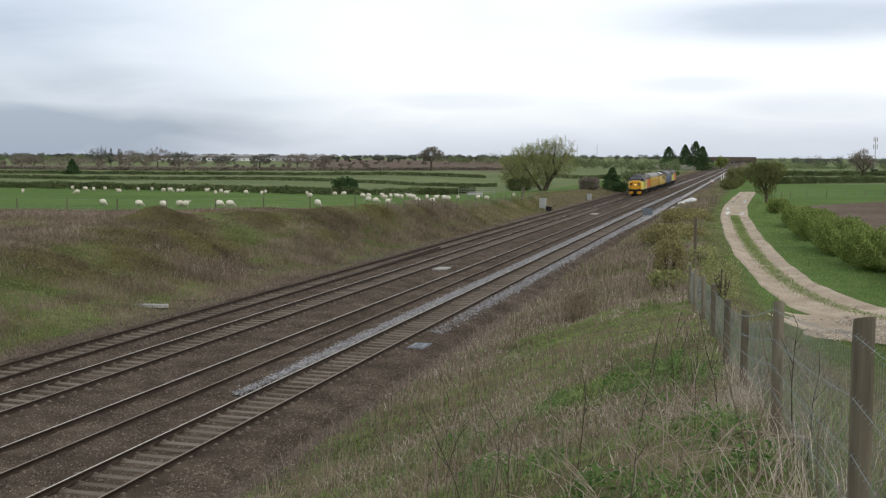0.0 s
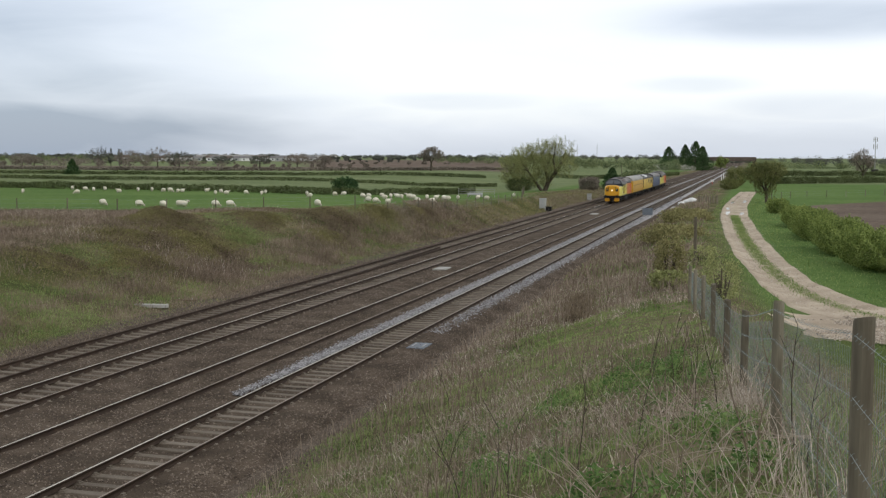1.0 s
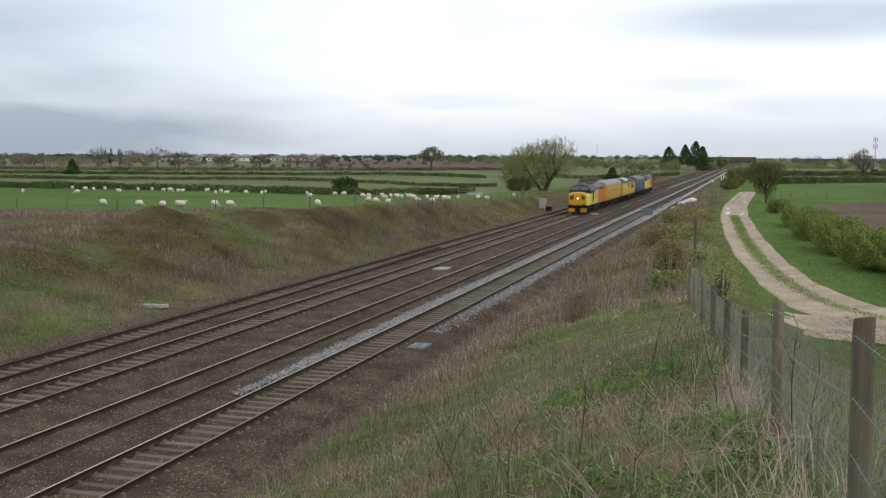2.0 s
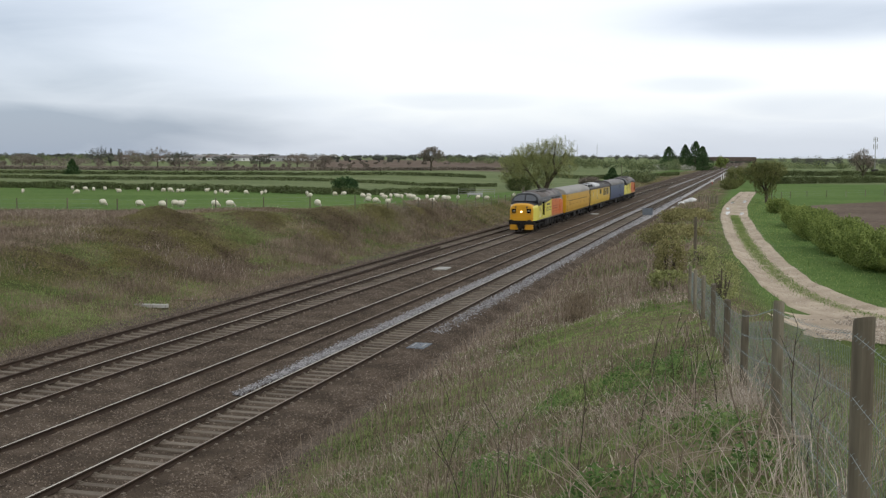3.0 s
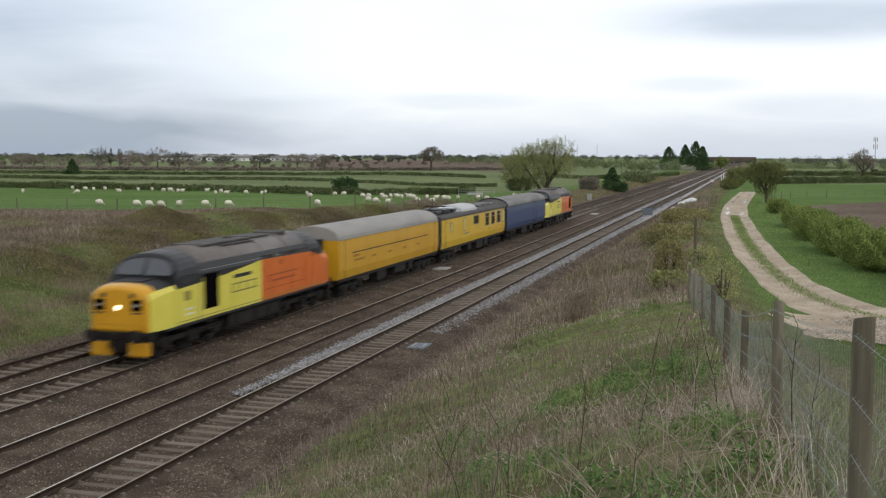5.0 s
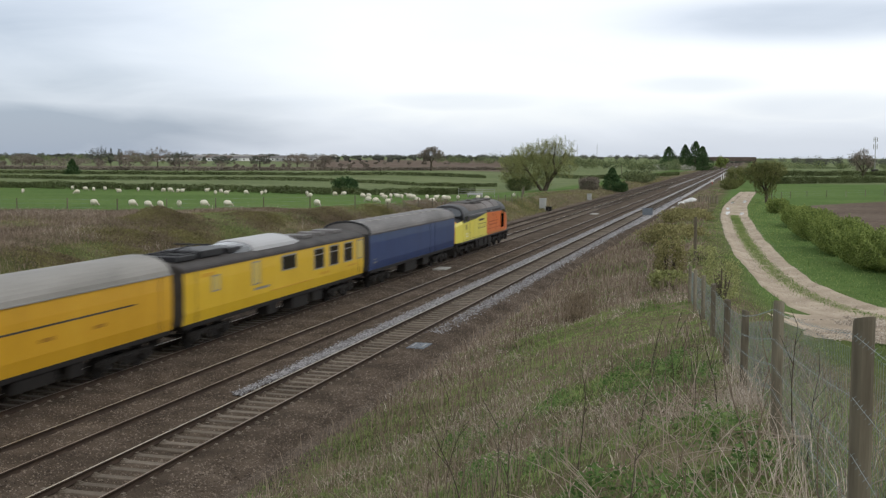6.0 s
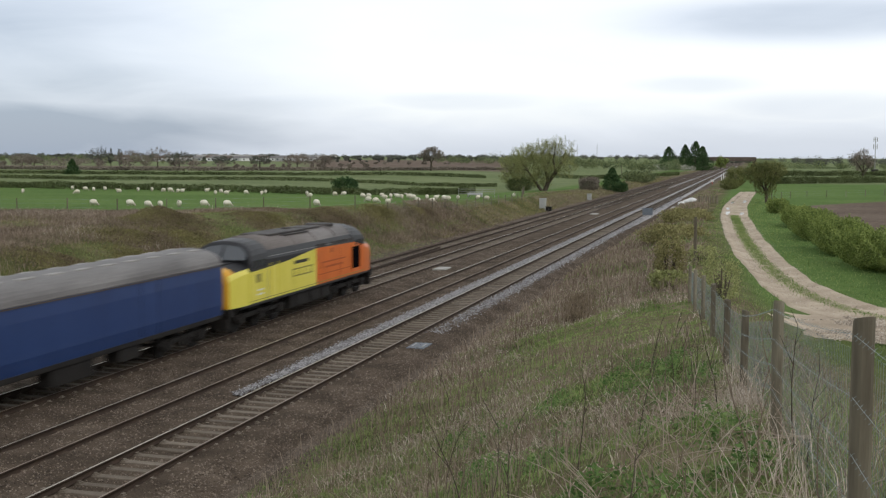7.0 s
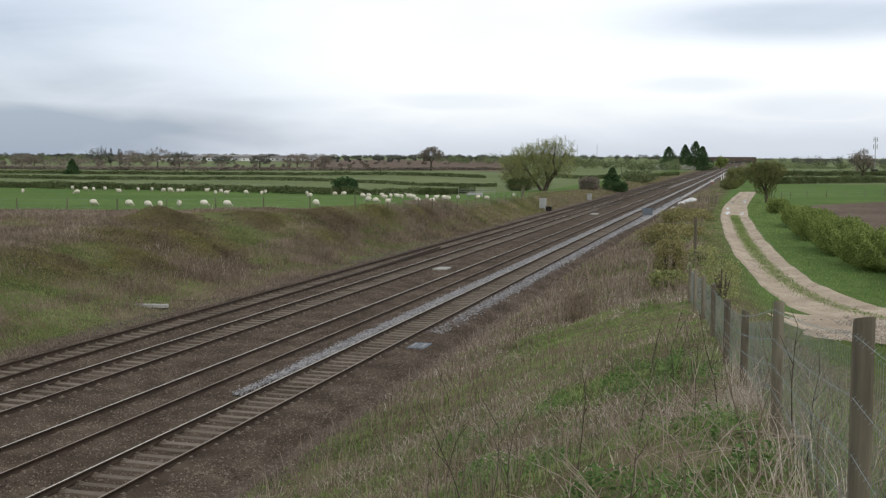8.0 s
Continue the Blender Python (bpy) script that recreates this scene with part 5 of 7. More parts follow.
lobed_tree("willow_tree", -40.3, 221, [(-5.6, 0, 4.4, 2.6, 2.6), (-1.4, 0, 4.6, 4.6, 4.2), (-4.2, 0.5, 3.2, 3.6, 3.0), (3.2, -0.4, 6.3, 3.9, 3.7), (0.6, 0.8, 7.4, 3.0, 2.3), (4.8, 0.6, 7.6, 2.4, 2.3), (-2.6, -0.6, 6.6, 2.6, 2.2), (-3.0, 1.0, 1.6, 3.8, 1.5), (5.4, 0, 4.4, 2.0, 1.9), (0.6, 0.5, 2.6, 2.8, 2.2)], M_LEAF_WILLOW, 50000, 0.16, "spreading pale green willow, half in leaf, with forked trunk",
           [[(1.2, 0, -0.3, 0.5), (1.9, 0, 1.6, 0.42), (3.4, -0.2, 3.6, 0.34), (4.6, 0, 5.6, 0.22), (5.2, 0.2, 7.6, 0.1)], [(1.9, 0, 1.6, 0.36), (1.4, 0.3, 4.2, 0.25), (0.4, 0.4, 7.0, 0.12)], [(3.4, -0.2, 3.6, 0.25), (2.9, 0, 6.0, 0.16), (3.3, 0, 8.6, 0.07)], [(0.8, 0, -0.2, 0.34), (-1.2, 0.2, 2.6, 0.24), (-3.2, 0.2, 5.2, 0.1)], [(4.6, 0, 5.6, 0.16), (6.2, -0.2, 7.4, 0.06)]], twigs=900, seed=4, fill=0.3)
make_shrub("willow_scrub", -43.6, 219, 5.0, 4.0, 2.5, 3600, 0.2, M_HEDGE, "dark green scrub at the foot of a willow", "bush", seed=90)
lobed_tree("hawthorn_tree", 1.5, 182, [(-0.1, 0, 4.3, 2.7, 1.7), (1.2, 0.3, 4.7, 2.1, 1.3), (-1.6, -0.2, 4.7, 1.7, 1.3), (0.2, 0.2, 2.5, 1.7, 1.5), (0.9, 0, 1.2, 1.0, 1.1), (-1.0, 0.3, 5.3, 1.5, 0.8), (0.9, -0.3, 5.4, 1.8, 0.8)], M_THORN, 30000, 0.13, "olive green hawthorn tree with a flat ragged crown beside the lane",
           [[(0.4, 0, -0.3, 0.24), (0.3, 0, 1.6, 0.2), (-0.7, 0, 3.4, 0.12), (-1.6, 0, 4.8, 0.05)], [(0.3, 0, 1.6, 0.16), (1.2, 0.1, 3.4, 0.1), (1.8, 0.1, 5.0, 0.04)], [(0.3, 0, 1.6, 0.14), (0.1, -0.2, 4.0, 0.08), (0.2, -0.2, 5.6, 0.03)]], twigs=500, seed=8)
make_conifer(-29.8, 253, 5.0, 6.2, "dark evergreen bush beside the line", 5000, 6, 0.35, "evergreen_bush")
make_shrub("evergreen_shrub", -27.9, 251, 3.2, 3.2, 2.2, 2200, 0.3, M_LEAF_DARK, "low dark evergreen shrub beside the line", seed=41)
make_shrub("brown_bush", -33.5, 243, 4.2, 4.0, 2.7, 3200, 0.3, M_LEAF_BROWN, "leafless brown thicket beside the line", seed=42)
make_shrub("round_bush", -58.5, 162, 3.4, 3.4, 2.3, 2600, 0.28, M_LEAF_DARK, "round dark bush standing in a field hedge", seed=43)
make_shrub("willow_shrub", -31.5, 330, 9, 8, 3.2, 3000, 0.45, M_SCRUB, "green willow scrub beside the line", seed=44)
make_conifer(-166, 258, 3.9, 4.4, "small dark fir standing in a field", 2600, 9, 0.4, "fir_tree")
lobed_tree("oak_tree", -104, 372, [(0, 0, 5.4, 3.6, 2.2), (-2.6, 0, 4.6, 2.2, 1.6), (2.6, 0.4, 4.8, 2.2, 1.6), (0.4, 0, 6.6, 2.4, 1.2)], M_LEAF_BROWN, 9000, 0.26, "round tree in young brown-green leaf on a field edge",
           [[(0, 0, -0.3, 0.4), (0.1, 0, 2.6, 0.3), (-0.9, 0, 5.0, 0.14)], [(0.1, 0, 2.6, 0.24), (1.3, 0, 5.2, 0.1)]], twigs=300, seed=14)
make_tree("ash_tree", 36, 424, 9.5, 9, M_LEAF_BROWN, 3000, 0.4, "almost bare tree on a field edge", seed=15, low=0.3, base_r=0.35)
make_shrub("lane_bush", -4.3, 290, 4.5, 7, 4.6, 5200, 0.26, M_THORN, "tall green bush between lane and railway", seed=45)
make_shrub("lane_bush", -5.2, 262, 4.0, 5, 2.2, 3200, 0.22, M_THORN, "low green bush between lane and railway", seed=46)
# scrub round the lower end of the wire fence
make_shrub("elder_bush", -3.9, 57.5, 1.5, 2.0, 1.9, 2200, 0.12, M_BRAMBLE, "dark ivy-grown elder bush beside the fence", seed=47)
make_shrub("elder_bush", -3.4, 50.0, 1.7, 1.6, 0.8, 1800, 0.12, M_LEAF_WILLOW, "low yellow-green elder sprouting beside the fence", seed=48)
make_shrub("hawthorn_scrub", -1.15, 46.5, 1.5, 4.5, 1.5, 2600, 0.085, M_LEAF_WILLOW, "loose yellow-green hawthorn scrub behind the fence", seed=49, core=False, stems=16)
make_shrub("hawthorn_scrub", -2.8, 68, 1.6, 6.0, 1.0, 1800, 0.12, M_LEAF_WILLOW, "loose yellow-green hawthorn scrub behind the fence", seed=50, core=False, stems=12)
make_shrub("bramble_thicket", -6.0, 92, 4.5, 12, 1.3, 4200, 0.2, M_BRAMBLE, "brown-green bramble thicket beside the line", seed=51)
make_shrub("bramble_thicket", -7.0, 128, 5.0, 16, 1.2, 4200, 0.24, M_BRAMBLE, "brown-green bramble thicket beside the line", seed=52)

# tall firs and woods by the bridge
for k, (x, y, h, w) in enumerate(((-45, 640, 12.4, 16.0), (-36.5, 645, 13.6, 13.0), (-31.2, 648, 15.6, 16.0), (-27.8, 652, 13.2, 15.0))):
    make_conifer(x, y, h, w, "tall dark fir above distant woodland", 7500, 60 + k, 0.5, "fir_tree")
make_tree("copse_tree", -19, 690, 7.5, 8, M_LEAF, 1500, 0.7, "small green tree beside the far bridge", seed=66)


def woods(name, rows, material, leaf, label, seed, n_each=220):
    """Far woodland: crowns of many clumps along lines, seen as one mass."""
    rd = np.random.default_rng(seed)
    out = []
    for x0, y0, x1, y1, h0, h1, step in rows:
        ln = math.hypot(x1 - x0, y1 - y0)
        for s in np.arange(0, ln, step):
            u = s / ln
            cx, cy = x0 + (x1 - x0) * u + rd.normal(0, step), y0 + (y1 - y0) * u + rd.normal(0, step)
            h = rd.uniform(h0, h1) * (0.8 + 0.5 * float(fbm(np.array(s * 0.02 + seed), np.array(0.0))))
            w = h * rd.uniform(1.1, 2.1)
            p = rd.normal(size=(n_each, 3))
            p /= np.linalg.norm(p, axis=1)[:, None]
            p *= (rd.uniform(0.35, 0.95, n_each) * (1 + 0.2 * np.sin(p[:, 0] * 5 + s) * np.cos(p[:, 2] * 6)))[:, None]
            out.append(np.stack([cx + p[:, 0] * w / 2, cy + p[:, 1] * w / 2, h * 0.52 + p[:, 2] * h * 0.5], -1))
    P = np.concatenate(out)
    P[:, 2] += ground_z(P[:, 0], P[:, 1])
    return tagged(leaf_cloud(name, P, leaf, material), label, "woodland", kind="stuff")


woods("far_woods", [(-470, 690, -330, 700, 1.2, 2.3, 6), (-330, 700, -215, 715, 1.0, 1.8, 7), (-560, 900, -300, 920, 2.5, 4.5, 5), (-300, 840, -190, 900, 2, 3.5, 6), (-900, 980, -420, 1060, 4, 6.5, 5), (-420, 1080, 20, 1260, 4, 6, 6), (-1300, 1500, 900, 1700, 6, 8.5, 9), (-330, 1040, -190, 1090, 3, 5.5, 6), (10, 900, 330, 950, 5, 8, 6), (30, 1200, 600, 1100, 8, 11, 7), (-760, 880, -560, 900, 4, 6.5, 5)], M_LEAF_HAZE, 1.0, "distant belts of mixed woodland along the horizon", 70, 210)
woods("scrub_wood", [(-95, 520, -36, 560, 5.0, 7.5, 2.6), (-120, 560, -42, 620, 5.5, 8.0, 3), (-170, 640, -110, 600, 4, 6, 4), (20, 640, 160, 690, 4.5, 7, 4), (-540, 700, -390, 690, 3.5, 6, 4), (-420, 610, -270, 570, 1.2, 2.0, 6)], M_SCRUB, 0.6, "green scrub and copse beyond the pasture", 71, 260)
woods("bare_wood", [(-330, 440, -205, 425, 3.0, 5.0, 4), (-205, 425, -150, 455, 1.6, 2.6, 4), (-300, 560, -150, 590, 1.2, 2.2, 5), (-430, 640, -330, 600, 3, 5, 5)], M_LEAF_BROWN, 0.5, "leafless brown trees and hedges far off", 72, 200)
woods("blossom_thicket", [(-42, 560, -31, 592, 3.6, 5.2, 5)], M_BLOSSOM, 0.34, "blackthorn in white blossom", 73, 420)
# single trees standing over the bare hedges
for k, (x, y, h, w) in enumerate(((-268, 436, 8.2, 10.5), (-250, 430, 7.2, 11.0), (-238, 432, 7.8, 13.0), (-226, 428, 6.6, 11.0), (-312, 446, 5.2, 12.0), (-295, 430, 4.6, 8.0), (-196, 440, 5.4, 8.0), (-182, 446, 5.6, 12.0), (-172, 450, 5.0, 8.0), (-211, 436, 5.0, 9.0))):
    lobed_tree("field_tree", x, y, [(0, 0, h * 0.6, w * 0.5, h * 0.32), (-w * 0.25, 0.3, h * 0.5, w * 0.34, h * 0.28), (w * 0.25, 0, h * 0.52, w * 0.34, h * 0.28), (0.1 * w, 0, h * 0.8, w * 0.28, h * 0.2)], M_LEAF_BROWN if k % 3 else M_LEAF_HAZE, 5200, 0.24, "tall half-leafless tree standing in a far hedge",
               [[(0, 0, -0.3, 0.3), (0.1, 0, h * 0.35, 0.2), (-0.2, 0, h * 0.8, 0.06)], [(0.1, 0, h * 0.35, 0.14), (w * 0.25, 0, h * 0.65, 0.05)]], seed=140 + k)
for k, (x, h) in enumerate(((-262.0, 8.8), (-257.8, 8.3))):
    lobed_tree("poplar_tree", x, 436, [(0, 0, h * 0.52, 1.1, h * 0.42), (0, 0, h * 0.4, 1.3, h * 0.3)], M_LEAF_HAZE, 2200, 0.26, "slim upright poplar on the skyline", [[(0, 0, -0.3, 0.2), (0, 0, h * 0.9, 0.04)]], seed=160 + k)


# ---- grass and dry weeds ----
def sow(n, x0, x1, y0, y1, power=1.0):
    return rng.uniform(x0, x1, n), y0 + (y1 - y0) * rng.random(n) ** power


def spot(x, y, cx, cy, sx, sy):
    return np.exp(-((x - cx) / sx) ** 2 - ((y - cy) / sy) ** 2)


def lush(x, y):
    """Where the sward is thick and the old straw has gone."""
    return 0.34 * spot(x, y, -3.3, 34, 2.2, 7.5) + 0.2 * spot(x, y, -2.0, 20, 1.3, 2.6) + 0.16 * spot(x, y, -9.6, 25, 1.6, 3.0) + 0.12 * spot(x, y, -2.6, 14.3, 1.0, 1.0) - 0.2 * spot(x, y, -2.2, 16.5, 2.6, 1.5) - 0.06 * spot(x, y, -5, 52, 4.5, 9) - 0.12 * spot(x, y, -9.5, 40, 1.6, 12)


def bank_weeds():
    # camera-side bank: green sward in patches, straw strewn over it, dead stems standing in places
    x, y = sow(200000, -11.0, 0.7, 5.0, 75, 1.7)
    d = np.hypot(x, y)
    lu = lush(x, y)
    g = fbm(x * 0.3 + 3, y * 0.17 + 1, 4) + 0.4 * fbm(x * 1.3 + 7, y * 1.1, 3) + lu
    k = (x < fence_x(y) + 0.4) & (g > -0.35 + 0.10 * rng.normal(size=len(x)))
    tuft = (0.5 + 1.7 * np.clip(fbm(x * 1.1 + 9, y * 0.9, 3) + 0.3, 0, 1)) * (1 - 0.45 * np.clip(lu * 3, 0, 1))
    blades("bank_grass", x[k], y[k], (rng.uniform(0.04, 0.15, len(x)) * tuft)[k], np.interp(d, [5, 20, 75], [0.008, 0.015, 0.045])[k], rng.uniform(0.3, 1.3, k.sum()), M_GRASS, "spring grass growing through on the embankment", "grass")
    x, y = sow(150000, -11.0, 0.8, 5.0, 80, 1.9)
    d = np.hypot(x, y)
    g = fbm(x * 0.3 + 3, y * 0.17 + 1, 4) + 0.6 * fbm(x * 0.9 + 33, y * 0.8, 3) + lush(x, y)
    k = (x < fence_x(y) + 0.5) & (g < -0.06 + 0.10 * rng.normal(size=len(x)))
    m = rng.random(len(x)) < 0.55
    for nm, q, mt, lab in (("bank_straw", k & m, M_DRY, "bleached dead grass strewn on the embankment"), ("bank_thatch", k & ~m, M_DRYDARK, "brown matted dead grass on the embankment")):
        blades(nm, x[q], y[q], rng.uniform(0.08, 0.36, q.sum()), np.interp(d, [5, 20, 80], [0.005, 0.009, 0.03])[q], rng.uniform(0.6, 2.6, q.sum()), mt, lab, "dry grass")
    x, y = sow(22000, -11.0, -0.5, 10, 120, 1.2)
    d = np.hypot(x, y)
    k = (x < fence_x(y)) & (fbm(x * 0.22 + 30, y * 0.1 + 8, 3) > 0.06 + lush(x, y) - 0.2 * sstep(-6, -9.5, x) + 0.08 * rng.normal(size=len(x)))
    blades("bank_weeds", x[k], y[k], rng.uniform(0.3, 0.85, k.sum()), np.interp(d, [5, 20, 80], [0.006, 0.010, 0.036])[k], rng.uniform(0.05, 0.6, k.sum()), M_DRYDARK, "upright reddish dead weed stems on the embankment", "dry weeds")
    # a row of brown tussocks part way down
    c = rng.integers(0, 14, 5200)
    tx, ty = -8.2 + 0.12 * c, 57 - 0.9 * c
    x, y = tx + rng.normal(0, 0.28, len(c)), ty + rng.normal(0, 0.4, len(c))
    blades("tussock_row", x, y, rng.uniform(0.2, 0.6, len(c)), np.full(len(c), 0.02), rng.uniform(0.3, 1.4, len(c)), M_DEADLEAF, "brown tussocks in a row down the embankment", "dry grass")
    # brush behind the wire fence, down the far side of the bank
    x, y = sow(42000, -1.5, 4.0, 4.5, 34, 1.3)
    k = (x > fence_x(y) + 0.12) & (x < fence_x(y) + 3.4)
    x, y = x[k], y[k]
    m = rng.random(len(x)) < 0.36
    blades("fence_brush", x[m], y[m], rng.uniform(0.2, 0.8, m.sum()), np.interp(y[m], [5, 30], [0.005, 0.012]), rng.uniform(0.2, 1.3, m.sum()), M_DRYDARK, "brown dead stems behind the wire fence", "dry weeds")
    blades("fence_grass", x[~m], y[~m], rng.uniform(0.15, 0.5, (~m).sum()), np.interp(y[~m], [5, 30], [0.009, 0.02]), rng.uniform(0.2, 0.9, (~m).sum()), M_GRASS, "rank green grass behind the wire fence", "grass")
    x = rng.normal(0, 0.2, 900)
    y = 5.8 + 14 * rng.random(900)
    x = x + fence_x(y) - 0.05
    blades("fence_straw", x, y, rng.uniform(0.2, 0.7, 900), rng.uniform(0.004, 0.007, 900), rng.uniform(0.2, 1.4, 900), M_DRY, "bleached stems gathered along the foot of the fence", "dry weeds")
    # leafy nettles and cow parsley in clumps
    c = [(rng.uniform(-0.26 * v, float(fence_x(v)) - 0.2), v) for v in np.concatenate([rng.uniform(9.0, 26, 26), rng.uniform(6.2, 9.5, 6)])] + [(-1.8, 19.8), (-1.5, 20.4), (-2.1, 20.2), (-2.7, 14.5), (-2.4, 14.2), (-3.4, 20.5), (-1.2, 13.5)]
    P = []
    for cx, cy in c:
        n = 260
        r = rng.normal(0, 0.22, (n, 2)) * rng.uniform(0.6, 1.4)
        P.append(np.stack([cx + r[:, 0], cy + r[:, 1], ground_z(cx + r[:, 0], cy + r[:, 1]) + rng.uniform(0.03, 0.30, n) * np.exp(-(r ** 2).sum(1) * 6)], -1))
    tagged(leaf_cloud("nettle_clumps", np.concatenate(P), 0.055, M_NETTLE, flat=0.3), "fresh green nettles and cow parsley on the embankment", "weeds", kind="stuff")
    # further along the line, coarser
    x, y = sow(36000, -11.2, -2, 70, 260, 1.4)
    k = x < fence_x(y) + 1
    x, y = x[k], y[k]
    m = rng.random(len(x)) < 0.5 + 1.2 * fbm(x * 0.2, y * 0.08)
    blades("far_bank_straw", x[m], y[m], rng.uniform(0.3, 0.7, m.sum()), np.full(m.sum(), 0.08), rng.uniform(0.2, 1.0, m.sum()), M_DRYDARK, "dead weeds beside the line", "dry weeds")
    blades("far_bank_grass", x[~m], y[~m], rng.uniform(0.2, 0.5, (~m).sum()), np.full((~m).sum(), 0.08), rng.uniform(0.2, 1.0, (~m).sum()), M_GRASS, "rough grass beside the line", "grass")


def fresh(x, y):
    """Green patches of the cutting slope above nought, dead weeds below."""
    g = 1.1 * fbm(x * 0.12 + 40, y * 0.12 + 2, 4) + 0.5 * fbm(x * 0.5 + 4, y * 0.5, 3)
    for cx, cy, sx, sy, a in ((-39.3, 81, 2.2, 3.5, 0.45), (-34.5, 78, 2.0, 4.0, 0.4), (-37.5, 61, 3.0, 5.0, 0.35), (-33, 47, 3.5, 5, 0.3), (-29, 40, 1.6, 9, 0.4), (-35.6, 106, 2.0, 7, 0.4), (-30.0, 55, 0.8, 3.0, 0.35), (-42.5, 62, 4.5, 6.0, -0.45), (-58, 88, 14, 9, -0.4), (-29.6, 68, 1.4, 12, -0.4), (-29.5, 95, 2.0, 14, -0.3), (-37, 96, 4, 6, -0.15)):
        g = g + a * spot(x, y, cx, cy, sx, sy)
    return g


def cutting_weeds():
    x, y = sow(260000, -66, -27.0, 26, 130, 1.15)
    inside = (y < rough_line(x) + 2 * fbm(x * 0.3, y * 0.3)) | (x > -32.0)
    x, y = x[inside], y[inside]
    g = fresh(x, y) + 0.09 * rng.normal(size=len(x))
    red, green = g < -0.06, g > 0.07
    mid = ~red & ~green
    low = np.interp(rough_line(x) - y, [0, 8], [0.55, 1.0])   # shorter towards the field fence
    tall = 0.55 + 1.2 * np.clip(fbm(x * 0.4 + 3, y * 0.4, 3) + 0.35, 0, 1)
    for nm, k, h, mt, lab, cat in (("cutting_weeds", red, (0.25, 0.8), M_DRYDARK, "dead reddish-brown weeds on the cutting slope", "dry weeds"), ("cutting_grass", green, (0.12, 0.3), M_GRASS, "rough green grass on the cutting slope", "grass"), ("cutting_tussocks", mid, (0.16, 0.45), M_BRAMBLE, "olive tussock grass on the cutting slope", "grass")):
        n = k.sum()
        blades(nm, x[k], y[k], rng.uniform(*h, n) * (low * tall)[k] * np.interp(x[k], [-32, -27], [0.8, 0.35]), np.interp(y[k], [26, 100], [0.015, 0.028]), rng.uniform(0.3, 2.0, n), mt, lab, cat)
    x, y = sow(9000, -62, -30, 44, 96)
    k = (fbm(x * 0.15 + 11, y * 0.15 + 9, 3) > 0.04) & (y < rough_line(x) - 3) & (fresh(x, y) < 0.0)
    blades("bleached_stems", x[k], y[k], rng.uniform(0.3, 0.8, k.sum()), np.full(k.sum(), 0.016), rng.uniform(0.05, 1.1, k.sum()), M_DRY, "bleached dead stems on the cutting slope", "dry weeds")
    # weeds and fresh tufts along the foot of the slope
    x, y = sow(52000, -34.0, -28.2, 34, 125, 1.2)
    c = fbm(x * 0.5 + 17, y * 0.22 + 5, 4) + 0.08 * rng.normal(size=len(x)) + 0.18 * sstep(56, 40, y) - 0.06
    for nm, k, h, mt, lab, cat in (("toe_weeds", c < -0.02, (0.22, 0.62), M_DRYDARK, "upright reddish dead weeds at the foot of the cutting", "dry weeds"), ("toe_grass", c > 0.07, (0.1, 0.3), M_GRASS, "fresh green tufts at the foot of the cutting", "grass")):
        n = k.sum()
        blades(nm, x[k], y[k], rng.uniform(*h, n) * np.interp(x[k], [-30, -28.2], [1.0, 0.4]), np.interp(y[k], [30, 110], [0.013, 0.028]), rng.uniform(0.1, 1.1, n), mt, lab, cat)
    # strip of rough grass on beyond the sheep field
    x, y = sow(60000, -40, -27.9, 105, 420, 1.5)
    k = x > -31.5 - 6 * rng.random(len(x)) * sstep(150, 200, y)
    x, y = x[k], y[k]
    m = rng.random(len(x)) < 0.45 + 1.4 * fbm(x * 0.2, y * 0.05)
    for nm, k, mt, lab in (("verge_straw", m, M_DRYDARK, "pale brown rough grass beside the line"), ("verge_grass", ~m, M_BRAMBLE, "olive rough grass beside the line")):
        blades(nm, x[k], y[k], rng.uniform(0.15, 0.4, k.sum()), np.full(k.sum(), 0.045), rng.uniform(0.5, 1.8, k.sum()), mt, lab, "dry grass")


# across, along, width, length, height, brownness
BRAMBLES = [(-40.6, 74.5, 6.5, 8, 1.0, 1), (-37.2, 71.0, 5.5, 7, 0.8, 1), (-35.0, 69.5, 4.5, 9, 0.7, 0), (-38.8, 66.5, 6.0, 5, 0.6, 0), (-37.4, 84, 5, 6, 0.6, 1), (-34.6, 92, 5, 9, 0.8, 1), (-33.2, 101, 4, 9, 0.7, 0), (-34.8, 61, 5, 7, 0.5, 0), (-31.9, 111, 3, 10, 0.6, 1), (-32.6, 86, 3.5, 8, 0.5, 0), (-43.5, 80, 5, 5, 0.5, 1), (-40.5, 92, 6, 5, 0.5, 1), (-36.5, 55, 4.5, 6, 0.45, 0)]


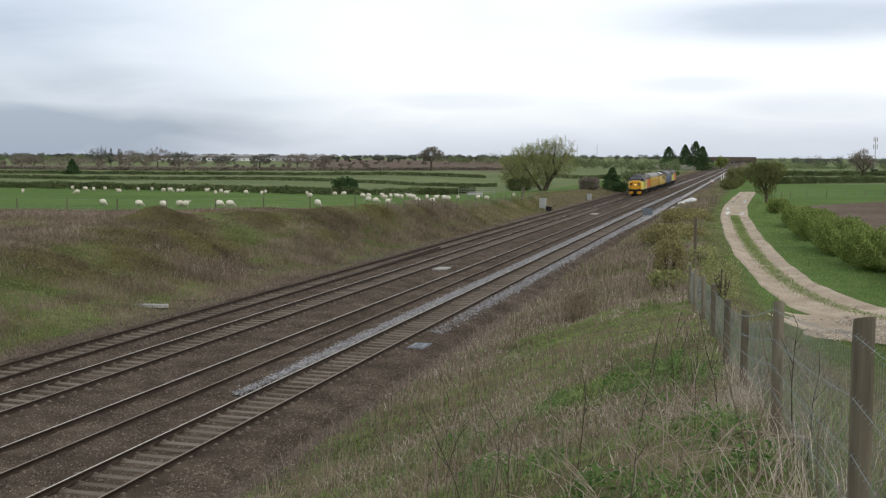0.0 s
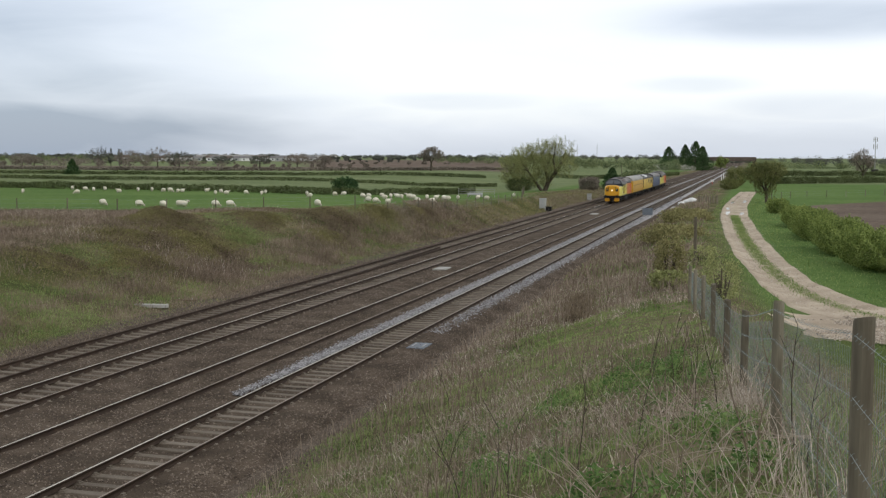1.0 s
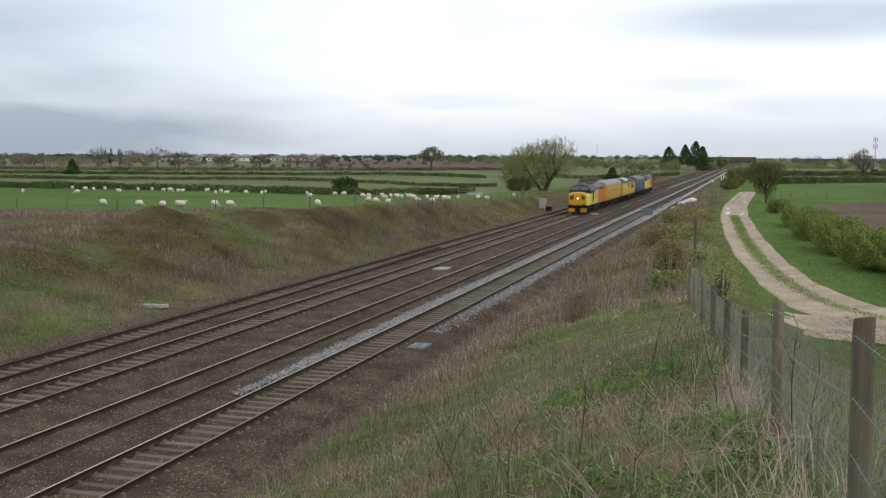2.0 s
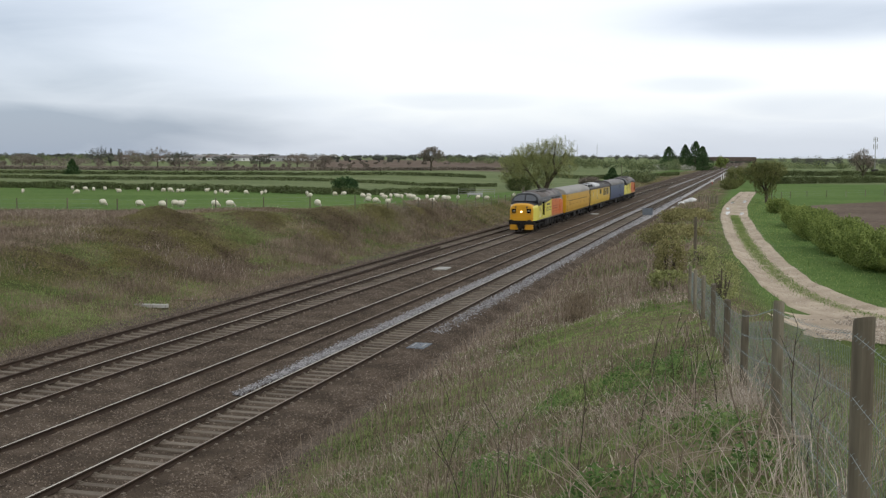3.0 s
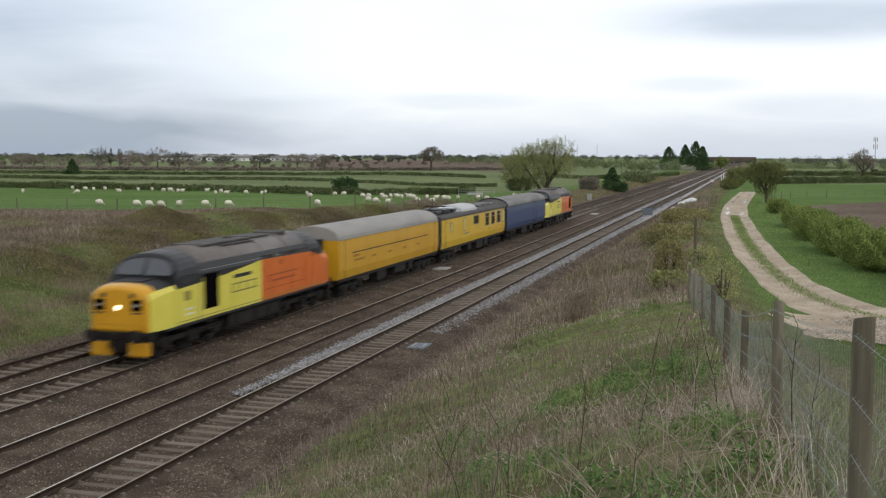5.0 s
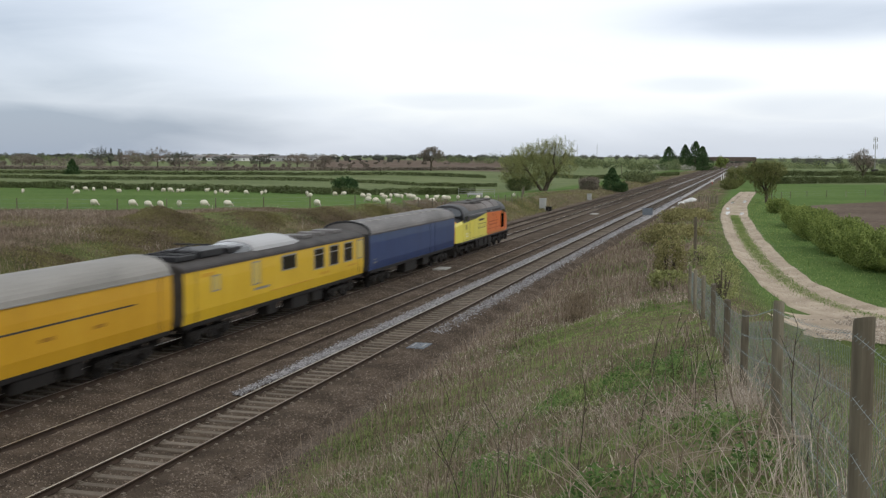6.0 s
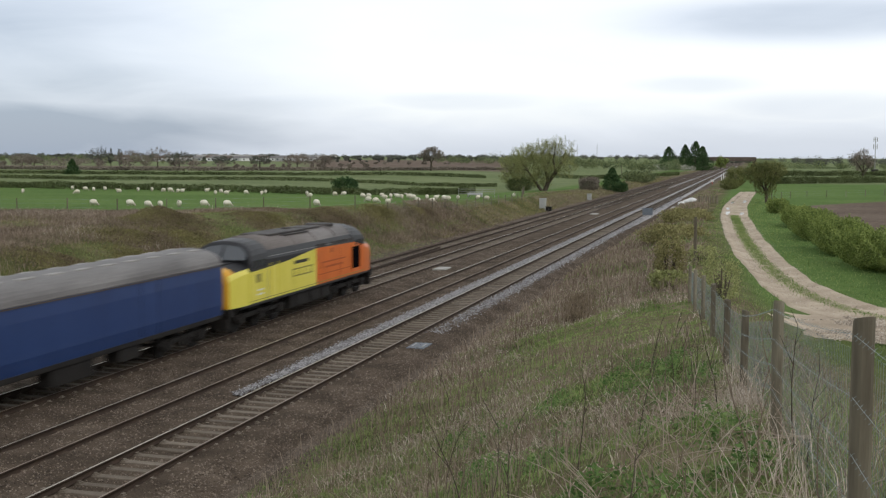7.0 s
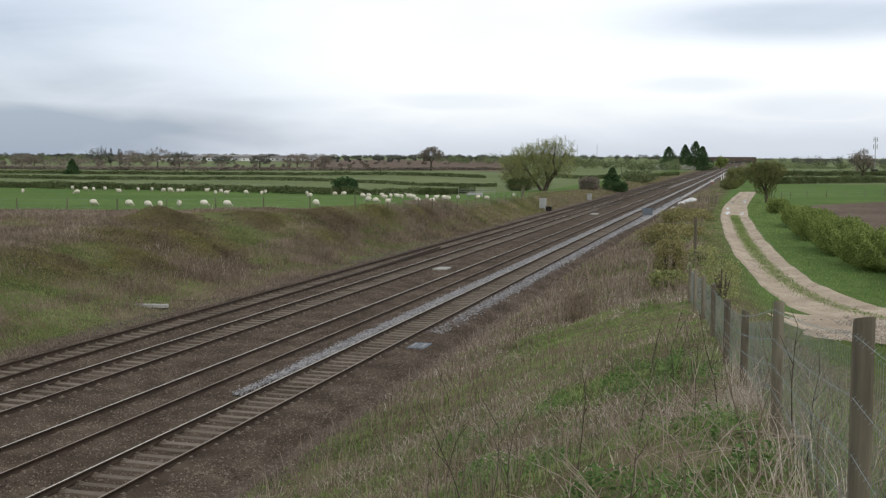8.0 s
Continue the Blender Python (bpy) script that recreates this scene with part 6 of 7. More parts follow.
def make_mound(x, y, w, l, h, brown, seed):
    """Trailing bramble over the slope: leaves on a low uneven dome that follows the ground, with arching canes."""
    rd = np.random.default_rng(seed)
    root = tagged(new("bramble_mound", None), "dead brown bramble mound on the cutting slope" if brown else "sprawling olive green bramble mound on the cutting slope", "bramble", "brambles on the cutting")
    root.location = (x, y, float(ground_z(x, y)))
    n = int(520 * w * l)
    a, r = rd.uniform(0, 6.283, n), np.abs(rd.normal(0, 0.62, n))
    px, py = np.cos(a) * r * w / 2, np.sin(a) * r * l / 2
    rough = fbm((px + x) * 0.55, (py + y) * 0.55, 4)
    keep = rough + 0.12 * rd.normal(size=n) > -0.28 + 0.16 * r
    px, py, r, rough = px[keep], py[keep], r[keep], rough[keep]
    n = len(px)
    z = ground_z(px + x, py + y) - root.location.z + 0.03 + 0.75 * h * np.exp(-r ** 2 * 1.2) * (0.6 + 1.5 * np.clip(rough + 0.2, 0, 1)) * rd.uniform(0.3, 1.08, n)
    P = np.stack([px, py, z], -1)
    q = fbm((px + x) * 0.3 + 8, (py + y) * 0.3, 4) + 0.1 * rd.normal(size=n) < (0.08 if brown else -0.1)
    leaf_cloud("dead_leaves", P[q], 0.085, M_DEADLEAF, root, "dead brown leaves")
    leaf_cloud("foliage", P[~q], 0.085, M_BRAMBLE, root, "olive green leaves")
    m = int(9 * w)
    c = rd.integers(0, n, m)
    lo = P[c] * np.array([0.9, 0.9, 1.0]) + np.array([0, 0, 0.02])
    hi = lo + np.stack([rd.normal(0, 0.5, m), rd.normal(0, 0.5, m), rd.uniform(0.05, 0.35, m)], -1)
    V = np.stack([lo - (0.012, 0, 0), lo + (0.012, 0, 0), hi], 1).reshape(-1, 3)
    tagged(soup("canes", V, np.arange(3 * m).reshape(-1, 3), M_DRYDARK, root, "thin arching canes"), kind="stuff")
    return root


def brambles():
    for k, row in enumerate(BRAMBLES):
        make_mound(*row, 80 + k)


def fields():
    # short pasture texture near enough to show, and the verges of the lane
    x, y = sow(68000, -5, 16, 12, 200, 1.6)
    lx, ly = lane_points()
    o = np.argsort(ly)
    cx = np.interp(y, ly[o], lx[o])
    k = (x > fence_x(y) + 0.5) & ((np.abs(x - cx) > 1.75) | ((np.abs(x - cx) < 0.3) & (rng.random(len(x)) < 0.8))) & (x < hedge_x(y) + 0.5) & ~((y < 56) & (x > 1.2) & (y > 45))
    x, y = x[k], y[k]
    blades("verge_sward", x, y, rng.uniform(0.04, 0.14, len(x)), np.interp(y, [12, 40, 200], [0.012, 0.025, 0.09]), rng.uniform(0.2, 0.9, len(x)), M_GRASS, "bright spring grass on the lane verges", "grass", zoff=0.04)
    # centre strip of the lane
    s = rng.integers(0, len(lx), 42000)
    tx, ty = np.gradient(lx), np.gradient(ly)
    l = np.hypot(tx, ty)
    off = rng.normal(0, 0.16, len(s))
    x, y = lx[s] - ty[s] / l[s] * off + rng.uniform(-0.3, 0.3, len(s)), ly[s] + tx[s] / l[s] * off + rng.uniform(-0.3, 0.3, len(s))
    k = (y < 140) & (fbm(x * 0.6, y * 0.6) > -0.36)
    blades("lane_centre_grass", x[k], y[k], rng.uniform(0.05, 0.15, k.sum()), np.interp(y[k], [38, 140], [0.018, 0.045]), rng.uniform(0.2, 0.9, k.sum()), M_GRASS, "grass strip between the lane's ruts", "grass", zoff=0.07)
    n = 16000
    x, y = rng.uniform(0.8, 7.5, n), rng.uniform(43, 54, n)
    k = (fbm(x * 0.7, y * 0.7) > -0.1) & (np.hypot((x - 4.6) / 3.6, (y - 48.3) / 4.2) + 0.6 * fbm(x, y) < 0.8)
    stones("lane_stones", x[k], y[k], ground_z(x[k], y[k]) + 0.085, rng.uniform(0.015, 0.055, k.sum()), M_LANESTONE, "loose pale stones spilt beside the lane", "stones")

    # pebbles loose on the lane
    s = rng.integers(0, len(lx), 9000)
    off = rng.uniform(-1.6, 1.6, len(s))
    x, y = lx[s] - ty[s] / l[s] * off + rng.uniform(-0.3, 0.3, len(s)), ly[s] + tx[s] / l[s] * off + rng.uniform(-0.3, 0.3, len(s))
    stones("lane_pebbles", x, y, ground_z(x, y) + 0.05, rng.uniform(0.015, 0.04, len(x)), M_LANESTONE, "pebbles loose on the farm lane", "stones")


bank_weeds()
cutting_weeds()
brambles()
fields()


def make_dead_stalk(x, y, h, seed, material, r=0.006, lean=0.3, name="dead_stalk", label="tall dead hogweed stalk", arch_over=0.0):
    """One dry stalk, bent and branched."""
    rd = random.Random(seed)
    bm = B()
    p = Vector((0, 0, -0.05))
    d = Vector((rd.uniform(-1, 1) * lean, rd.uniform(-1, 1) * lean, 1)).normalized()
    drift = Vector((rd.uniform(-1, 1), rd.uniform(-1, 1), -0.6)) * arch_over
    n = 7
    rings, twigs = [], []

    def ring(c, way, s):
        u = way.orthogonal().normalized()
        v = way.cross(u)
        rings.append([c + (u * math.cos(a) + v * math.sin(a)) * s for a in (0, 1.2566, 2.5133, 3.7699, 5.0265)])

    for k in range(n):
        q = p + d * h / n
        ring(p, d, r * (1 - 0.09 * k))
        if k > 2 and rd.random() < 0.75:
            b = (d + Vector((rd.uniform(-1, 1), rd.uniform(-1, 1), 0.2)) * 0.7).normalized()
            twigs.append((q, q + b * h * rd.uniform(0.1, 0.25)))
        p, d = q, (d + Vector((rd.uniform(-1, 1), rd.uniform(-1, 1), 0)) * 0.13 + drift * 0.3).normalized()
    ring(p, d, r * 0.3)
    loft(bm, rings)
    ob = part(name, bm, material)
    ob.location = (x, y, float(ground_z(x, y)))
    for a, b in twigs:
        bm = B()
        tube(bm, a, b, r * 0.55, r * 0.25, 4)
        part("twig", bm, material, ob)
    return tagged(ob, label, "dead plant", "dead stalks on the embankment")


rd = random.Random(5)
for k in range(46):
    y = 7 + 30 * rd.random() ** 1.5
    x = rd.uniform(-0.28 * y - 0.5, float(fence_x(y)) + 0.3)
    make_dead_stalk(x, y, rd.uniform(0.7, 1.35), k, M_DRYDARK if rd.random() < 0.6 else M_BARK, 0.005 + 0.00025 * y, 0.2)
for k in range(125):
    y = 5.6 + 8.5 * rd.random()
    x = float(fence_x(y)) + rd.uniform(-1.6, 0.7) * (0.6 + y * 0.05)
    make_dead_stalk(x, y, rd.uniform(0.5, 1.1), 100 + k, M_DRY, rd.uniform(0.003, 0.0065), 1.1, label="bleached arching bramble cane", arch_over=0.5)


# ---- wire fence on the embankment ----
def make_bank_fence():
    root = tagged(new("wire_fence", None), "weathered round wooden posts carrying barbed wire and rusty netting", "fence")
    spots = [(5.5, 0.05, 1.30), (10.9, 0.05, 1.23), (17.2, 0.055, 1.22), (21.4, 0.06, 1.20), (26.5, 0.06, 1.2), (31.5, 0.06, 1.25), (36.5, 0.06, 1.3), (42, 0.06, 1.3)]
    spots = [(-1.0, 0.06, 1.3)] + spots
    tops = []
    for k, (y, r, h) in enumerate(spots):
        x = float(fence_x(y))
        z = float(ground_z(x, y))
        bm = B()
        n = 14
        rings = []
        for j, (u, s) in enumerate(((-0.25, 1.05), (0.0, 1.04), (0.3, 1.0), (0.6, 1.0), (0.9, 0.99), (0.985, 0.98), (1.0, 0.93))):
            rings.append([(x + math.cos(a) * r * s * (1 + 0.05 * math.sin(3 * a + k + j)), y + math.sin(a) * r * s, z + u * h + (0.012 * math.cos(a + k) if u > 0.9 else 0)) for a in [6.283 * i / n for i in range(n)]])
        loft(bm, rings)
        part("post", bm, M_POST, root, "weathered round wooden post")
        tops.append((x - r * 0.9, y, z, h))
    wires = []
    for zf in (0.94, 0.72, 0.52, 0.34):
        bm = B()
        for (xa, ya, za, ha), (xb, yb, zb, hb) in zip(tops, tops[1:]):
            m = 6
            prev = None
            for i in range(m + 1):
                u = i / m
                sag = -0.03 * 4 * u * (1 - u)
                p = (xa + (xb - xa) * u, ya + (yb - ya) * u, za + zf * ha + (zb + zf * hb - za - zf * ha) * u + sag)
                if prev:
                    tube(bm, prev, p, 0.0013, n=4)
                prev = p
            ln = yb - ya
            for i in range(int(ln / 0.12)):   # barbs
                u = (i + 0.5) / int(ln / 0.12)
                c = Vector((xa + (xb - xa) * u, ya + (yb - ya) * u, za + zf * ha + (zb + zf * hb - za - zf * ha) * u - 0.12 * u * (1 - u)))
                if ya < 20:
                    tube(bm, c + Vector((0.012, 0, 0.012)), c - Vector((0.012, 0, 0.012)), 0.0011, n=3)
        part("wire", bm, M_WIRE, root, "thin barbed wire strand")
    # netting: a fine square mesh on the far side of the posts
    V, Fc = [], []

    def strand(a, b, r):
        k = len(V)
        a, b = np.array(a), np.array(b)
        for p in (a, b):
            V.extend([p + (r, 0, 0), p + (-r, r, 0), p + (-r, 0, r)])
        Fc.extend([(k, k + 1, k + 4, k + 3), (k + 1, k + 2, k + 5, k + 4), (k + 2, k, k + 3, k + 5)])

    for (xa, ya, za, ha), (xb, yb, zb, hb) in zip(tops, tops[1:]):
        n = int((yb - ya) / 0.075)
        for i in range(n):
            u, w = i / n, min(1, (i + 4) / n)
            at = lambda t, f: (xa + 0.10 + (xb - xa) * t, ya + (yb - ya) * t, za + (zb - za) * t + f * (ha + (hb - ha) * t))
            strand(at(u, 0.02), at(u, 0.86), 0.0009)
        for f in np.linspace(0.05, 0.86, 14):
            strand((xa + 0.10, ya, za + f * ha), (xb + 0.10, yb, zb + f * hb), 0.0009)
    tagged(soup("netting", V, Fc, M_WIRE, root, "fine wire netting"), kind="stuff")
    return root


make_bank_fence()


# ---- post and wire fence round the sheep field ----
def make_field_fence(pts, label, h=1.15, step=4.2):
    root = tagged(new("field_fence", None), label, "fence")
    P = np.array(pts, float)
    d = np.r_[0, np.cumsum(np.hypot(*np.diff(P, axis=0).T))]
    at = [(float(np.interp(s, d, P[:, 0])), float(np.interp(s, d, P[:, 1]))) for s in np.arange(0, d[-1], step)]
    at = [(x, y, float(ground_z(x, y))) for x, y in at]
    for x, y, z in at:
        bm = B()
        box(bm, x, y, z + h / 2 - 0.1, 0.09, 0.09, h + 0.2, 0.01, rz=random.uniform(0, 40), rx=random.uniform(-3, 3))
        part("post", bm, M_POST, root)
    for f in (0.9, 0.6, 0.3):
        bm = B()
        for a, b in zip(at, at[1:]):
            tube(bm, (a[0], a[1], a[2] + f * h), (b[0], b[1], b[2] + f * h), 0.005, n=3)
        part("wire", bm, M_WIRE, root)
    return root


make_field_fence([(-84, 76), (-62, 86), (-44, 93), (-33, 101), (-31.5, 125), (-31.5, 160), (-36, 185)], "thin wooden posts and wire round the sheep field")
make_field_fence([(2.8, 195), (6.5, 206), (14, 214), (40, 240)], "low wooden posts at a field corner", h=1.2, step=5)


# ---- sheep ----
def make_sheep(label, grazing=True):
    root = tagged(new("sheep", None), label, "sheep", "grazing flock")
    g = 0.70   # size of a small ewe
    bm = B()
    bmesh.ops.create_icosphere(bm, subdivisions=3, radius=1)
    for v in bm.verts:
        c = v.co
        k = 1 + 0.06 * noise.noise(c * 3.5) + 0.03 * noise.noise(c * 9)
        v.co = Vector((c.x * 0.34 * k, (abs(c.y) ** 0.85) * math.copysign(0.54, c.y) * k, 0.52 + c.z * 0.36 * k)) * g
    part("body", bm, M_WOOL, root, "thick cream fleece", smooth=True)
    bm = B()
    hz, hy = (0.18, -0.72) if grazing else (0.82, -0.68)
    tube(bm, (0, -0.4, 0.56), (0, hy + 0.1, hz + 0.12), 0.14, 0.09, 9)
    bmesh.ops.scale(bm, vec=(g, g, g), verts=bm.verts)
    part("neck", bm, M_WOOL, root)
    bm = B()
    bmesh.ops.create_icosphere(bm, subdivisions=2, radius=1, matrix=Matrix.Translation((0, hy * g, hz * g)) @ pose(0, 0, 0, 50 if grazing else 15, 0, 0) @ Matrix.Diagonal((0.075, 0.16, 0.085, 1)))
    head = part("head", bm, M_SHEEPFACE, root, "pale grey face", smooth=True)
    for s in (-1, 1):
        bm = B()
        tube(bm, (s * 0.06, hy + 0.1, hz + 0.08), (s * 0.17, hy + 0.12, hz + 0.07), 0.03, 0.012, 6)
        bmesh.ops.scale(bm, vec=(g, g, g), verts=bm.verts)
        part("ear", bm, M_SHEEPFACE, head)
        for y in (-0.32, 0.34):
            bm = B()
            tube(bm, (s * 0.13, y, 0.0), (s * 0.14, y, 0.36), 0.028, 0.05, 7)
            bmesh.ops.scale(bm, vec=(g, g, g), verts=bm.verts)
            part("leg", bm, M_SHEEPFACE, root)
    return root


flock_a = make_sheep("cream-fleeced sheep grazing on green pasture")
flock_b = make_sheep("cream-fleeced sheep standing with raised head on pasture", False)


def stand(x, y, turn=0.0, dz=0.0):
    return pose(x, y, float(ground_z(x, y)) + dz, 0, 0, turn)


# walkers: the nearer ewes, moved in motions()
WALKERS = []


def add_walker(path, src):
    ob = copy_thing(src, stand(path[0][1], path[0][2], path[0][3]))
    WALKERS.append((ob, path))


# standing and grazing further off, by plan
rd = random.Random(21)
FLOCK = [(-91.7, 131.1), (-82.5, 129.2), (-90.0, 142.9), (-87.3, 140.7), (-87.1, 143.3), (-80.9, 136.5), (-82.1, 143.5), (-80.3, 144.1), (-76.9, 141.1), (-74.3, 140.2), (-74.7, 142.2), (-73.2, 146.5), (-67.3, 137.1), (-69.8, 143.9), (-66.6, 138.9), (-65.1, 141.6), (-62.0, 139.8), (-63.7, 144.8), (-57.8, 145.0), (-52.4, 132.5), (-52.8, 142.2), (-53.5, 147.7), (-46.2, 134.2), (-45.2, 133.6), (-38.8, 114.6), (-36.7, 110.6), (-45.0, 138.1), (-40.2, 124.4), (-34.5, 107.8), (-42.5, 133.9), (-42.9, 137.8), (-40.5, 131.9), (-38.4, 129.8), (-33.9, 116.0), (-36.8, 129.9), (-33.2, 119.2), (-35.2, 128.1), (-34.1, 127.5), (-33.5, 127.0), (-33.3, 130.8), (-33.0, 139.6), (-32.6, 142.9), (-32.9, 161.4), (-92.3, 143.4)]
for k, (x, y) in enumerate(FLOCK):
    src = flock_a if rd.random() < 0.7 else flock_b
    a = rd.choice((60, 90, 110, -70, -90, -110, 20, 160)) + rd.uniform(-15, 15)
    copy_thing(src, stand(x, y, a) @ Matrix.Scale(0.88, 4))


# ---- lineside things ----
def make_cabinet(x, y, w, d, h, material, label, legs=True, name="lineside_cabinet"):
    root = tagged(new(name, None), label, "cabinet")
    root.location = (x, y, float(ground_z(x, y)) if x < -28 or x > -11 else float(ballast_top(np.array(x))))
    bm = B()
    box(bm, 0, 0, 0.25 + (h - 0.25) / 2, w, d, h - 0.25, 0.02)
    part("body", bm, material, root)
    bm = B()
    box(bm, 0, 0, h + 0.03, w + 0.12, d + 0.12, 0.06, 0.015)
    part("lid", bm, material, root)
    for s in (-1, 1):
        bm = B()
        box(bm, s * w * 0.25, -d / 2 - 0.01, 0.25 + (h - 0.25) / 2, w * 0.46, 0.025, h - 0.4, 0.006)
        dr = part("door", bm, material, root)
        bm = B()
        box(bm, s * 0.06, -d / 2 - 0.035, h * 0.55, 0.02, 0.03, 0.14)
        part("handle", bm, M_STEEL, dr)
        bm = B()
        box(bm, s * (w / 2 - 0.08), 0, 0.1, 0.1, d * 0.9, 0.34)
        part("leg", bm, M_CONCRETE, root)
    return root


make_cabinet(-28.75, 161.5, 0.9, 0.6, 1.6, M_GREYBOX, "pale grey relay cabinet standing beside the line")
make_cabinet(-27.75, 160.6, 0.8, 0.5, 0.8, M_UNDER, "low dark equipment case beside a relay cabinet")
make_cabinet(-27.9, 203, 0.75, 0.5, 1.35, M_GREYBOX, "small pale cabinet beside the line")
make_cabinet(-12.75, 146, 1.25, 0.5, 1.05, M_TROUGH, "blue-grey equipment cabinet beside the running line")


def make_plate(name, x, y, w, l, h, material, label, rz=0.0, z=None):
    root = tagged(new(name, None), label, "cover")
    root.location = (x, y, (float(ballast_top(np.array(x))) if -28 < x < -11.2 else float(ground_z(x, y))) if z is None else z)
    root.rotation_euler = (0, 0, radians(rz))
    bm = B()
    box(bm, 0, 0, h / 2, w, l, h, 0.015)
    part("slab", bm, material, root)
    for s in (-1, 1):
        bm = B()
        box(bm, s * w * 0.3, 0, h + 0.012, 0.05, l * 0.5, 0.02)
        part("lifting_bar", bm, M_STEEL, root)
    return root


make_plate("cable_cover", -20.0, 74.3, 0.85, 1.7, 0.10, M_CONCRETE, "pale concrete cover lying between two tracks", z=-0.17)
make_plate("cable_cover", -20.0, 150.5, 0.9, 2.2, 0.12, M_CONCRETE, "pale concrete cover lying between two tracks", z=-0.17)
make_plate("pit_cover", -12.75, 43.9, 0.72, 1.35, 0.07, M_TROUGH, "blue-grey cable pit cover beside the ballast", z=-0.2)
make_plate("fallen_slab", -29.3, 52.3, 1.7, 0.4, 0.16, M_CONCRETE, "broken pale concrete slab lying in weeds", rz=8)
make_plate("fallen_slab", -29.0, 55.4, 1.1, 0.35, 0.07, M_DEADLEAF, "mossy concrete slab lying in weeds", rz=20)
make_plate("trough_lid", -11.4, 176, 0.9, 6, 0.15, M_CONCRETE, "pale concrete trough lids beside the line", z=-0.35)
make_plate("trough_lid", -12.0, 157, 0.7, 3, 0.12, M_TROUGH, "blue-grey trough lid beside the line", z=-0.35)


def make_sack(x, y, s, seed):
    bm = B()
    bmesh.ops.create_icosphere(bm, subdivisions=2, radius=1)
    for v in bm.verts:
        k = 1 + 0.22 * noise.noise(v.co * 1.8 + Vector((seed * 4.1, 0, 0)))
        v.co = Vector((v.co.x * 0.6 * k, v.co.y * 0.5 * k, max(0, v.co.z * 0.42 * k + 0.32))) * s
    ob = part("ballast_bag", bm, M_WHITE, smooth=True)
    ob.location = (x, y, float(ground_z(x, y)) - 0.03)
    return tagged(ob, "slumped white bag of stone beside the line", "bag", "white bags beside the line")


for k, (x, y) in enumerate(((-11.0, 186), (-10.2, 188), (-9.6, 190.5), (-10.6, 191), (-9.9, 193.5), (-9.3, 187))):
    make_sack(x, y, 0.95 + 0.12 * (k % 3), k)


def make_marker_post(x, y, h, material, label, board=None):
    root = tagged(new("marker_post", None), label, "post")
    root.location = (x, y, float(ground_z(x, y)))
    bm = B()
    box(bm, 0, 0, h / 2 - 0.1, 0.16, 0.16, h + 0.2, 0.01)
    part("post", bm, material, root)
    if board:
        bm = B()
        box(bm, 0, -0.1, h - 0.3, *board, 0.01)
        part("board", bm, M_WHITE if material is not M_WHITE else M_RED, root)
    return root


for y in (345, 372, 379, 402):
    make_marker_post(-9.2 - (y - 345) * 0.005, y, 2.4, M_WHITE, "white lineside post beside the near track")
make_marker_post(-11.2, 330, 1.3, M_RED, "red and white limit board beside the line", (0.8, 0.05, 0.6))
make_marker_post(-3.1, 66, 2.6, M_POST, "tall grey ivy-wound post in the fence line")
for x, y, h in ((-95, 640, 11), (-84, 640, 11.5), (-38.5, 350, 4.5)):
    make_marker_post(x, y, h, M_POST, "thin wooden pole beyond the pasture")


def make_pallet_fence(x, y):
    root = tagged(new("sheet_barrier", None), "short grey sheet barrier beside the lane", "barrier")
    root.location = (x, y, float(ground_z(x, y)))
    for k in range(6):
        bm = B()
        box(bm, k * 0.5 - 1.25, k * 0.5, 0.6, 0.46, 0.05, 1.25, 0.01, rz=45)
        part("panel", bm, M_POST, root)
    return root


make_pallet_fence(-6.6, 176)


def make_mast(x, y, h):
    root = tagged(new("phone_mast", None), "slim grey telephone mast with panel aerials on the skyline", "mast")
    root.location = (x, y, float(ground_z(x, y)))
    bm = B()
    tube(bm, (0, 0, -0.3), (0, 0, h), 0.2, 0.13, 10)
    part("pole", bm, M_GREYBOX, root)
    for k in range(3):
        a = 2.1 * k + 0.4
        for z in (h - 1.2, h - 4.0):
            bm = B()
            box(bm, math.cos(a) * 0.75, math.sin(a) * 0.75, z, 0.25, 0.2, 1.8, 0.03)
            tube(bm, (0, 0, z), (math.cos(a) * 0.75, math.sin(a) * 0.75, z), 0.05, n=5)
            part("aerial", bm, M_GREYBOX, root)
    bm = B()
    box(bm, 0, 0, 1.0, 2.6, 1.6, 2.4, 0.05)
    part("cabin", bm, M_ROOF_DARK, root)
    return root


make_mast(46.2, 490, 15.2)


def make_trough(x, y):
    root = tagged(new("sheep_trough", None), "pale galvanised trough with a hurdle beside it in pasture", "trough")
    root.location = (x, y, float(ground_z(x, y)))
    bm = B()
    box(bm, 0, 0, 0.42, 1.9, 0.5, 0.3, 0.05)
    part("tank", bm, M_COVER, root, "pale metal tank")
    for q in (-0.9, 0.9):
        bm = B()
        box(bm, q, 0, 0.12, 0.1, 0.5, 0.26)
        part("leg", bm, M_STEEL, root)
    for z in (0.4, 0.7, 1.0):
        bm = B()
        tube(bm, (-2.4, 0.8, z), (2.4, 0.8, z), 0.018, n=6)
        part("hurdle_rail", bm, M_GREYBOX, root)
    for q in (-2.4, -0.8, 0.8, 2.4):
        bm = B()
        tube(bm, (q, 0.8, -0.05), (q, 0.8, 1.1), 0.022, n=6)
        part("hurdle_post", bm, M_GREYBOX, root)
    return root


make_trough(-34.9, 146)


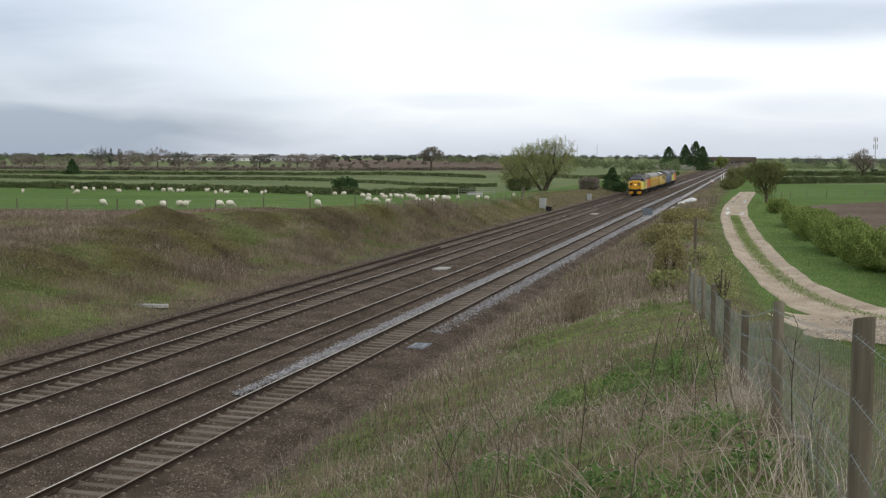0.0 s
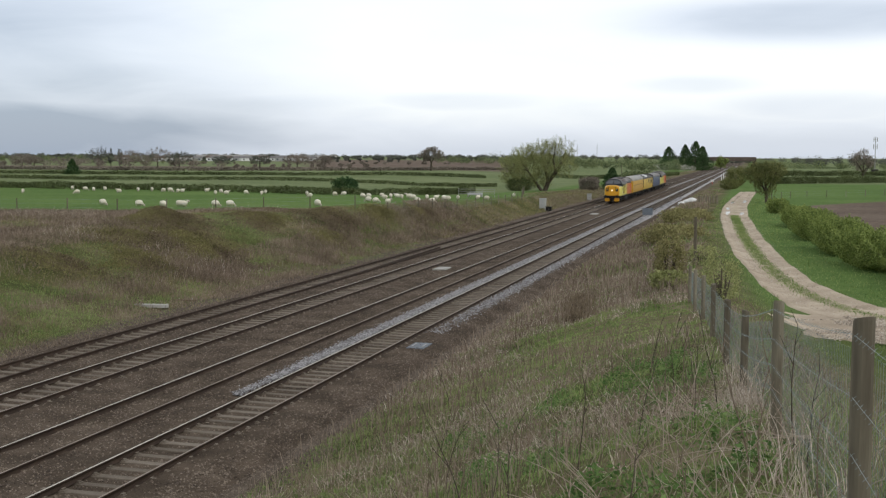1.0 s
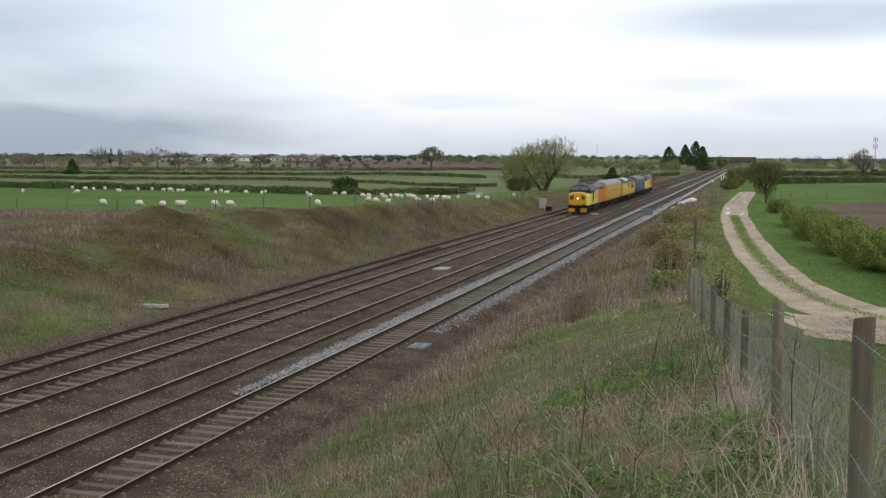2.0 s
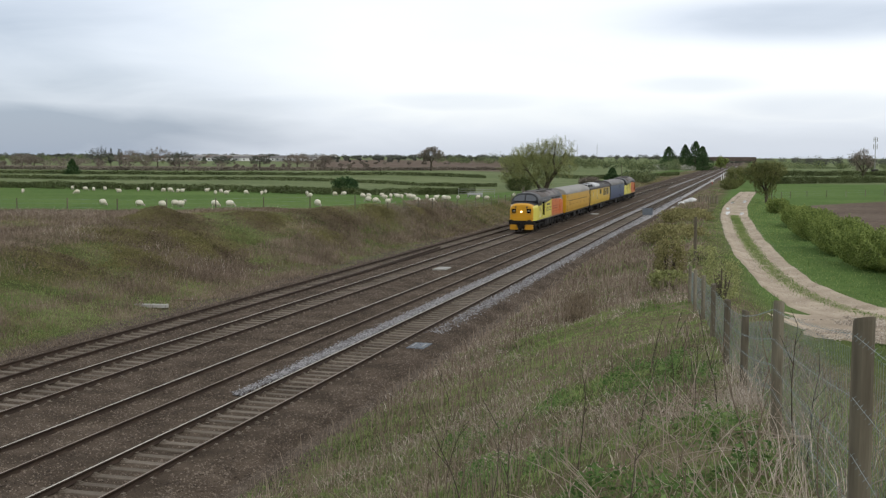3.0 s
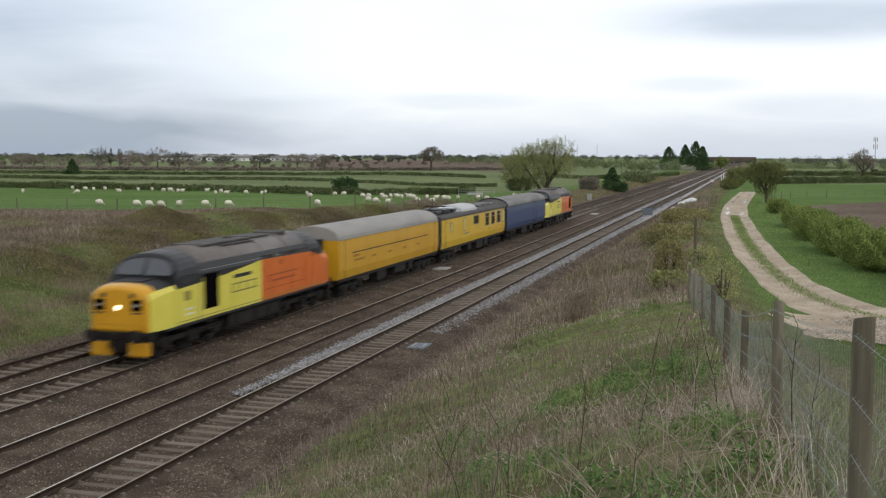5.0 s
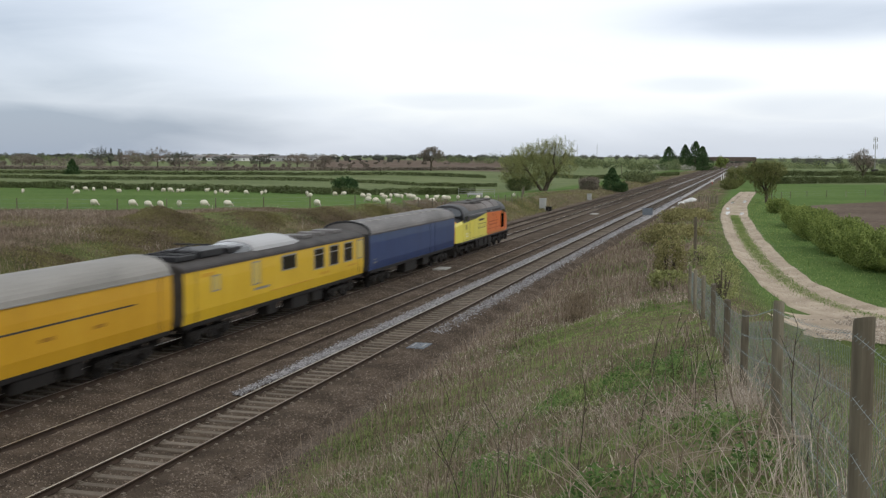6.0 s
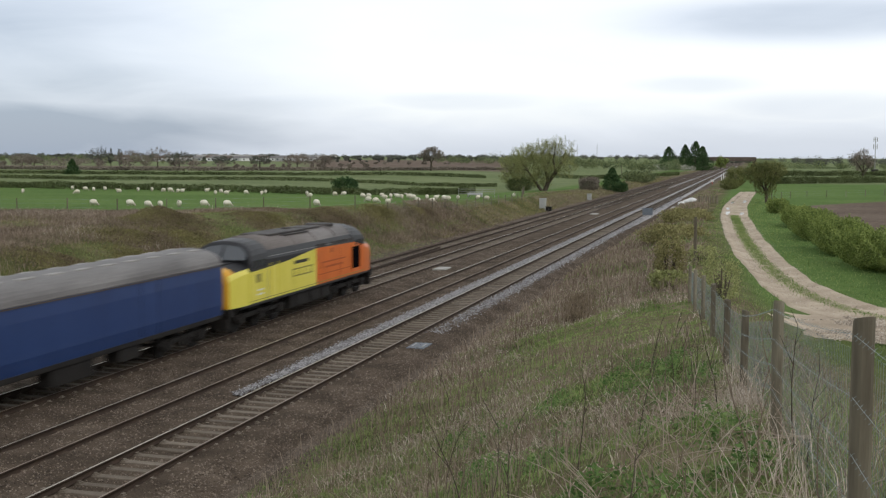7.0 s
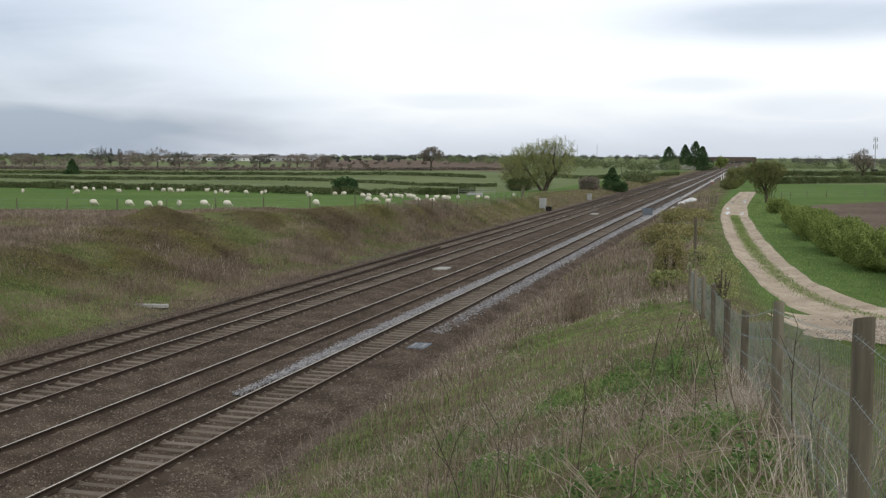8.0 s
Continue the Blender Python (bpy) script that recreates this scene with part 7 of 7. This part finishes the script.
# ---- bridge over the line, far off ----
def make_bridge():
    root = tagged(new("road_bridge", None), "dark brick and girder road bridge across the line", "bridge")
    y = 745
    bm = B()
    box(bm, -18, y, 5.3, 38, 7, 1.4, 0.1)
    part("deck", bm, M_BRICK, root)
    for s in (-1, 1):
        bm = B()
        box(bm, -18, y + s * 3.4, 6.5, 38, 0.4, 1.1, 0.05)
        part("parapet", bm, M_BRICK, root)
    for x, w in ((-29.5, 2.2), (-33.5, 1.6), (0.0, 3.0)):
        bm = B()
        box(bm, x, y, 2.1, w, 6.4, 5.2, 0.1)
        part("pier", bm, M_BRICK, root)
    for s, x0 in ((-1, -37), (1, 1)):
        bm = B()
        v = [bm.verts.new(p) for p in ((x0, y - 9, -0.5), (x0, y + 9, -0.5), (x0, y + 4, 5.9), (x0, y - 4, 5.9), (x0 + s * 60, y - 3, -0.5), (x0 + s * 60, y + 3, -0.5))]
        for f in ((0, 1, 2, 3), (0, 3, 4), (1, 5, 2), (3, 2, 5, 4)):
            bm.faces.new([v[i] for i in f])
        bmesh.ops.recalc_face_normals(bm, faces=bm.faces)
        part("approach_bank", bm, M_SCRUB, root, "overgrown approach embankment")
    return root


make_bridge()


# ---- far buildings ----
def make_house(x, y, w, d, h, rz, wall, label, name="house", roof_mat=None):
    root = tagged(new(name, None), label, "building", "far buildings")
    root.location, root.rotation_euler = (x, y, float(ground_z(x, y)) - 0.2), (0, 0, radians(rz))
    bm = B()
    box(bm, 0, 0, h / 2, w, d, h)
    wl = part("wall", bm, wall, root)
    bm = B()
    v = [bm.verts.new(p) for p in ((-w / 2 - 0.3, -d / 2 - 0.3, h), (w / 2 + 0.3, -d / 2 - 0.3, h), (w / 2 + 0.3, d / 2 + 0.3, h), (-w / 2 - 0.3, d / 2 + 0.3, h), (-w / 2 - 0.3, 0, h + d * 0.3), (w / 2 + 0.3, 0, h + d * 0.3))]
    for f in ((0, 1, 5, 4), (2, 3, 4, 5), (0, 4, 3), (1, 2, 5), (0, 3, 2, 1)):
        bm.faces.new([v[i] for i in f])
    part("roof", bm, roof_mat or M_BRICK, root)
    for k in range(max(2, int(w / 4))):
        bm = B()
        box(bm, -w / 2 + (k + 0.5) * w / max(2, int(w / 4)), -d / 2 - 0.02, h * 0.55, 1.1, 0.08, 1.1)
        part("window", bm, M_GLASS, wl)
    return root


rd = random.Random(9)
for k in range(20):
    u = k / 19
    make_house(-440 + 125 * u + rd.uniform(-6, 6), 740 + 50 * u + rd.uniform(-20, 30), rd.uniform(6, 10), rd.uniform(4, 6), rd.uniform(2.0, 2.8), 20 + rd.uniform(-20, 20), M_WHITE if rd.random() < 0.7 else M_GREYBOX, "small white-walled house far across the fields", roof_mat=M_ROOF if rd.random() < 0.5 else M_BRICK)
make_house(-455, 960, 62, 8, 1.9, 22, M_GREYBOX, "long low warehouse with a pale grey roof far off", "warehouse", M_ROOF_PALE)
make_house(-385, 985, 40, 8, 1.7, 22, M_GREYBOX, "long low warehouse with a pale grey roof far off", "warehouse", M_ROOF_PALE)

# the nearer ewes: seconds, place, heading
NEAR = [
    [(0, -60.7, 99.4, 80), (3.5, -60.7, 99.4, 80), (4.5, -60.85, 99.4, 88), (6.3, -61.6, 99.2, 90), (8, -61.6, 99.2, 90)],
    [(0, -56.6, 99.0, 95), (3.5, -56.55, 99.0, 92), (4.5, -56.65, 99.0, 90), (6.0, -57.3, 99.0, 90), (8, -57.65, 99.0, 88)],
    [(0, -54.05, 99.0, 70), (3.3, -54.15, 99.0, 80), (4.5, -55.25, 99.0, 90), (6.0, -55.65, 99.0, 84), (8, -55.65, 99.0, 80)],
    [(0, -52.4, 99.2, 80), (3.0, -52.9, 99.2, 85), (4.5, -54.3, 99.2, 90), (6.0, -54.45, 99.2, 60), (8, -54.45, 99.2, 40)],
    [(0, -51.7, 99.0, 90), (3.5, -52.25, 99.0, 88), (5.0, -52.35, 99.0, 60), (6.0, -52.35, 99.0, 30), (8, -52.35, 99.0, 20)],
    [(0, -48.9, 100.4, 95), (1.5, -49.4, 100.4, 92), (3.5, -49.35, 100.4, 90), (4.5, -50.1, 100.4, 90), (6.0, -50.5, 100.4, 92), (8, -50.5, 100.4, 95)],
    [(0, -47.9, 100.6, 100), (3.5, -47.95, 100.6, 100), (6.0, -48.15, 100.6, 98), (8, -48.2, 100.6, 96)],
    [(0, -39.6, 102.0, 60), (4.0, -39.6, 102.0, 55), (8, -39.75, 102.0, 60)],
]
for n_, path_ in enumerate(NEAR):
    add_walker(path_, flock_a if n_ != 4 else flock_b)
flock_a.matrix_basis, flock_b.matrix_basis = stand(-76.2, 141.6, 85), stand(-40.0, 133.4, -80)


# ---- what moves ----
def motions():
    for ob, back in TRAIN:
        rows = []
        for k in range(17):
            t = k * 0.5
            lag = np.interp(t, [0, 4, 6, 8], [-0.5, -0.5, 0.05, 0.1]) + 0.66 * (k % 2)
            rows.append((t, pose(TX, 54.80 - 36.97 * (t - 4.5) + back + float(lag), -0.02)))
        walk(ob, rows)
    for ob, path in WALKERS:
        walk(ob, [(t, stand(x, y, a)) for t, x, y, a in path])


motions()
